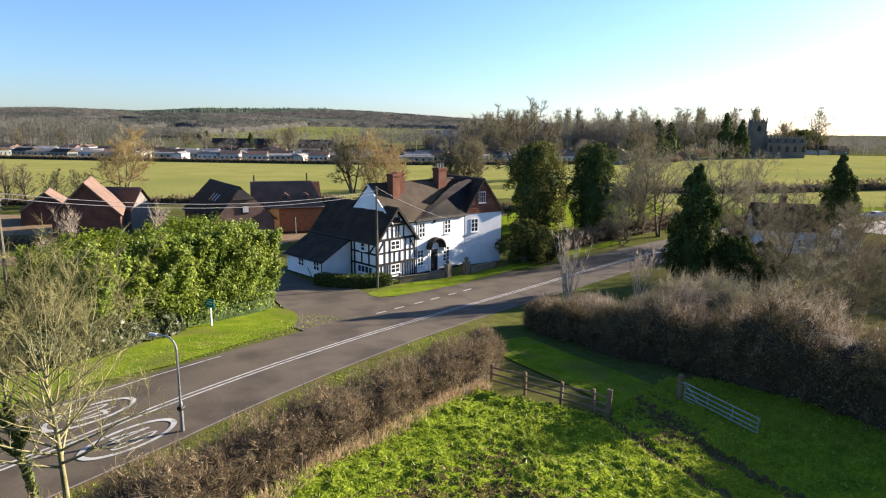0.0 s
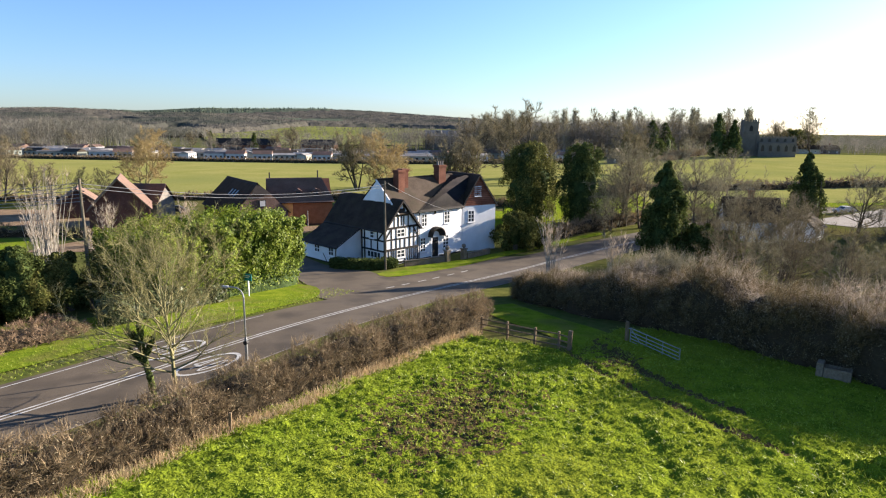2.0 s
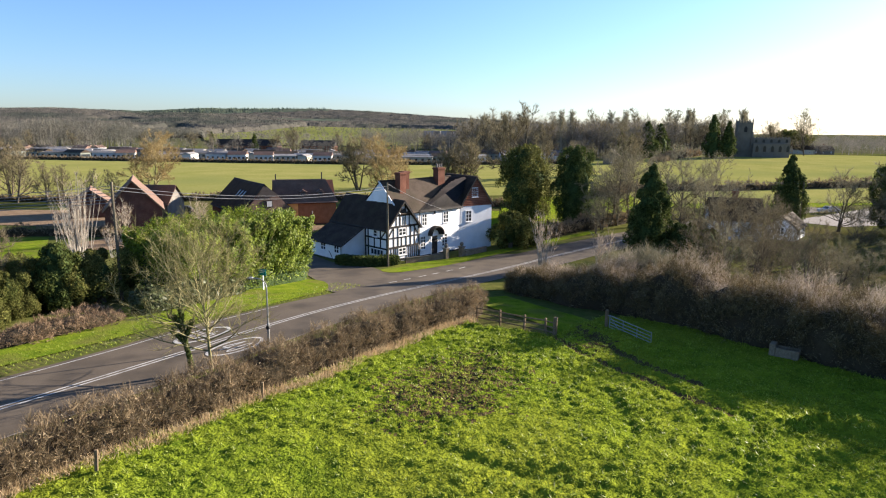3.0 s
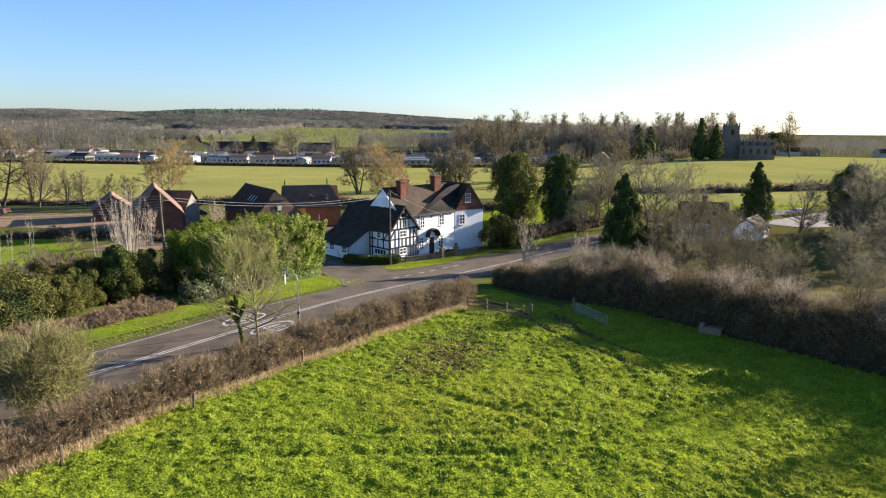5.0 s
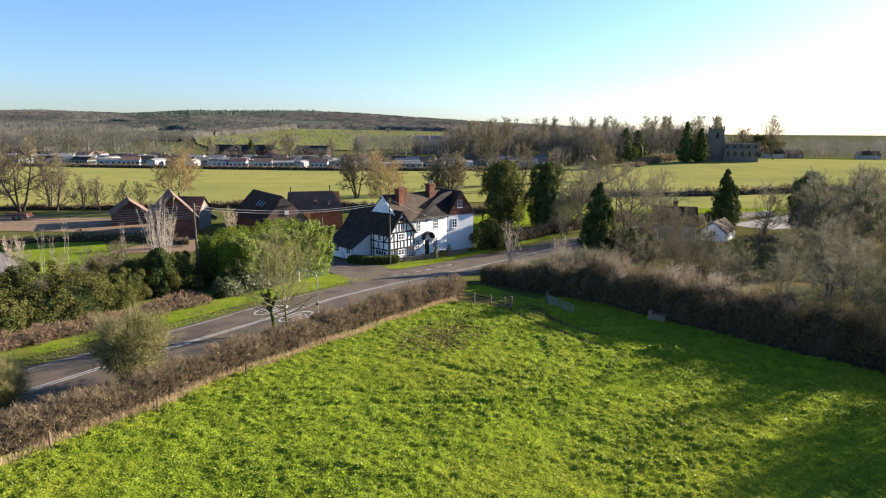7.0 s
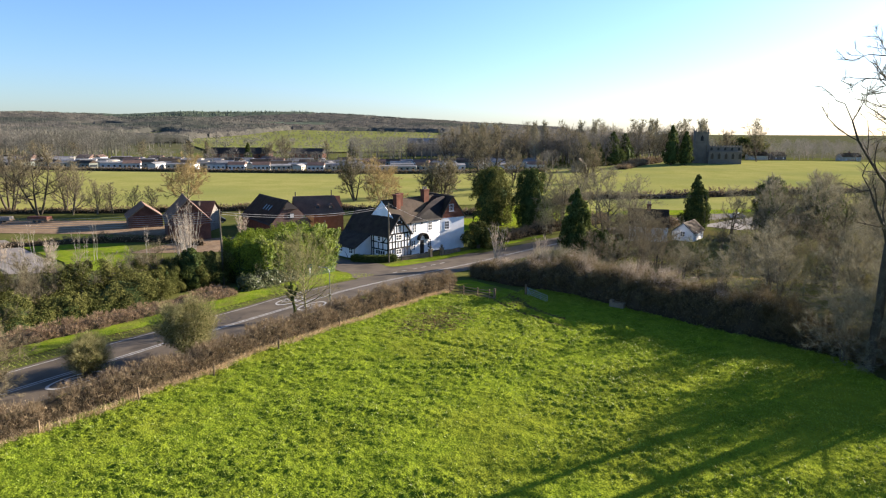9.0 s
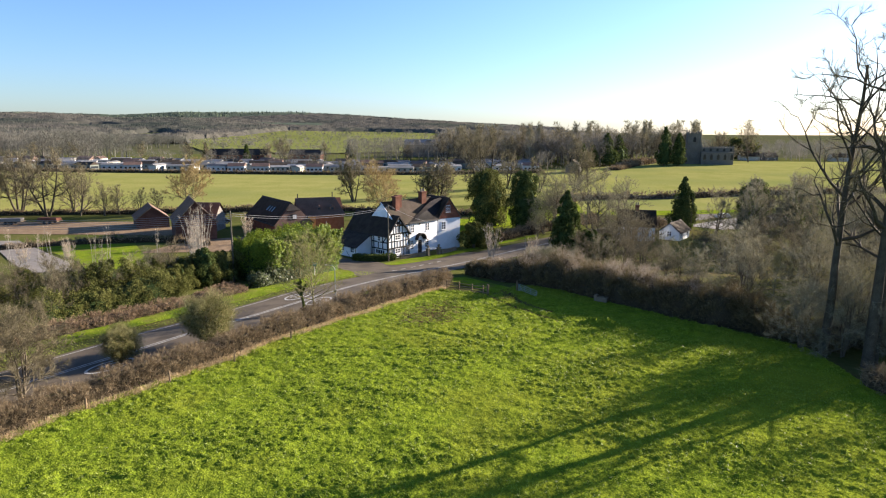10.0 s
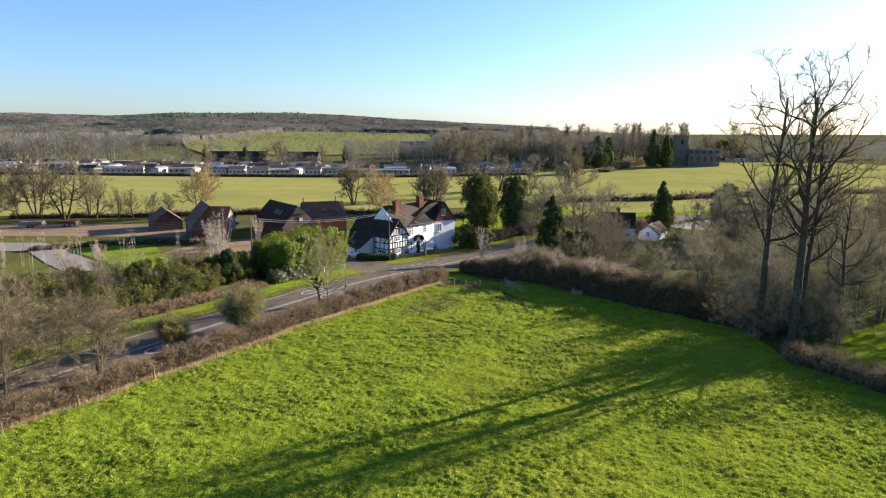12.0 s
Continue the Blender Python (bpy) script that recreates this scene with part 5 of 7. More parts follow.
cottage(46.0, 82.5, -15, 7.5, 6.0, 3.4, 6.5, "dark-roofed white gabled lodge among trees")
cottage(57.4, 84.5, 50, 7, 4.4, 2.0, 3.9, "low white gabled outbuilding with a brown roof", roof="tiles_brown", stack=False)
field_sheet("gravel", [(66, 104), (100, 128), (108, 118), (84, 100), (72, 97)], M["concrete"], 0.08, 4.0, "pale gravel parking area", "yard")
field_sheet("lawn", [(44, 128), (49, 152), (68, 156), (96, 148), (120, 152), (112, 137), (86, 127), (60, 122)], M["grass"], 0.09, 6.0, "bright green lawn beyond the road", "lawn")
field_sheet("lawn", [(10, 84), (18, 100), (34, 112), (40, 104), (24, 92), (15, 83)], M["grass"], 0.09, 4.0, "bright green lawn behind the house", "lawn")
field_sheet("lawn", [(10, 97), (15, 138), (30, 146), (44, 146), (48, 118), (34, 113), (18, 101)], M["grass"], 0.10, 4.0, "bright green grass beyond the roadside hedge", "lawn")
field_sheet("lawn", [(-19, 84), (-17, 118), (12, 116), (10, 92)], M["grass"], 0.09, 4.0, "bright green garden lawn behind the house", "lawn")
field_sheet("yard", [(-130, 95), (-126, 112), (-72, 112), (-55, 98), (-57, 90), (-75, 92)], M["soil"], 0.08, 5.0, "brown hardcore yard beside the barns", "yard")
field_sheet("track", [(-120, 72), (-118, 84), (-86, 84), (-64, 62), (-56, 50), (-62, 48), (-84, 74)], M["concrete"], 0.10, 4.0, "pale gravel track across the yard", "track")
field_sheet("lawn", [(-82, 80), (-60, 80), (-46, 56), (-54, 50), (-62, 62)], M["verge"], 0.09, 4.0, "mown grass beside the gravel track", "lawn")
field_sheet("yard", [(-55, 70), (-50, 84), (-33, 92), (-19, 95), (-24, 80), (-34, 72)], M["soil"], 0.07, 4.0, "brown yard between drive and barns", "yard")


def trailer(x, y, turn, L, bed, label):
    """A flat farm trailer with two axles and a low load."""
    t = thing("trailer", label, "trailer", "farm trailers", at=pose(x, y, gz1(x, y) + 0.08, 0, 0, turn))
    part("bed", bevelled(boxes(((-L / 2, -1.1, 0.62), (L / 2, 1.1, 0.8))), 0.02), M["wood_grey"], t)
    part("load", bevelled(boxes(((-L / 2 + 0.2, -1.0, 0.8), (L / 2 - 0.2, 1.0, 1.5))), 0.08), M[bed], t)
    part("drawbar", tube([(L / 2, 0, 0.7), (L / 2 + 1.4, 0, 0.5)], 0.06, 6), M["dark_metal"], t)
    for px in (-0.7, 0.7):
        for py in (-1.0, 1.0):
            part("wheel", tube([(px, py - 0.12, 0.36), (px, py + 0.12, 0.36)], 0.36, 12), M["dark_metal"], t)


trailer(-103, 108, 8, 6.0, "concrete", "low farm trailer with a pale sheeted load")
trailer(-94, 109, -5, 5.4, "brick", "low farm trailer with a rust-red load")
cottage(88, 297, 70, 10, 7.5, 4.0, 7.4, "small stone house at the far end of the meadow", wall="stone", roof="tiles_brown", stack=False)


# ---- paddock fence, gate, trough ----
def on_ground(x, y, turn=0.0, dz=0.0):
    return pose(x, y, gz1(x, y) + dz, 0, 0, turn)


def rail_fence(points, label):
    f = thing("fence", label, "fence")
    for k, (x, y) in enumerate(points):
        last = k == len(points) - 1
        h = 1.45 if last else 1.2
        w = 0.12 if last else 0.065
        part("post", bevelled(boxes(((-w, -w, -0.1), (w, w, h), on_ground(x, y, 35 + 7 * k) @ pose(0, 0, 0, 1.5 * (-1) ** k, 1.0, 0))), 0.015), M["wood_grey"], f)
    for (x0, y0), (x1, y1) in zip(points, points[1:]):
        for z in (0.35, 0.7, 1.05):
            a, b = Vector((x0, y0, gz1(x0, y0) + z)), Vector((x1, y1, gz1(x1, y1) + z + 0.02))
            d = b - a
            m = Matrix.Translation(a) @ d.to_track_quat("X", "Z").to_matrix().to_4x4()
            part("rail", bevelled(boxes(((-0.08, -0.10, -0.045), (d.length + 0.05, -0.065, 0.045), m)), 0.008), M["wood_grey"], f)


rail_fence([(2.6, 30.6), (4.2, 29.35), (5.75, 28.05), (7.1, 27.15), (7.6, 26.5)], "weathered wooden post-and-rail fence between hedge and gateway")


def field_gate(x, y, turn, length=4.1):
    g = thing("field_gate", "galvanised steel field gate standing open", "gate", at=on_ground(x, y, turn, 0.12))
    for z in (0.0, 0.18, 0.36, 0.56, 0.78, 1.02):
        part("bar", tube([(0, 0, z), (length, 0, z)], 0.026, 6), M["metal"], g)
    for u in (0, length):
        part("stile", tube([(u, 0, -0.03), (u, 0, 1.05)], 0.034, 6), M["metal"], g)
    for u in (length / 3, 2 * length / 3):
        part("upright", tube([(u, 0.03, 0), (u, 0.03, 1.02)], 0.02, 6), M["metal"], g)
    part("brace", tube([(0.05, -0.03, 1.0), (length / 3, -0.03, 0.02)], 0.02, 6), M["metal"], g)


field_gate(11.75, 28.2, -66.0)
gp = thing("gate_post", "round weathered wooden hanging post", "gate post", at=on_ground(11.6, 28.45))
part("post", tube([(0, 0, -0.1), (0, 0, 1.4), (0, 0, 1.5)], [0.13, 0.12, 0.09], 9), M["wood_grey"], gp)
part("hinge", tube([(0.02, -0.05, 1.1), (0.16, -0.2, 1.1)], 0.025, 6), M["metal"], gp)


def trough(x, y, turn):
    t = thing("water_trough", "pale concrete water trough with a service box", "trough", at=on_ground(x, y, turn, 0.05))
    bm = boxes(((-0.62, -0.35, 0), (0.62, -0.27, 0.8)), ((-0.62, 0.27, 0), (0.62, 0.35, 0.8)), ((-0.62, -0.27, 0), (-0.55, 0.27, 0.8)), ((0.55, -0.27, 0), (0.62, 0.27, 0.8)), ((-0.55, -0.27, 0), (0.55, 0.27, 0.12)))
    part("basin", bm, M["wall_buff"], t)
    part("water", boxes(((-0.55, -0.27, 0.55), (0.55, 0.27, 0.59))), M["glass"], t, "dark still water")
    part("service_box", bevelled(boxes(((-0.98, -0.35, 0), (-0.64, 0.35, 1.0))), 0.03), M["wall_buff"], t)


trough(20.9, 22.1, -38)

# wire fence stakes along the hedge foot
for k, (x, y) in enumerate(((-8.9, 15.3), (-13.2, 8.2), (-16.9, 2.6), (-20.6, -1.9), (-24.6, -6.8), (-28.4, -12.0), (-5.2, 20.9), (-31.5, -16.4))):
    s = thing("fence_stake", "leaning weathered wooden fence stake", "fence stake", "stakes along the hedge foot", at=on_ground(x, y, 20 * k) @ pose(0, 0, 0, 3 * (-1) ** k, 4 - k, 0))
    part("stake", bevelled(boxes(((-0.06, -0.06, -0.1), (0.06, 0.06, 1.15))), 0.015), M["wood_grey"], s)


# ---- street furniture ----
def street_lamp(x, y, turn):
    s = thing("street_lamp", "grey steel roadside lamp on a curved bracket", "street lamp", at=on_ground(x, y, turn))
    part("base_shaft", tube([(0, 0, -0.1), (0, 0, 1.3), (0, 0, 1.42)], [0.085, 0.085, 0.06], 10), M["metal"], s)
    pts = [(0, 0, 1.4), (0, 0, 3.75)] + [(-0.55 * (1 - math.cos(a)), 0, 3.75 + 0.55 * math.sin(a)) for a in (0.4, 0.8, 1.2, 1.5)] + [(-0.95, 0, 4.31)]
    part("column", tube(pts, [0.058, 0.05] + [0.04] * 5, 8), M["metal"], s)
    part("lantern", bevelled(boxes(((-1.35, -0.09, 4.24), (-0.9, 0.09, 4.37))), 0.05), M["white_panel"], s, "pale lantern head")
    part("bowl", bevelled(boxes(((-1.3, -0.075, 4.19), (-1.0, 0.075, 4.24))), 0.02), M["glass"], s)
    part("sign_box", tube([(0.0, -0.10, 1.1), (0.0, 0.14, 1.1)], 0.13, 10), M["dark_metal"], s, "small dark sign strapped to the column")


street_lamp(-11.2, 24.9, -15)


def for_sale_board(x, y):
    s = thing("sign_board", "small teal sign board on a white post", "sign", at=on_ground(x, y, -22))
    part("post", boxes(((-0.05, -0.05, -0.1), (0.05, 0.05, 2.0))), M["frame_white"], s)
    b = part("board", boxes(((-0.42, -0.09, 1.45), (0.42, -0.055, 2.05))), M["teal"], s, "plain teal board")
    part("lettering", boxes(((-0.3, -0.1, 1.85), (0.3, -0.092, 1.92)), ((-0.3, -0.1, 1.7), (0.2, -0.092, 1.75))), M["frame_white"], b)


M["teal"] = surface("teal_paint", (0.02, 0.16, 0.18), (0.03, 0.22, 0.24), 2, 0.5, 0)
M["blue"] = surface("blue_paint", (0.02, 0.07, 0.35), (0.03, 0.10, 0.45), 2, 0.5, 0)
for_sale_board(-16.9, 43.6)
bs = thing("road_sign", "upright blue and white sign in the hedge", "sign", at=on_ground(-41.2, 4.8, -30))
part("panel", boxes(((-0.45, -0.03, 0.2), (0.45, 0.03, 2.9))), M["blue"], bs)
for lo, hi in (((-0.36, -0.045, 2.3), (0.36, -0.032, 2.7)), ((-0.36, -0.045, 1.5), (0.2, -0.032, 1.65)), ((-0.36, -0.045, 1.1), (0.3, -0.032, 1.2))):
    part("white_bar", boxes((lo, hi)), M["frame_white"], bs)
part("post", tube([(-0.5, 0.05, -0.1), (-0.5, 0.05, 2.95)], 0.035, 6), M["metal"], bs)
part("post", tube([(0.5, 0.05, -0.1), (0.5, 0.05, 2.95)], 0.035, 6), M["metal"], bs)


def utility_pole(x, y, top, label):
    h = top - gz1(x, y)
    p = thing("utility_pole", label, "utility pole", "overhead line poles", at=on_ground(x, y))
    part("pole", tube([(0, 0, -0.2), (0.02, 0, h * 0.5), (0, 0, h)], [0.15, 0.13, 0.10], 9), M["pole_wood"], p)
    for k in range(4):
        part("insulator", tube([(0.08, 0.12, h - 0.35 - 0.3 * k), (0.18, 0.2, h - 0.35 - 0.3 * k)], 0.045, 6), M["dark_metal"], p)
    return (x, y, top)


P1 = utility_pole(-6.65, 61.4, 10.4, "tall weathered wooden pole before the house")
P2 = utility_pole(-27.2, 37.6, 12.3, "tall weathered wooden pole beside the laurel")
P3 = utility_pole(-95, 66, 8.6, "wooden pole in the yard")
P4 = utility_pole(64.0, 96.5, 8.5, "wooden pole beyond the lodge")
P5 = utility_pole(40.0, 101.0, 9.5, "wooden pole beside the far road")


def cable(a, b, sag, dz):
    pts = []
    for k in range(13):
        u = k / 12
        pts.append((a[0] + (b[0] - a[0]) * u + 0.15, a[1] + (b[1] - a[1]) * u + 0.15, a[2] + (b[2] - a[2]) * u - dz - sag * 4 * u * (1 - u)))
    c = thing("cable", "thin sagging overhead cable", "cable", "overhead cables")
    part("wire", tube(pts, 0.02, 4), M["wire"], c)


M["wire"] = surface("grey_wire", (0.22, 0.22, 0.22), (0.3, 0.3, 0.3), 2, 0.5, 0)
for k in range(6):
    cable(P2, P3, 1.2, 0.3 + 0.28 * k)
for k in range(2):
    cable(P2, P1, 1.0, 0.4 + 0.3 * k)
    cable(P5, P4, 0.7, 0.3 + 0.3 * k)
cable(P1, (0.9, 69.5, 6.1), 0.3, 0.2)


# ---- road markings ----
def along_road(s, side):
    """A point s metres along the road's line from the stretch by the lamp, side metres to its right, and the way of the road."""
    pts = resample(ROAD, 0.25)
    k = int(np.argmin(np.hypot(pts[:, 0] + 12.6, pts[:, 1] - 28.5))) + int(round(s / 0.25))
    t = pts[k + 1] - pts[k]
    t /= np.linalg.norm(t)
    return pts[k] + np.array([t[1], -t[0]]) * side, t


def roundel(s, side, label):
    """A long ring on the road with the figures 40 inside it, stretched along the way of travel."""
    p, t = along_road(s, side)
    top = thing("speed_roundel", label, "road marking", "painted speed roundels", at=Matrix.Translation((p[0], p[1], 0)) @ Matrix.Rotation(math.atan2(t[1], t[0]), 4, "Z"))
    flip = 1 if side > 0 else -1

    def place(u, w, lift=0.075):
        q = top.matrix_basis @ Vector((u, w, 0))
        return (u, w, gz1(q.x, q.y) + lift)

    def band(name, outline, inner):
        n = len(outline)
        v = np.array([place(*q) for q in outline + inner])
        f = np.array([(i, (i + 1) % n, n + (i + 1) % n, n + i) for i in range(n)])
        return link_mesh(name, v, f, M["paint"], top)
    ring = [(2.15 * math.cos(a), 1.05 * math.sin(a)) for a in np.linspace(0, 2 * math.pi, 41)[:-1]]
    band("ring", ring, [(u * 0.87, w * 0.84) for u, w in ring])
    o = [(1.05 * math.cos(a), -0.36 * flip + 0.24 * math.sin(a)) for a in np.linspace(0, 2 * math.pi, 21)[:-1]]
    band("figure", o, [((u) * 0.82, -0.36 * flip + (w + 0.36 * flip) * 0.55) for u, w in o])
    f4 = []
    for a, b, w in (((-1.05 * flip, 0.22 * flip), (1.05 * flip, 0.22 * flip), 0.05), ((-0.45 * flip, 0.62 * flip), (-0.45 * flip, 0.08 * flip), 0.11), ((-0.45 * flip, 0.62 * flip), (1.05 * flip, 0.22 * flip), 0.07)):
        a, b = Vector(a), Vector(b)
        nrm = (b - a).normalized()
        nrm = Vector((-nrm.y, nrm.x)) * w
        f4.append([place(*(a + nrm)), place(*(b + nrm)), place(*(b - nrm)), place(*(a - nrm))])
    v = np.array([q for quad in f4 for q in quad])
    link_mesh("figure", v, np.arange(12).reshape(-1, 4), M["paint"], top)


roundel(-4.0, 1.8, "white painted speed roundel with the figure 40")
roundel(-3.6, -1.95, "worn white painted speed roundel with the figure 40")
roundel(-30.0, 1.85, "white painted speed roundel with the figure 40")
for s in np.arange(21.0, 36.0, 2.6):
    p, t = along_road(s, -4.1)
    q = p + t * 1.3
    v = [(*(p + np.array([t[1], -t[0]]) * w), 0) for w in (0.1, -0.1)] + [(*(q + np.array([t[1], -t[0]]) * w), 0) for w in (-0.1, 0.1)]
    d = link_mesh("give_way_dash", np.array([(a, b, gz1(a, b) + 0.085) for a, b, _ in v]), np.array([[0, 1, 2, 3]]), M["paint"])
    tagged(d, "short white dash across the drive mouth", "road marking", "junction dashes")


# ---- static caravans beyond the meadow ----
def caravan(L, W, h, label, clad="white_panel", roof="grey_roof", rise=0.85):
    c = thing("static_caravan", label, "caravan", "holiday park caravans")
    part("body", bevelled(boxes(((-L / 2, -W / 2, 0.45), (L / 2, W / 2, h))), 0.06), M[clad], c)
    part("skirt", boxes(((-L / 2 + 0.1, -W / 2 + 0.1, 0), (L / 2 - 0.1, W / 2 - 0.1, 0.45))), M["grey_roof"], c)
    part("roof", prism([(-W / 2 - 0.25, h), (0, h + rise), (W / 2 + 0.25, h)], "x", -L / 2 - 0.25, L / 2 + 0.25), M[roof], c)
    for k in range(4):
        x = -L / 2 + L * (k + 0.5) / 4
        part("window", boxes(((x - 0.6, -W / 2 - 0.03, 1.3), (x + 0.6, -W / 2 + 0.02, 2.3))), M["glass"], c)
    part("end_window", boxes(((L / 2 - 0.02, -W / 2 + 0.5, 1.0), (L / 2 + 0.03, W / 2 - 0.5, 2.3))), M["glass"], c)
    return c


vans = [caravan(12.5, 4.6, 3.4, "long white static caravan with a grey roof"), caravan(9, 6.2, 3.4, "broad white park lodge with a dark pitched roof", rise=1.7, roof="tiles_barn"), caravan(13, 4.4, 3.1, "cream static caravan with a shallow roof", "cream_panel", rise=0.6),
        caravan(12, 6.4, 3.2, "sage green park lodge with a brown roof", "sage_panel", "tiles_brown", 1.6), caravan(10.5, 4.2, 3.0, "cream static caravan with a grey roof", "cream_panel")]
crng = np.random.default_rng(11)
spots = []
for row in range(5):
    x = -330 + row * 6
    while x < 75:
        base = np.interp(x, [-330, -240, -140, -30, 40, 75], [342, 330, 311, 296, 304, 310])
        spots.append((x, base + 6 + row * 17 + crng.uniform(-3, 3), crng.choice([0, 0, 90, 12, -15]) + crng.uniform(-6, 6)))
        x += crng.uniform(10, 18)
for k, (x, y, a) in enumerate(spots):
    v = vans[k if k < 5 else int(crng.integers(0, 5))]
    m = on_ground(x, y, a)
    if k < 5:
        v.matrix_basis = m
    else:
        copy_thing(v, m)


# ---- church on its rise ----
def church():
    c = thing("church", "grey sandstone church with a square battlemented tower", "church", at=on_ground(181.6, 367, -12, -0.3))
    part("tower", boxes(((-4, -4, 0), (4, 4, 20.6)), ((-4.25, -4.25, 19.8), (4.25, 4.25, 20.2)), ((-4.5, -4.5, 0), (-3.3, -3.3, 15)), ((3.3, -4.5, 0), (4.5, -3.3, 15))), M["stone"], c)
    for sx in (-1, 1):
        for sy in (-1, 1):
            part("pinnacle", tube([(sx * 3.7, sy * 3.7, 20.6), (sx * 3.7, sy * 3.7, 22.0), (sx * 3.7, sy * 3.7, 23.2)], [0.45, 0.4, 0.05], 4), M["stone"], c)
    for k in range(4):
        part("merlon", boxes(((-2.7 + k * 1.55, -4.1, 20.6), (-1.9 + k * 1.55, -3.7, 21.6))), M["stone"], c)
        part("merlon", boxes(((-4.1, -2.7 + k * 1.55, 20.6), (-3.7, -1.9 + k * 1.55, 21.6))), M["stone"], c)
    part("belfry_window", prism([(-0.9, 15), (0.9, 15), (0.9, 17.4), (0, 18.6), (-0.9, 17.4)], "y", -4.04, -3.9), M["dark_metal"], c)
    part("nave", boxes(((4, -4.5, 0), (25, 5.5, 11.6))), M["stone"], c)
    part("aisle", boxes(((4, -8, 0), (24, -4.5, 8.4))), M["stone"], c)
    for k in range(12):
        part("merlon", boxes(((4.3 + k * 1.75, -4.6, 11.6), (5.2 + k * 1.75, -4.2, 12.4))), M["stone"], c)
    for k in range(5):
        x = 6.2 + k * 4.2
        part("nave_window", prism([(x - 0.7, 9.0), (x + 0.7, 9.0), (x + 0.7, 10.3), (x, 11.0), (x - 0.7, 10.3)], "y", -4.55, -4.4), M["glass"], c)
        part("aisle_window", prism([(x - 0.8, 3.6), (x + 0.8, 3.6), (x + 0.8, 6.2), (x, 7.4), (x - 0.8, 6.2)], "y", -8.05, -7.9), M["glass"], c)
    part("east_window", prism([(-2.6, 4), (2.6, 4), (2.6, 8.4), (0, 11), (-2.6, 8.4)], "x", 24.95, 25.1), M["glass"], c)


church()
for x, y, a, L in ((118, 420, 10, 12), (252, 424, -8, 14), (272, 430, 12, 12), (330, 432, 5, 16)):
    cottage(x, y, a, L, 7, 3.4, 6.2, "distant village house with a tiled roof", wall="stone" if L == 12 else "cream_panel", roof="tiles_brown")


# ---- long dark sheds and a large country building beyond the caravans ----
def long_shed(x, y, a, L, D, e, r, label, wall="brick", roof="tiles_dark", cat="shed"):
    s = thing("long_building", label, cat, at=on_ground(x, y, a))
    part("wall", prism([(0, 0), (D, 0), (D, e), (D / 2, r - 0.1), (0, e)], "x", -L / 2, L / 2), M[wall], s)
    part("roof", prism([(-0.4, e - 0.1), (D / 2, r + 0.1), (D + 0.4, e - 0.1)], "x", -L / 2 - 0.3, L / 2 + 0.3), M[roof], s)
    n = int(L / 5)
    for k in range(n):
        x0 = -L / 2 + L * (k + 0.5) / n
        part("window", boxes(((x0 - 0.7, -0.06, e * 0.35), (x0 + 0.7, 0.01, e * 0.75))), M["glass"], s)
    return s


long_shed(-146, 455, 2, 46, 14, 4.0, 8.6, "long dark-roofed brick shed behind the caravans")
long_shed(-95, 462, -3, 26, 14, 4.0, 8.0, "long dark-roofed brick shed behind the caravans")
hall = long_shed(15, 520, -4, 62, 16, 11, 15.5, "large grey stone hall with rows of dormers", "stone", "grey_roof", "hall")
for k in range(5):
    part("roof_dormer", boxes(((-22 + k * 11, 0.5, 11.2), (-17 + k * 11, 6, 15.2))), M["grey_roof"], hall)


# ---- hedges ----
prng = np.random.default_rng(21)
HEDGE = [(-60, -60), (-46, -34), (-32.9, -15.7), (-29.4, -10.8), (-25.1, -4.4), (-21.7, -0.2), (-18.5, 4.0), (-15.6, 8.8), (-12.3, 13.1), (-9.9, 16.8), (-6.7, 21.1), (-4.3, 24.3), (-1.4, 28.0), (1.2, 31.0), (2.9, 33.8)]
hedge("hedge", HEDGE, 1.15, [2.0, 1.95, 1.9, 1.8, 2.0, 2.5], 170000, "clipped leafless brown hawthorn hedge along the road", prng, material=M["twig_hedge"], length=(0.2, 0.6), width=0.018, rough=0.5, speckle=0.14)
# heavy speckle here paints the glints of backlit twigs
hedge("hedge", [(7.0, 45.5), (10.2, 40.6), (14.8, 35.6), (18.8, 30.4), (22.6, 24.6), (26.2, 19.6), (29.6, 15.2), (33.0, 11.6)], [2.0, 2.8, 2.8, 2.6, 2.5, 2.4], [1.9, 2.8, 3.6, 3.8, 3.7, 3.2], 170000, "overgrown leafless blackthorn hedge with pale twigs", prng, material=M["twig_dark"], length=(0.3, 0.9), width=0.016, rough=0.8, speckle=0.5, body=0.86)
# upright shoots in birch-pale colour, painting the sunlit rim of the hedge
hedge("hedge_top_growth", [(7.5, 45.0), (10.6, 41.0), (15.2, 36.2), (19.2, 31.0), (23.0, 25.2), (26.8, 20.0), (31.0, 14.4)], [1.4, 2.0, 1.9, 1.8, 1.6], [2.1, 3.0, 3.8, 4.0, 3.6], 52000, "wispy shoots above the blackthorn hedge, coloured pale as if sunlit", prng, material=M["twig_pale"], length=(0.4, 1.1), width=0.011, rough=0.9, body=0.55, lean=0.15, category="hedge", bundle=2)
hedge("thicket", [(14.5, 43.5), (18.5, 39.5), (22.5, 35.5)], [1.8, 2.4, 1.8], [2.8, 3.6, 3.0], 24000, "tangled silvery blackthorn thicket behind the hedge", prng, material=M["twig_grey"], length=(0.5, 1.4), width=0.02, rough=0.9, category="thicket", body=0.85)
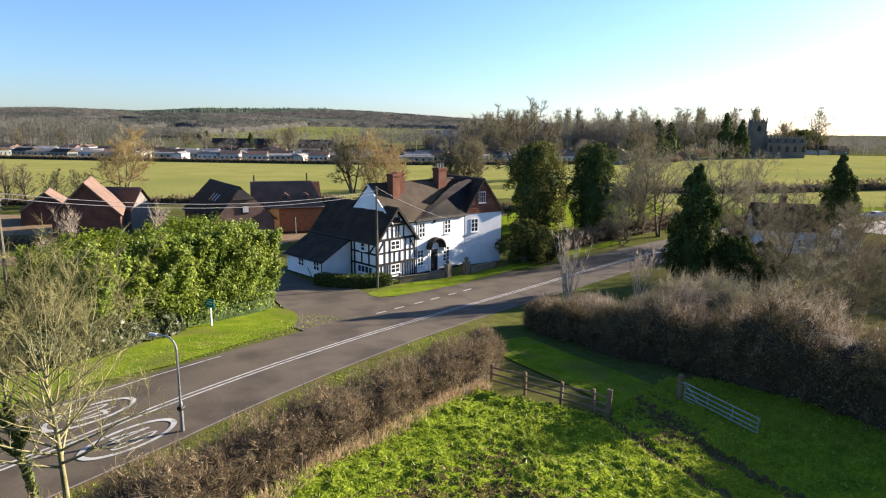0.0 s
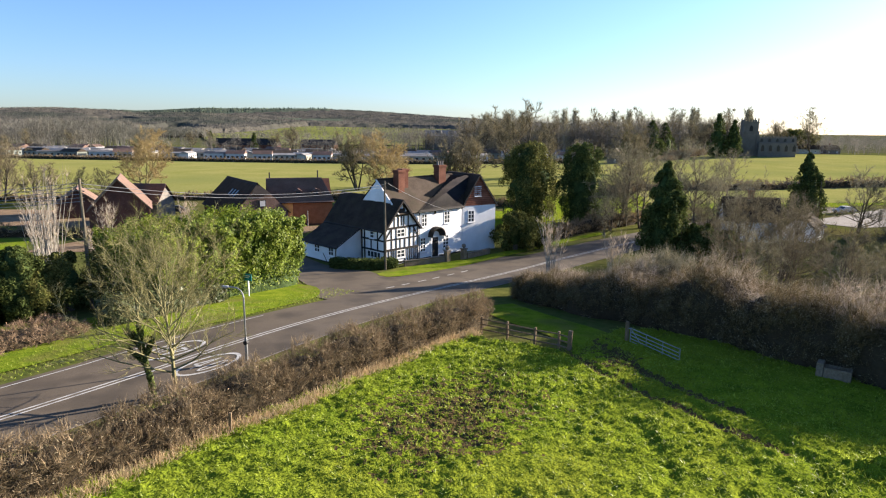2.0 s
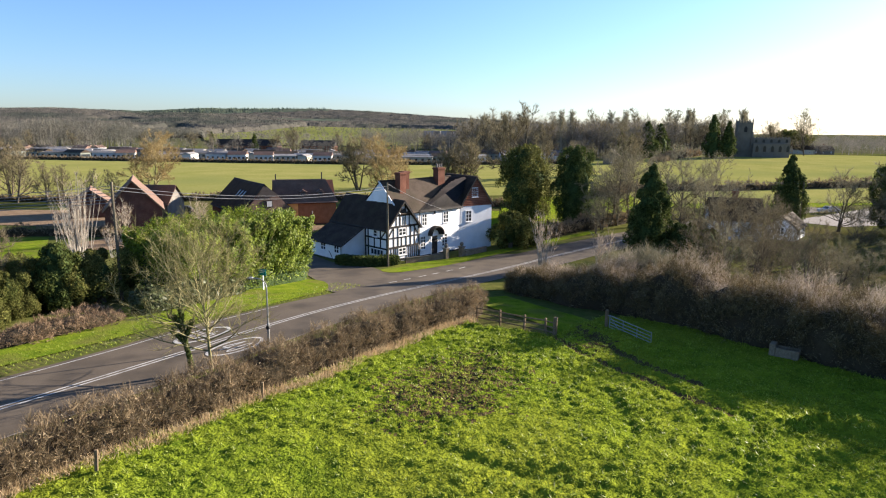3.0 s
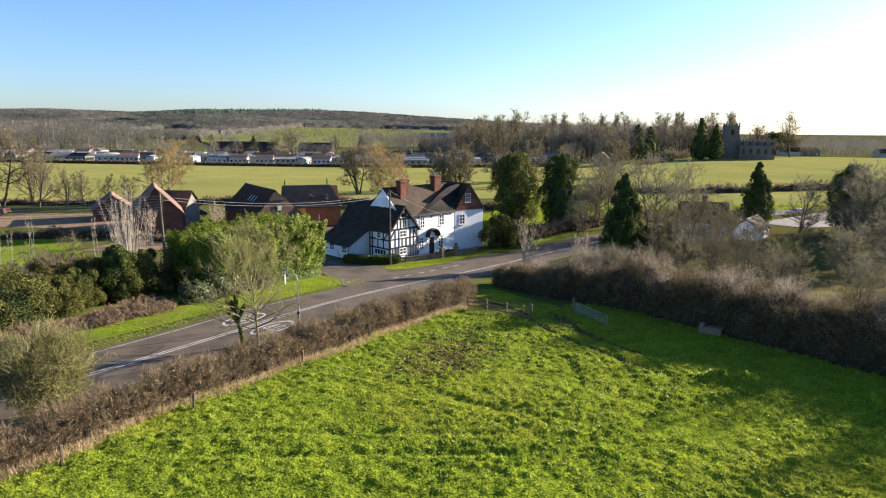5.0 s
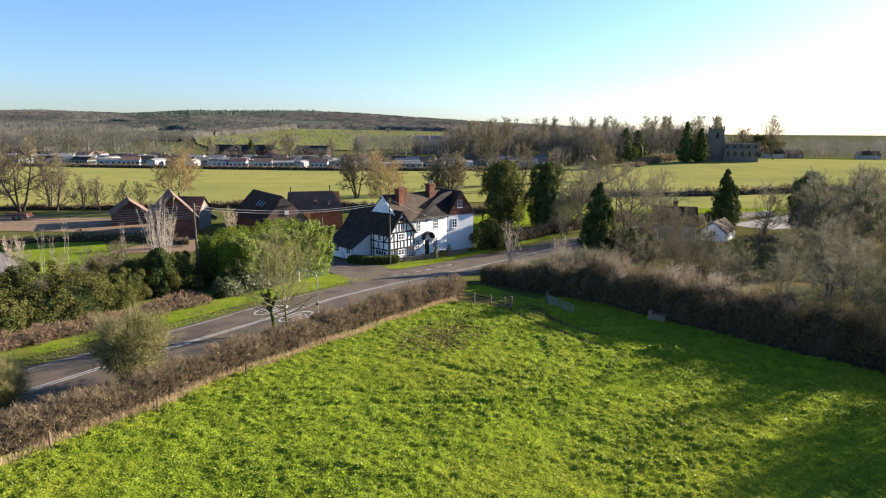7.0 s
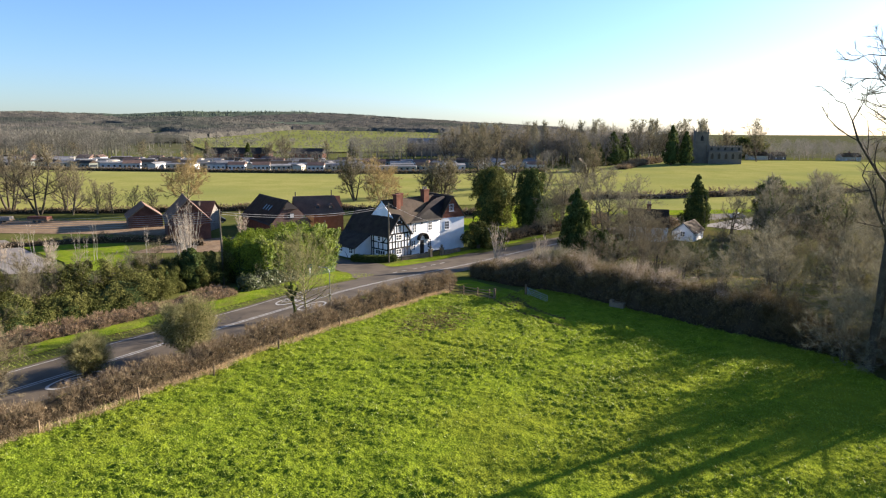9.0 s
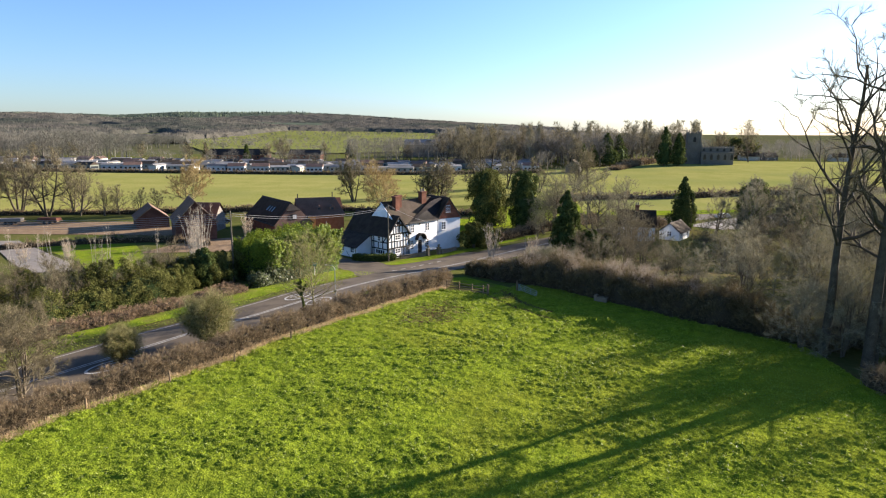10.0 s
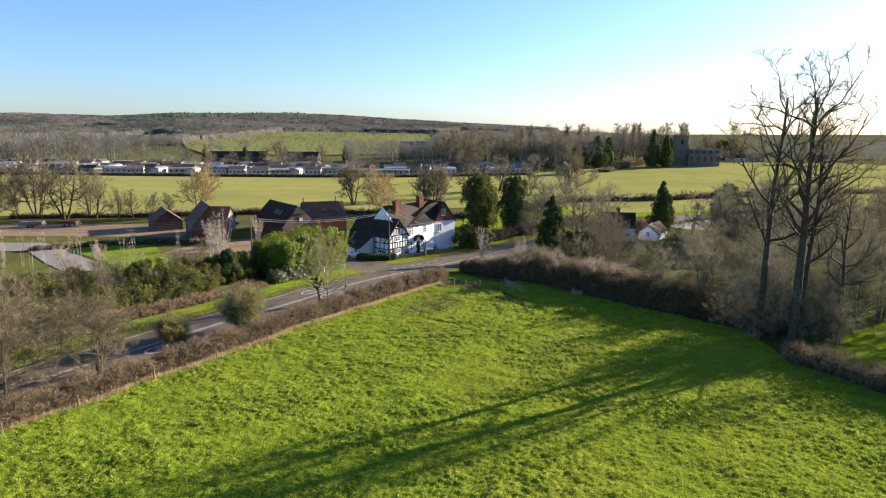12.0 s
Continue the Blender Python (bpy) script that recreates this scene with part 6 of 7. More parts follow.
hedge("thicket", [(31.8, 13.2), (34.2, 9.8), (36.4, 6.4), (37.6, 3.6)], [2.2, 2.0, 1.5, 1.0], [3.0, 2.3, 1.5, 0.9], 26000, "ragged dark brush trailing off the hedge towards the ash trees", prng, material=M["twig_dark"], length=(0.4, 1.2), width=0.018, rough=1.1, speckle=0.2, category="thicket", body=0.7)
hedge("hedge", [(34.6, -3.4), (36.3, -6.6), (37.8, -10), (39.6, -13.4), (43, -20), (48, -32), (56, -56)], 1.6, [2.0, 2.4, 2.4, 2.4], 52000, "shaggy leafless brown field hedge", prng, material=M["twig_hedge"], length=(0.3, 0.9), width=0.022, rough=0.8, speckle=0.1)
hedge("thicket", [(37.4, 8.2), (39.5, 6.6), (42, 5.6), (46, 5.0)], [1.5, 2.2, 2.2], [1.2, 1.9, 2.3, 2.2], 15000, "tangled brown brush round the ash trunks", prng, material=M["twig_grey"], length=(0.5, 1.4), width=0.024, rough=1.0, category="thicket")
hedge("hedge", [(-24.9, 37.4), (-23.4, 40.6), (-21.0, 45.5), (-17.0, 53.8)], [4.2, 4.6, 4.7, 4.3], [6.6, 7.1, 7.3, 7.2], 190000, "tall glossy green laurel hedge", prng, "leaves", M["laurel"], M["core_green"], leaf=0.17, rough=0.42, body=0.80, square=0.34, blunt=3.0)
stand(evergreen("tree", 8.2, 2.6, "dark ivy-smothered evergreen beside the laurel", prng, "round", 9000, 0.19), -29.6, 33.0, 0, 0.66)
hedge("hedge", [(-23.2, 31.6), (-20.8, 37.2), (-18.6, 42.2)], [1.0, 1.2, 0.9], [1.5, 1.8, 1.3], 9000, "low pale-leaved variegated shrubs at the laurel's foot", prng, "leaves", M["pale_leaf"], M["core_green"], leaf=0.28, rough=0.9, category="shrubs")
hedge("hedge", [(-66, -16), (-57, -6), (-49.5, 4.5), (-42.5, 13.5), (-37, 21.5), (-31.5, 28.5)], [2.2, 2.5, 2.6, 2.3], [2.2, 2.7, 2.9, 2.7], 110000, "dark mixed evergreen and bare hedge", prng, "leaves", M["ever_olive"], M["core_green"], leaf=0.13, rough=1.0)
hedge("brambles", [(-52, -9), (-43.4, 2.4), (-36.8, 11.2), (-31.2, 19.4), (-26.2, 27.4), (-24.0, 31.2)], 1.8, [0.8, 1.0, 0.7], 42000, "brown dead brambles below the evergreen hedge", prng, material=M["dry_bramble"], length=(0.25, 0.7), width=0.03, rough=0.8, category="brambles")
hedge("hedge", [(-330, 326), (-240, 314), (-140, 297), (-30, 282), (30, 289), (64, 296)], 1.2, 2.0, 26000, "long dark hedge along the far side of the meadow", prng, material=M["twig_hedge"], length=(0.5, 1.2), width=0.16, rough=0.3)
hedge("hedge", [(-120, 126), (-80, 128), (-58, 132), (-30, 138), (-18, 132), (4, 128), (16, 122)], 1.2, [1.2, 1.6, 1.5], 20000, "brown hedge on the near side of the meadow", prng, material=M["twig_hedge"], length=(0.4, 1.0), width=0.07, rough=0.6)
hedge("hedge", [(40, 146), (56, 166), (75, 165), (95, 169), (118, 177), (190, 191), (330, 214)], 1.8, [2.0, 2.4, 2.0, 1.6], 26000, "rough brown field hedge", prng, material=M["twig_hedge"], length=(0.6, 1.6), width=0.1, rough=0.9)
hedge("hedge", [(112, 312), (126, 336), (140, 356), (158, 376)], 4.0, [1.6, 3.4, 3.2], 16000, "brown scrub hedge climbing to the church", prng, material=M["twig_hedge"], length=(0.8, 2.0), width=0.14, rough=0.9)
hedge("hedge", [(-84, 74), (-72, 80), (-60, 83), (-52, 82), (-44, 78)], 1.0, [1.0, 1.5, 1.3], 9000, "low straggling brown hedge across the yard", prng, material=M["twig_hedge"], length=(0.3, 0.9), width=0.035, rough=0.9)
hedge("hedge", [(-16, 78.8), (-15, 96), (-10, 118)], 0.7, 1.8, 7000, "clipped garden hedge behind the house", prng, material=M["twig_hedge"], width=0.05)
hedge("hedge", [(12, 79), (20, 88.5), (32, 99), (46, 112)], 1.5, [1.6, 2.2, 2.2], 16000, "dark roadside hedge past the house", prng, material=M["twig_hedge"], length=(0.4, 1.0), width=0.05, rough=0.8)
hedge("hedge", [(29, 75), (36, 82), (46, 91), (60, 103)], 1.3, [1.3, 1.8, 2.0], 24000, "brown hedge on the bend of the road", prng, material=M["twig_hedge"], length=(0.5, 1.2), width=0.045, rough=0.8)

# dry grass at the hedge foot and bare earth below it
for side, n in ((1.45, 36000),):
    pts = resample(HEDGE[1:-1], 0.3)
    tan = np.gradient(pts, axis=0)
    tan /= np.linalg.norm(tan, axis=1)[:, None]
    k = prng.integers(0, len(pts), n)
    off = side + prng.normal(0, 0.2, n) + 0.22 * np.sin(k * 0.21) + 0.2 * np.sin(k * 0.067)
    xy = pts[k] + np.stack([tan[k, 1], -tan[k, 0]], 1) * off[:, None] + prng.normal(0, 0.1, (n, 2))
    P = np.column_stack([xy, gz(xy[:, 0], xy[:, 1]) + 0.10])
    g = blade_mesh("dry_grass", P, rand_dirs(prng, n, 1.3), prng.uniform(0.25, 0.7, n), prng.uniform(0.02, 0.045, n), M["dry"])
    tagged(g, "straw-coloured dead grass along the hedge foot", "grass", kind="stuff")


# ---- grass blades, clods, ruts ----
def scatter_grass():
    # blades spread out from the crown of each tuft
    i, j = np.meshgrid(np.arange(340), np.arange(322), indexing="ij")
    cx, cy = X0 + (i + TUFT_X) * CELL, Y0 + (j + TUFT_Y) * CELL
    ok = (cx > -36) & (cx < 38) & (cy > -30) & (cy < 32) & inside(cx, cy, PADDOCK)
    cx, cy, hh, rr = cx[ok], cy[ok], TUFT_H[ok], TUFT_R[ok]
    rank = rankness(cx, cy)
    many = (5 + 15 * hh * np.clip(rank, 0.3, 1.3)).astype(int)
    k = np.repeat(np.arange(len(cx)), many)
    n = len(k)
    a, r = prng.uniform(0, 6.283, n), rr[k] * np.sqrt(prng.uniform(0, 1, n))
    x, y = cx[k] + np.cos(a) * r, cy[k] + np.sin(a) * r
    P = np.column_stack([x, y, gz(x, y) + 0.03 + tussocks(x, y)])
    D = np.column_stack([np.cos(a) * 0.8 - 0.15, np.sin(a) * 0.8 - 0.08, np.full(n, 0.75)]) + 0.55 * rand_dirs(prng, n)
    D /= np.linalg.norm(D, axis=1)[:, None]
    g = blade_mesh("grass_tufts", P, D, prng.uniform(0.08, 0.2, n) * (0.7 + 0.6 * rank[k]), prng.uniform(0.025, 0.055, n), M["blade"])
    tagged(g, "tufts of green grass over the paddock", "grass", kind="stuff")
    m = 24000
    pts = resample(ROAD[1:9], 0.4)
    tan = np.gradient(pts, axis=0)
    tan /= np.linalg.norm(tan, axis=1)[:, None]
    k = prng.integers(0, len(pts), m)
    off = np.where(prng.random(m) < 0.6, prng.uniform(-8.6, -4.8, m), prng.uniform(4.1, 6.4, m))
    xy = pts[k] + np.stack([tan[k, 1], -tan[k, 0]], 1) * off[:, None]
    P = np.column_stack([xy, gz(xy[:, 0], xy[:, 1]) + 0.04])
    g = blade_mesh("grass_tufts", P, rand_dirs(prng, m, 1.4), prng.uniform(0.08, 0.25, m), prng.uniform(0.02, 0.05, m), M["blade"])
    tagged(g, "tufts of grass on the road verges", "grass", kind="stuff")


scatter_grass()


def clods(cx, cy, sx, sy, n, label, turn=0.0):
    c, s = math.cos(radians(turn)), math.sin(radians(turn))
    rad, ang = np.sqrt(prng.uniform(0, 1, n)) * 1.5, prng.uniform(0, 6.28, n)
    a, b = rad * np.cos(ang) * sx, rad * np.sin(ang) * sy
    x, y = cx + a * c - b * s, cy + a * s + b * c
    patch = np.array([noise.noise((p * 0.7, q * 0.7, 11.0)) for p, q in zip(x, y)])
    patch = patch + 0.5 * np.array([noise.noise((p * 2.2, q * 2.2, 4.0)) for p, q in zip(x, y)])
    ok = patch > prng.uniform(-0.2, 0.3, n) + 0.75 * (rad - 0.75)
    x, y = x[ok], y[ok]
    m = len(x)
    r = prng.uniform(0.03, 0.09, m)
    z = gz(x, y) + 0.04 + tussocks(x, y)
    base = np.stack([np.array([math.cos(q), math.sin(q), 0]) for q in (0, 1.57, 3.14, 4.71)])
    ang = prng.uniform(0, 6.28, m)
    ring = np.stack([np.stack([np.cos(ang + q) * r * prng.uniform(0.6, 1.4, m), np.sin(ang + q) * r * prng.uniform(0.6, 1.4, m), np.full(m, -0.02)], 1) for q in (0, 1.57, 3.14, 4.71)], 1)
    tip = np.stack([prng.normal(0, 0.03, m), prng.normal(0, 0.03, m), r * prng.uniform(0.25, 0.6, m)], 1)[:, None]
    v = (np.concatenate([ring, tip], 1) + np.column_stack([x, y, z])[:, None]).reshape(-1, 3)
    o = np.arange(m)[:, None] * 5
    f = np.concatenate([o + np.array([[0, 1, 4]]), o + np.array([[1, 2, 4]]), o + np.array([[2, 3, 4]]), o + np.array([[3, 0, 4]])])
    ob = link_mesh("mud_clods", v, f, M["mud"])
    tagged(ob, label, "mud", kind="stuff")


clods(0.6, 17.2, 2.4, 4.0, 26000, "brown poached mud among the grass", -28)
clods(9.8, 25.6, 1.6, 1.0, 5000, "brown poached mud by the gateway", -50)
lay("track", [(4.0, 40), (6.8, 34), (9.2, 30.5), (10.5, 26.5)], -2.0, 2.0, M["verge"], 0.07, 0.8, 4, label="grassy gateway between the hedges", category="track")


# ---- trees by the road and paddock ----
trng = np.random.default_rng(33)
t = bare_tree("tree", 10.2, "mossy many-branched leafless roadside tree", trng, 0.47, 32, 0.24, (16, 70), 0.17, 10000, 0.7, 0.010, "bark_green", "twig_moss", 0.09, 1, 3, sub=5, sway=0.015, curl=0.05, thick=0.006)
stand(t, -12.9, 19.4, 40)
t = bare_tree("tree", 6.8, "slim leafless tree wrapped in ivy", trng, 0.13, 12, 0.3, (50, 80), 0.09, 1200, 0.5, 0.012, "bark_green", "twig_moss", 0.10, ivy=3.4, sub=3)
stand(t, -14.0, 19.4, 10)


def shrub(height, radius, count, label, material, rng_, width=0.016, length=(0.4, 1.1), stems=14, category="shrub"):
    """A bare shrub: many stems from the ground, and a rounded haze of twigs."""
    top = thing("shrub", label, category)
    segs = []
    for k in range(stems):
        a = rng_.uniform(0, 6.28)
        lean = rng_.uniform(0.1, 0.75)
        p = Vector((0.15 * math.cos(a), 0.15 * math.sin(a), 0))
        d = Vector((math.cos(a) * lean, math.sin(a) * lean, 1)).normalized()
        r = 0.035 * height / 4
        for j in range(4):
            d = (d + Vector(rng_.normal(0, 0.15, 3))).normalized()
            q = p + d * height * 0.21
            segs.append((tuple(p), tuple(q), r, r * 0.75, 0))
            p, r = q, r * 0.75
    limb_mesh("stem", segs, M["bark"], top, 4)
    d = rand_dirs(rng_, count, 0.15)
    rr = rng_.uniform(0.35, 1.0, count) ** 0.6
    lump = np.array([noise.noise(q) + 0.6 * noise.noise(q * 2.6) for q in d * 2.2 + height])
    P = d * np.array([radius, radius, height * 0.46]) * (rr * (1 + 0.55 * lump))[:, None] + np.array([0, 0, height * 0.52])
    P[:, 2] = np.maximum(P[:, 2], 0.1)
    D = d * 0.6 + rand_dirs(rng_, count, 0.7)
    D /= np.linalg.norm(D, axis=1)[:, None]
    blade_mesh("crown", P, D, rng_.uniform(*length, count), rng_.uniform(0.6, 1.4, count) * width, M[material], top)
    k = rng_.choice(count, count // 2, replace=False)
    leaf_mesh("foliage", P[k] * np.array([0.85, 0.85, 0.9]), rand_dirs(rng_, len(k)), rng_.uniform(0.06, 0.14, len(k)), M["ever_olive"], top, "small olive leaves among the twigs")
    return top


s1 = stand(shrub(5.0, 2.3, 20000, "rounded olive-twigged leafless shrub in the hedge", "twig_moss", trng, 0.018, (0.3, 0.8)), -20.6, 7.3)
also(s1, -26.6, 3.0, 80, 0.68)
haw = bare_tree("tree", 7.6, "spreading mossy leafless hawthorn in the hedge", trng, 0.50, 30, 0.10, (18, 66), 0.13, 22000, 0.65, 0.011, "bark", "twig_scrub", 0.16, 4, 3, sub=5, thick=0.010)
stand(haw, -30.4, -4.6, 0, 1.12)
also(haw, -35.0, -11.0, 120, 1.4)
also(haw, -40.5, -20.0, 200, 1.3)
also(haw, -38.8, -6.0, 80, 1.25)
also(haw, -45.0, -4.0, 20, 0.9)
also(haw, -37.5, 2.0, 260, 0.75)
also(haw, -43.5, -13.0, 300, 1.2)

# tall sparse ash trees beside the paddock
arng = np.random.default_rng(29)
ash = bare_tree("tree", 31.7, "tall gnarled leafless ash with a sinuous dark trunk", arng, 0.18, 17, 0.42, (36, 68), 0.55, 15000, 0.75, 0.013, "bark_dark", wander=0.26, sub=5, sway=0.022, curl=0.07, thick=0.017)
stand(ash, 37.5, 0.3, 25)
ash2 = bare_tree("tree", 31.5, "tall forked leafless ash beside its neighbour", arng, 0.19, 16, 0.38, (36, 68), 0.42, 13000, 0.7, 0.013, "bark_dark", wander=0.26, sub=5, sway=0.028, curl=0.07, thick=0.016)
stand(ash2, 35.3, 3.0, 140)
also(ash2, 38.6, 1.0, 250, 0.85)
also(ash2, 42.5, 0.4, 60, 0.62)
# airy brush round their feet
brush = bare_tree("tree", 12.0, "airy tangled leafless thorn tree round the ash trunks", arng, 0.42, 28, 0.08, (22, 70), 0.17, 16000, 0.9, 0.014, "bark", "twig_grey", wander=0.24, trunks=3, sub=5, thick=0.010)
stand(brush, 34.2, 4.6, 0, 0.62)
for x, y, a, q in ((37.0, 2.8, 120, 0.8), (40.6, 0.2, 210, 0.6), (44.5, 3.2, 300, 0.85), (40.0, 6.0, 60, 0.95), (36.6, 19.0, 20, 0.8), (42.2, 15.6, 140, 0.95), (33.4, 24.4, 190, 0.6)):
    also(brush, x, y, a, q)

scrub = [bare_tree("tree", 9.5, "bushy leafless brown scrub tree", trng, 0.34, 24, 0.10, (15, 75), 0.14, 8500, 0.7, 0.013, twig="twig_scrub", trunks=3, sub=4, thick=0.011),
         bare_tree("tree", 8.5, "spreading leafless grey tree", trng, 0.40, 20, 0.14, (15, 70), 0.18, 8000, 0.7, 0.013, twig="twig_grey", trunks=2, sub=4, thick=0.011),
         bare_tree("tree", 7.0, "low leafless orchard tree with mossy limbs", trng, 0.46, 16, 0.16, (12, 60), 0.18, 7500, 0.6, 0.013, "bark_green", "twig_moss", sub=5, thick=0.011),
         bare_tree("tree", 13.0, "wide airy leafless tree with silvery twigs by the road", trng, 0.40, 20, 0.16, (18, 74), 0.2, 7000, 0.8, 0.011, twig="twig_grey", trunks=2, sub=4, thick=0.012)]
places = [(33, 50.6, 0, 1.05), (35.5, 66.0, 1, 0.85), (43, 53, 2, 0.8), (41.5, 77, 3, 0.8),
          (45, 13, 2, 1.0), (47, 21, 1, 0.75), (50, 15, 2, 1.0), (53, 8, 0, 1.4), (49, 6, 1, 1.3), (57, 2, 0, 1.4), (54, 20, 1, 0.9), (60, 14, 0, 1.3), (44, 26, 2, 0.9), (50, 29, 0, 1.0), (57, 28, 0, 1.1),
          (23.5, 41.5, 0, 0.75), (26, 42.5, 1, 0.75), (43, 32, 1, 1.2), (47, 37, 0, 1.1), (43, 14.5, 2, 0.9), (46.5, 11, 2, 1.0), (62, 6, 1, 1.4), (69, 12, 0, 1.4), (68, 22, 1, 1.3), (76, 6, 0, 1.4), (76, 20, 1, 1.4), (52, 36, 0, 0.9), (72, 34, 0, 1.2), (73, 82, 0, 1.2), (76, 90, 1, 1.5), (86, 84, 0, 1.4), (94, 100, 1, 1.5), (74, 74, 0, 1.2), (82, 70, 1, 1.5), (90, 60, 0, 1.4), (84, 40, 1, 1.4),
          (38, 47, 1, 0.68), (38, 57, 0, 1.05), (43, 61, 1, 0.6), (47, 57, 2, 0.75), (50, 50, 2, 0.95), (53, 57, 2, 0.9), (37.5, 60.5, 0, 0.9), (55, 44, 2, 0.95), (60, 50, 2, 0.95), (58, 36, 2, 1.0), (66, 43, 0, 1.0), (49, 38, 0, 0.8), (65, 28, 1, 1.1), (34.5, 62, 0, 1.05), (47, 45.5, 1, 0.95), (52, 62, 0, 0.9), (57, 56, 1, 1.0), (33.0, 70.5, 0, 0.8), (62, 58, 0, 1.1), (70, 52, 1, 1.1), (74, 44, 0, 1.2), (64, 36, 0, 1.1), (36, 41, 1, 0.7), (31, 46, 0, 0.75),
          (47.0, 8.5, 3, 0.9), (31.5, 38, 0, 0.8), (38, 40, 1, 0.66), (62, 196, 0, 0.6), (70, 214, 1, 0.7), (84, 240, 0, 0.7), (93, 262, 1, 0.8), (58, 182, 1, 0.7), (71, 78, 0, 1.3), (68, 92, 1, 1.5), (88, 96, 0, 1.5), (96, 84, 1, 1.5), (104, 96, 0, 1.5),
          (33.5, 95, 3, 1.3), (41, 86, 3, 0.8)]
for k, (x, y, j, s) in enumerate(places):
    if k < 4:
        stand(scrub[j], x, y, 67 * k, s)
    else:
        also(scrub[j], x, y, 67 * k % 360, s, tall=1 + 0.12 * math.sin(k * 1.7))

# slender stems standing up from the blackthorn by the road
def saplings(height, label, stems=26, wide=0.34, n=900):
    """A cluster of slim pale stems with a few upright twigs."""
    top = thing("sapling_cluster", label, "saplings")
    segs, ends = [], []
    for k in range(stems):
        a = trng.uniform(0, 6.28)
        p = Vector((0.5 * trng.uniform(0, 1) * math.cos(a), 0.5 * trng.uniform(0, 1) * math.sin(a), 0))
        lean = trng.uniform(0.02, wide)
        d = Vector((math.cos(a) * lean, math.sin(a) * lean, 1)).normalized()
        h, r = height * trng.uniform(0.6, 1.0), 0.018 + 0.0025 * height
        for j in range(5):
            d = (d + Vector(trng.normal(0, 0.05, 3)) + Vector((0, 0, 0.02))).normalized()
            q = p + d * h * 0.2
            segs.append((tuple(p), tuple(q), r, r * 0.78, 0))
            if j > 1:
                ends.append((tuple(q), tuple(d)))
            p, r = q, r * 0.78
    tagged(limb_mesh("stem", segs, M["pale_bark"], top, 5), kind="stuff")
    k = trng.integers(0, len(ends), n)
    D = np.array([e[1] for e in ends])[k] + 0.5 * rand_dirs(trng, n, 0.3)
    D /= np.linalg.norm(D, axis=1)[:, None]
    blade_mesh("crown", np.array([e[0] for e in ends])[k], D, trng.uniform(0.4, 1.2, n), trng.uniform(0.014, 0.026, n), M["twig_pale"], top)
    return top


stand(saplings(7.0, "upright cluster of pale leafless saplings by the road"), 11.2, 53.6)
stand(saplings(5.0, "smaller cluster of pale leafless saplings in the hedge"), 18.2, 56.0)

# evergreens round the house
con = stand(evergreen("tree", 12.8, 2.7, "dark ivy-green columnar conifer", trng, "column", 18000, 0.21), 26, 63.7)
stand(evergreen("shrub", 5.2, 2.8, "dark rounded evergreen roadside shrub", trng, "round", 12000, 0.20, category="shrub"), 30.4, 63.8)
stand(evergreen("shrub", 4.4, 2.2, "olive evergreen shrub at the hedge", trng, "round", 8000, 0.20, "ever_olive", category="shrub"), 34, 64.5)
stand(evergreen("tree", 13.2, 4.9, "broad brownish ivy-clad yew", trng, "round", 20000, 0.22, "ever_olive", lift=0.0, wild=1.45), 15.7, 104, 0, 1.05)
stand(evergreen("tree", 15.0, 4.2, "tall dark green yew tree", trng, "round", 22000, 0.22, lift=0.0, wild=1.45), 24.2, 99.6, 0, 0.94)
stand(evergreen("shrub", 4.9, 3.0, "dense glossy evergreen shrub beside the gable", trng, "round", 16000, 0.17, "ever_olive", category="shrub", wild=1.6), 9.9, 74.8, 0, 1.02)
stand(evergreen("shrub", 3.6, 2.6, "grey-green evergreen shrub beside the gable", trng, "round", 10000, 0.17, "ever_olive", category="shrub"), 13.2, 77.5)
fir = stand(evergreen("tree", 11.2, 3.3, "dark green pointed fir tree", trng, "cone", 11000, 0.22), 62.6, 98.0, 0, 1.15)
big = stand(bare_tree("tree", 15.5, "large grey-brown ivy-laden tree", trng, 0.32, 22, 0.14, (15, 74), 0.4, 9000, 0.9, 0.03, twig="twig_grey", trunks=2, sub=5, ivy=12, thick=0.02), 63, 66)
silver = stand(bare_tree("tree", 15.5, "wide silvery leafless roadside tree", trng, 0.34, 26, 0.18, (16, 72), 0.28, 12000, 0.9, 0.018, twig="twig_grey", trunks=2, sub=5, thick=0.014), 37.6, 84.6)
also(silver, 31.5, 97.5, 130, 0.95)
also(silver, 44.5, 91.5, 250, 0.9)
for x, y, a, q in ((27.6, 92.0, 40, 0.62), (29.8, 96.0, 170, 0.7), (25.4, 88.0, 300, 0.4)):
    also(silver, x, y, a, q)
for x, y, a, q in ((57.5, 30.5, 200, 0.9), (64, 33, 20, 0.95)):
    also(silver, x, y, a, q)
also(big, 70, 60, 80, 0.95)
also(big, 74, 72, 150, 1.05)
also(big, 80, 52, 250, 0.9)
for x, y, a, q in ((74, 86, 40, 0.95), (79, 79, 110, 1.0), (82, 87, 200, 1.0), (90, 78, 300, 1.05), (98, 88, 10, 1.0), (110, 84, 170, 1.05)):
    also(big, x, y, a, q)
stand(evergreen("tree", 13.0, 3.6, "dark ivy-black evergreen among leafless trees", trng, "round", 12000, 0.24, lift=0.1, wild=1.5), 74.5, 88.5)

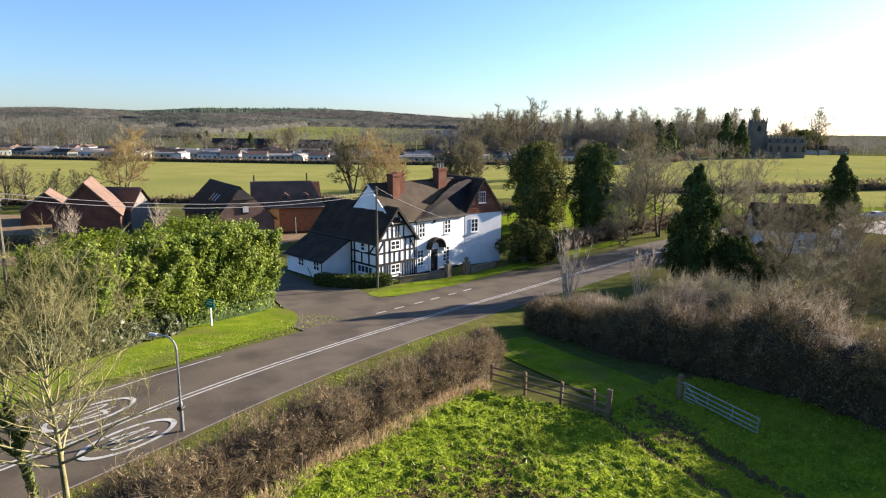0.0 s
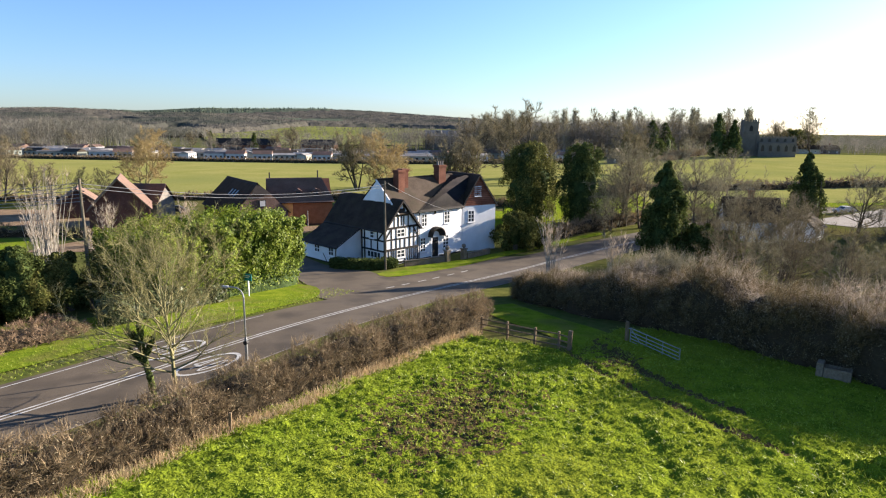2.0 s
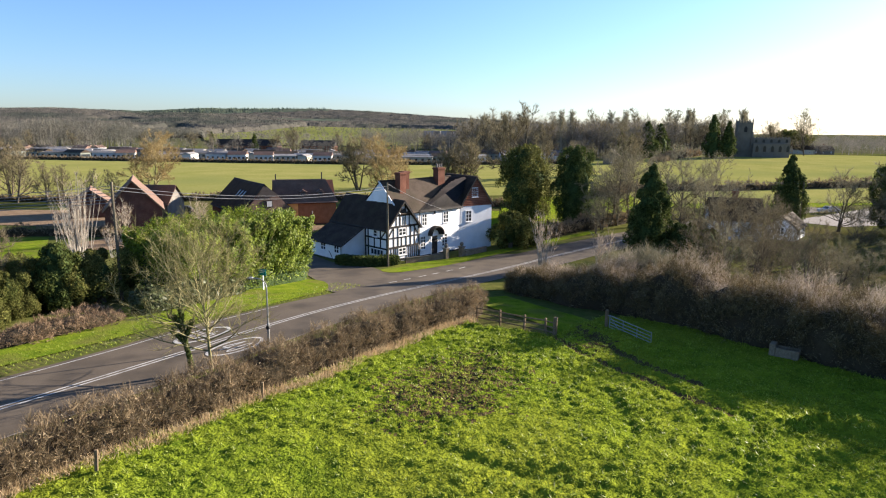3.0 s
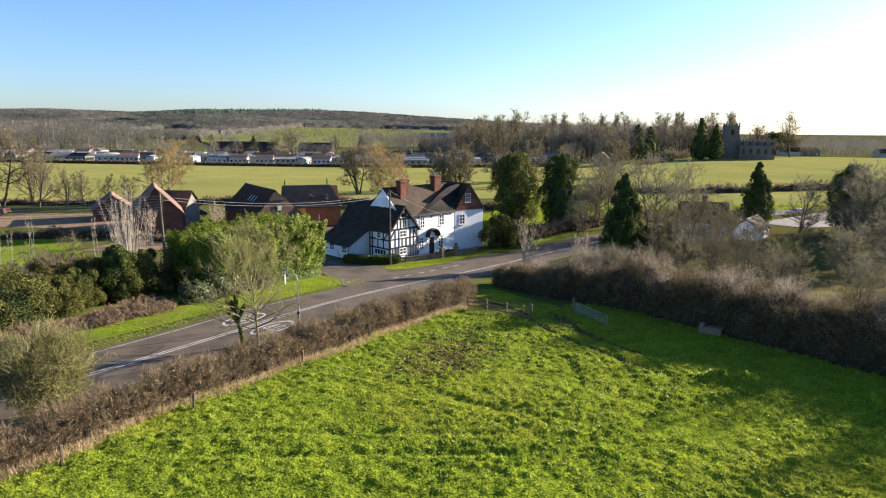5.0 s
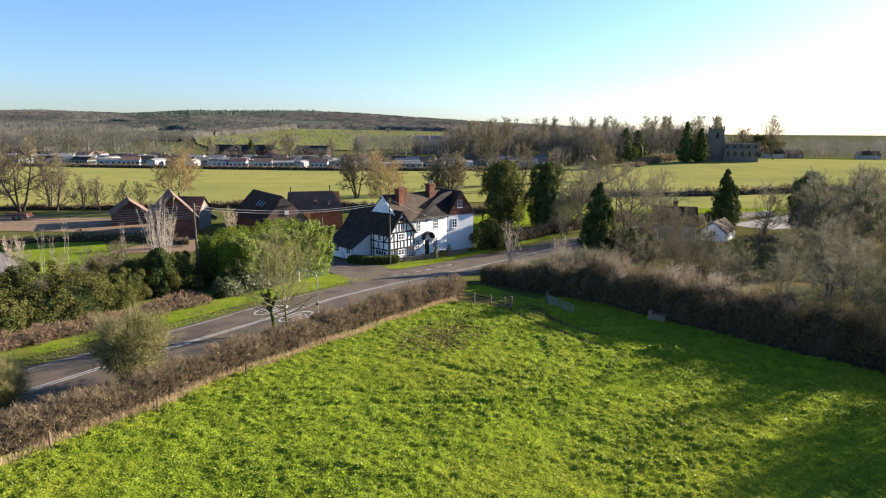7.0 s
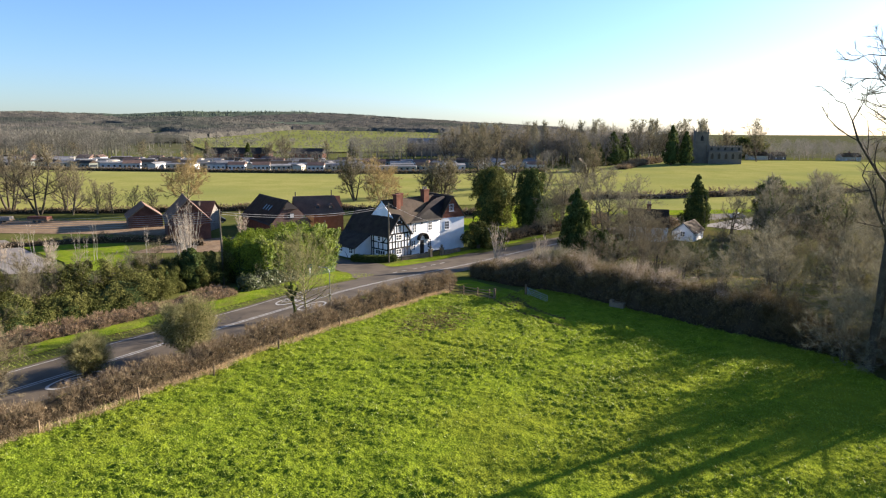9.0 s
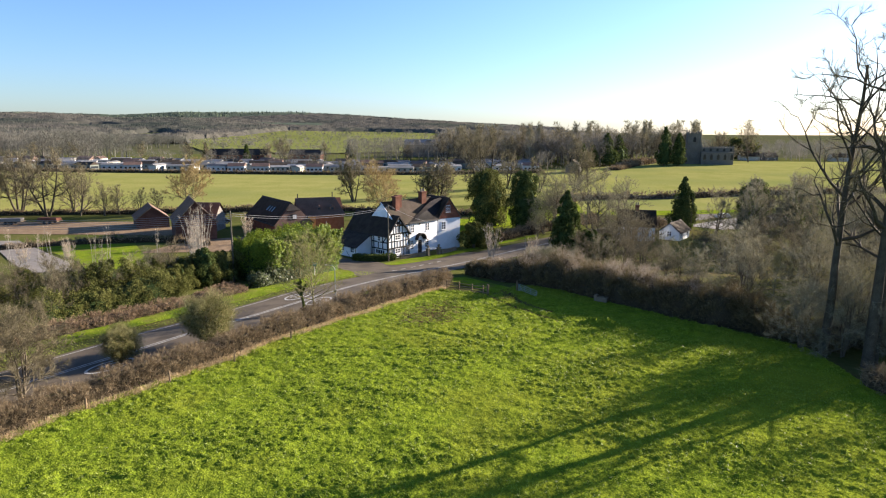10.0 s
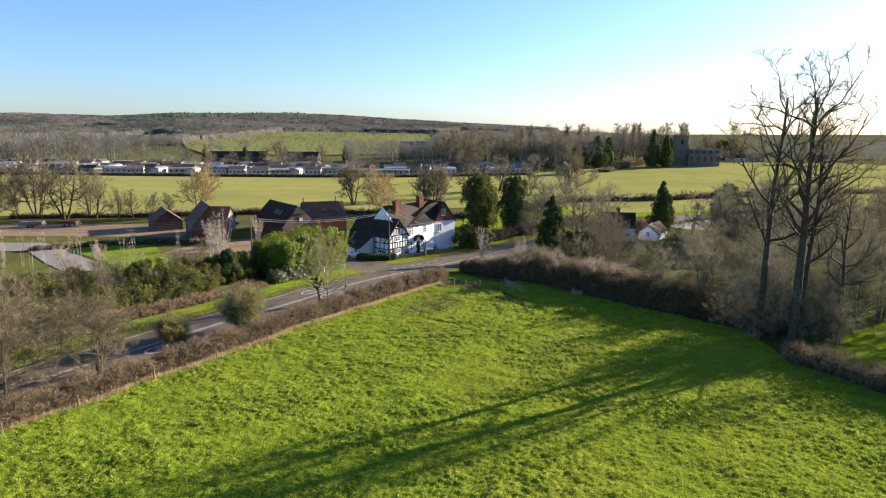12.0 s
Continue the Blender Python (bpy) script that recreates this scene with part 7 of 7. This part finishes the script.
# pale birches by the barns
birch = stand(saplings(11.0, "slender pale-stemmed leafless birch clump", 34, 0.2), -33.6, 43.2)
also(birch, -35.0, 44.6, 90, 0.9)
whips = stand(saplings(5.2, "young pale leafless birch whips by the yard", 14, 0.16), -57, 50)
slim = stand(saplings(7.5, "slim pale leafless young birch by the track", 3, 0.10, 90), -71, 58)
for k in range(15):
    also(slim, -86 + 2.6 * k + 1.5 * math.sin(k * 2.3), 57 + 7 * math.sin(k * 1.9), 53 * k % 360, 0.75 + 0.3 * math.sin(k * 4.1) ** 2)
for x, y, s in ((-62, 47, 1.0), (-46.5, 76, 1.2), (-37, 80, 1.2), (-77, 55, 0.8), (-66, 66, 0.6), (-43, 66, 0.8)):
    also(whips, x, y, 40 * x % 360, s)
mounds = [evergreen("shrub", 4.8, 3.2, "rounded olive holly and laurel shrub", trng, "round", 24000, 0.12, "ever_olive", category="shrub", wild=1.9),
          evergreen("shrub", 5.6, 2.9, "overgrown olive-green garden shrub", trng, "round", 24000, 0.12, "ever_olive", category="shrub", wild=2.1)]
for k, (x, y, s) in enumerate(((-38.5, 25.5, 1.0), (-35.2, 29.5, 0.75), (-38, 32, 0.8), (-33.0, 35.5, 0.7), (-48, 15.5, 0.95), (-47, 22, 0.9), (-56, 4, 1.0), (-31.6, 30.4, 0.6), (-60, -2, 1.0), (-36, 36, 0.75), (-29.6, 34.6, 0.75), (-31.5, 37.5, 0.8), (-31.6, 27.4, 0.6), (-32.6, 33.0, 0.75), (-28.4, 36.6, 1.0))):
    if k < 2:
        stand(mounds[k], x, y, 0, s)
    else:
        also(mounds[k % 2 if k % 3 else 0], x, y, 77 * k % 360, s, tall=1 + 0.15 * math.sin(k * 2.2))

for k, (x, y, j, q) in enumerate(((-40.5, 23.2, 0, 0.55), (-36.5, 27.5, 1, 0.6), (-45.5, 18.0, 0, 0.6), (-33.8, 32.0, 0, 0.6), (-50, 12.5, 1, 0.65), (-43, 25.5, 1, 0.6), (-55, 6.5, 0, 0.7), (-48.5, 8.0, 0, 0.55), (-38.0, 24.0, 1, 0.5), (-34.6, 29.4, 0, 0.5), (-42.0, 20.6, 1, 0.55), (-47, 14, 1, 0.6), (-52, 8.5, 1, 0.6), (-39.5, 26.5, 1, 0.62), (-36.0, 31.0, 1, 0.6), (-44.0, 23.0, 0, 0.62), (-41.0, 18.6, 0, 0.5), (-46.0, 16.6, 1, 0.6))):
    also(scrub[j], x, y, 50 * k, 1.18 * q)

# meadow trees
oak = bare_tree("tree", 20, "broad leafless oak in the meadow", trng, 0.27, 24, 0.34, (14, 66), 0.4, 12000, 1.1, 0.034, "bark_dark", wander=0.17, trunks=3, lean=0.22, sub=5, thick=0.045)
stand(oak, 23, 184, 0, 1.3)
willow = bare_tree("tree", 17, "round-crowned leafless willow with orange twigs in the meadow", trng, 0.27, 27, 0.36, (16, 70), 0.32, 26000, 1.0, 0.028, twig="twig_willow", bark="bark_green", trunks=3, lean=0.24, sub=5, thick=0.022)
stand(willow, -66.5, 127.5)
also(willow, -10.0, 118, 130, 0.98)
alder = bare_tree("tree", 13, "leafless brown alder by the meadow hedge", trng, 0.30, 22, 0.12, (20, 75), 0.2, 9000, 0.8, 0.022, trunks=3, sub=5, thick=0.016)
stand(alder, -94.6, 124, 0, 1.15)
for x, y, a, s in ((-97.8, 127, 80, 1.2), (-117, 126, 140, 1.3), (-84.5, 126, 200, 0.7), (-79, 126, 260, 0.62), (-123, 124, 300, 1.2), (-130, 126, 20, 1.1), (-74, 127, 120, 0.6), (-140, 128, 170, 1.2), (-126, 130, 70, 1.2), (-88, 124, 45, 0.75), (-152, 130, 10, 1.3)):
    also(alder, x, y, a, s)
also(oak, -102.5, 123, 50, 0.98)
also(oak, -113, 128, 150, 0.85)
for x, y, a, s in ((-116, 132, 0, 0.95), (-146, 135, 140, 0.9), (-22.9, 157, 10, 0.75), (4, 141, 100, 0.8), (1, 139, 70, 0.7), (44, 186, 200, 0.7), (60, 196, 30, 0.65), (34, 205, 120, 0.8)):
    also(oak, x, y, a, s)
ivied = bare_tree("tree", 16, "ivy-covered leafless meadow tree", trng, 0.22, 14, 0.4, (25, 75), 0.35, 5000, 1.2, 0.045, ivy=12, trunks=2)
stand(ivied, -22.5, 156)
also(ivied, 1.5, 140, 90, 0.9)
also(ivied, 5.5, 142, 200, 0.95)
pop = bare_tree("tree", 28, "tall pale leafless poplar tree", trng, 0.16, 30, 0.15, (55, 82), 0.4, 7000, 1.8, 0.06, "pale_bark", "twig_grey")
stand(pop, 30, 408)
for x, y, a, s in ((69.0, 223, 40, 1.75), (74.5, 228, 160, 1.3)):
    also(alder, x, y, a, s)
for x, y, a, s in ((-90, 372, 0, 0.85), (-115, 470, 0, 0.95), (150, 430, 40, 0.8)):
    also(oak, x, y, a, s)


# ---- woods and hills ----
def wood(name, spots, heights, radii, per, width, material, label, rng_, lean=0.8):
    """A far wood of bare crowns: every tree a trunk and a haze of twigs, all joined."""
    P, D, L, W = [], [], [], []
    for (x, y), h, r in zip(spots, heights, radii):
        d = rand_dirs(rng_, per, 0.2)
        rad = rng_.uniform(0.2, 1.0, per) ** 0.5
        c = np.array([x, y, gz1(x, y)])
        p = c + d * np.array([r, r, h * 0.36]) * rad[:, None] + np.array([0, 0, h * 0.58])
        P.append(p)
        dd = d * 0.6 + rand_dirs(rng_, per, lean)
        D.append(dd / np.linalg.norm(dd, axis=1)[:, None])
        L.append(rng_.uniform(0.06, 0.15, per) * h)
        W.append(rng_.uniform(0.5, 1.5, per) * width * h)
        P.append(c[None])
        D.append(np.array([[0, 0, 1.0]]))
        L.append(np.array([h * 0.8]))
        W.append(np.array([0.05 * h]))
    ob = blade_mesh(name, np.concatenate(P), np.concatenate(D), np.concatenate(L), np.concatenate(W), M[material])
    return tagged(ob, label, "woodland", kind="stuff")


# tall bare trees on the skyline about the church and the hall
for k in range(40):
    x = 16 + k * 5.4 + 6 * math.sin(k * 2.3)
    y = 372 + 0.18 * x + 26 * math.sin(k * 1.9)
    if abs(x - 185) < 18 and y < 395:
        y += 40
    also((oak, pop, oak, alder)[k % 4], x, y, k * 77 % 360, (1.2, 0.92, 1.12, 2.0)[k % 4] * (1 + 0.12 * math.sin(k * 3.1)), tall=1.08)
for k in range(14):
    also((alder, oak)[k % 2], -420 + k * 34 + 9 * math.sin(k * 2.1), 424 + 16 * math.sin(k * 1.3), k * 50, (1.2, 0.75)[k % 2])


def spread_in(corners, n, rng_):
    p = np.asarray(corners, float)
    out = []
    while len(out) < n:
        q = rng_.uniform(p.min(0), p.max(0), (n, 2))
        out += [tuple(v) for v in q[inside(q[:, 0], q[:, 1], corners)]]
    return out[:n]


wrng = np.random.default_rng(44)
for corners, n, hh, label, mat in (
        ([(-520, 415), (-215, 418), (-250, 500), (-330, 660), (-640, 640)], 480, (16, 25), "brown leafless woodland behind the caravans", "wood_far"),
        ([(-640, 650), (-330, 670), (-290, 760), (-400, 1010), (-820, 1010)], 420, (12, 20), "brown leafless woodland rising to the hills", "wood_far"),
        ([(-60, 400), (60, 380), (110, 430), (90, 560), (-40, 500)], 110, (13, 21), "brown leafless woodland about the stone hall", "wood_far"),
        ([(30, 385), (112, 345), (150, 388), (150, 470), (60, 450), (20, 420)], 200, (15, 23), "brown leafless woodland below the church", "wood_far"),
        ([(20, 430), (215, 430), (230, 560), (20, 620)], 230, (20, 28), "brown leafless woodland behind the church", "wood_far"),
        ([(226, 408), (300, 424), (430, 440), (430, 490), (240, 450)], 70, (6, 12), "trees round the village houses", "wood_far"),
        ([(300, 480), (430, 480), (760, 640), (600, 780), (330, 620)], 190, (8, 14), "leafless trees before the far fields", "wood_far"),
        ([(235, 520), (430, 500), (820, 640), (1250, 880), (800, 960), (250, 720)], 420, (9, 17), "hazy leafless trees along the skyline", "wood_far"),
        ([(340, 330), (390, 290), (520, 330), (520, 420), (400, 425)], 110, (7, 13), "leafless trees beyond the hillside field", "wood_far"),
        ([(-330, 345), (80, 312), (80, 400), (-330, 420)], 70, (7, 13), "scattered leafless trees among the caravans", "wood_far")):
    sp = spread_in(corners, n, wrng)
    h = wrng.uniform(*hh, len(sp))
    wood("woodland", sp, h, h * wrng.uniform(0.26, 0.42, len(sp)), 340, 0.008, mat, label, wrng)
for x, y, h, r in ((156, 350, 25, 6.5), (164, 348, 21, 5.5), (119, 352, 21, 8.5), (129, 360, 20, 7), (108, 345, 14, 5), (98, 330, 15, 4), (196, 420, 18, 5), (-135, 440, 13, 3), (-170, 452, 14, 3), (-60, 470, 14, 3.4), (40, 396, 16, 4)):
    stand(evergreen("tree", h, r, "dark pointed churchyard conifer" if x > 90 else "dark conifer among distant trees", wrng, "cone", 1600, 0.9), x, y)
stand(evergreen("tree", 15, 16, "rounded grey wooded knoll beyond the church", wrng, "round", 6000, 1.3, "ever_olive", "core"), 268, 470)


def hill_woods():
    """A canopy of far woods as one rolling, uneven sheet over the hills, leaving pale fields open."""
    step = 11.0
    x, y = np.meshgrid(np.arange(-2500, 1300, step), np.arange(1000, 2900, step))
    n, m = x.shape
    x, y = (x + wrng.uniform(-4, 4, x.shape)).ravel(), (y + wrng.uniform(-4, 4, y.shape)).ravel()
    gap = np.array([noise.noise((a / 330.0, b / 210.0, 2.0)) for a, b in zip(x, y)])
    for corners in FAR_FIELDS:
        gap[inside(x, y, corners)] = -1
    side = np.degrees(np.arctan2(x, y))
    gap[side > 13] = -1
    crest = (np.hypot(x, y) > 2350) & (side > -27) & (side < -10)
    dark = (np.array([noise.noise((p / 420.0, q / 300.0, 9.0)) for p, q in zip(x, y)]) > 0.34) & (side < 8) | crest
    h = 10 + 1.6 * np.array([noise.noise((a / 60.0, b / 60.0, 5.0)) for a, b in zip(x, y)]) + wrng.uniform(-2.6, 2.6, len(x)) + 2.0 * dark
    z = gz(x, y) + np.where((gap > -0.46) | crest, h, -4.0)
    i = np.arange(n - 1)[:, None] * m + np.arange(m - 1)
    f = np.stack([i, i + 1, i + m + 1, i + m], -1).reshape(-1, 4)
    ob = link_mesh("woodland", np.column_stack([x, y, z]), f, M["wood_hill"], smooth=True)
    ob.data.materials.append(M["wood_far_dark"])
    ob.data.polygons.foreach_set("material_index", dark[f].all(1).astype(int))
    tagged(ob, "haze-greyed leafless woods and dark conifers on the far hills", "woodland", kind="stuff")
    k = wrng.choice(np.flatnonzero((gap > -0.4) & (np.abs(side) < 42) & ~dark), 60000)
    P = np.column_stack([x[k] + wrng.uniform(-5, 5, len(k)), y[k] + wrng.uniform(-5, 5, len(k)), z[k] - 2.0])
    ob = blade_mesh("woodland", P, rand_dirs(wrng, len(k), 6.0), wrng.uniform(4, 7, len(k)), wrng.uniform(0.7, 1.5, len(k)), M["wood_hill"])
    tagged(ob, "tips of leafless trees over the far woods", "woodland", kind="stuff")
    # single trees and hedgerows in the far fields, conifer tips on the crest
    spots = spread_in(FAR_FIELDS[0], 90, wrng)
    for d, lo, hi in ((690, -20, -3), (800, -17, 2), (930, -21, -6), (1060, -18, 2), (1180, -20, -9), (1290, -14, 3), (1400, -19, -4), (1500, -9, 2), (1600, -14, 1)):
        for q in np.arange(lo, hi, 9.0 / d * 57.3):
            w = d + 25 * math.sin(q * 0.9 + d) + wrng.uniform(-4, 4)
            spots.append((w * math.sin(radians(q)), w * math.cos(radians(q))))
    hh = np.where(np.arange(len(spots)) < 90, wrng.uniform(7, 15, len(spots)), np.where(wrng.random(len(spots)) < 0.25, wrng.uniform(9, 15, len(spots)), wrng.uniform(4.0, 7.5, len(spots))))
    wood("woodland", spots, hh, hh * 0.45, 110, 0.06, "wood_far", "hedgerows and single trees in the far fields", wrng)
    m = 900
    q, d = np.radians(wrng.uniform(-27, -10, m)), wrng.uniform(2380, 2720, m)
    a, b = d * np.sin(q), d * np.cos(q)
    th = wrng.uniform(9, 17, m)
    blade = blade_mesh("conifer_tips", np.column_stack([a, b, gz(a, b) + 5]), np.tile([0, 0, 1.0], (m, 1)), th, th * 0.45, M["wood_far_dark"])
    tagged(blade, "pointed tips of conifers along the far crest", "woodland", kind="stuff")


hill_woods()
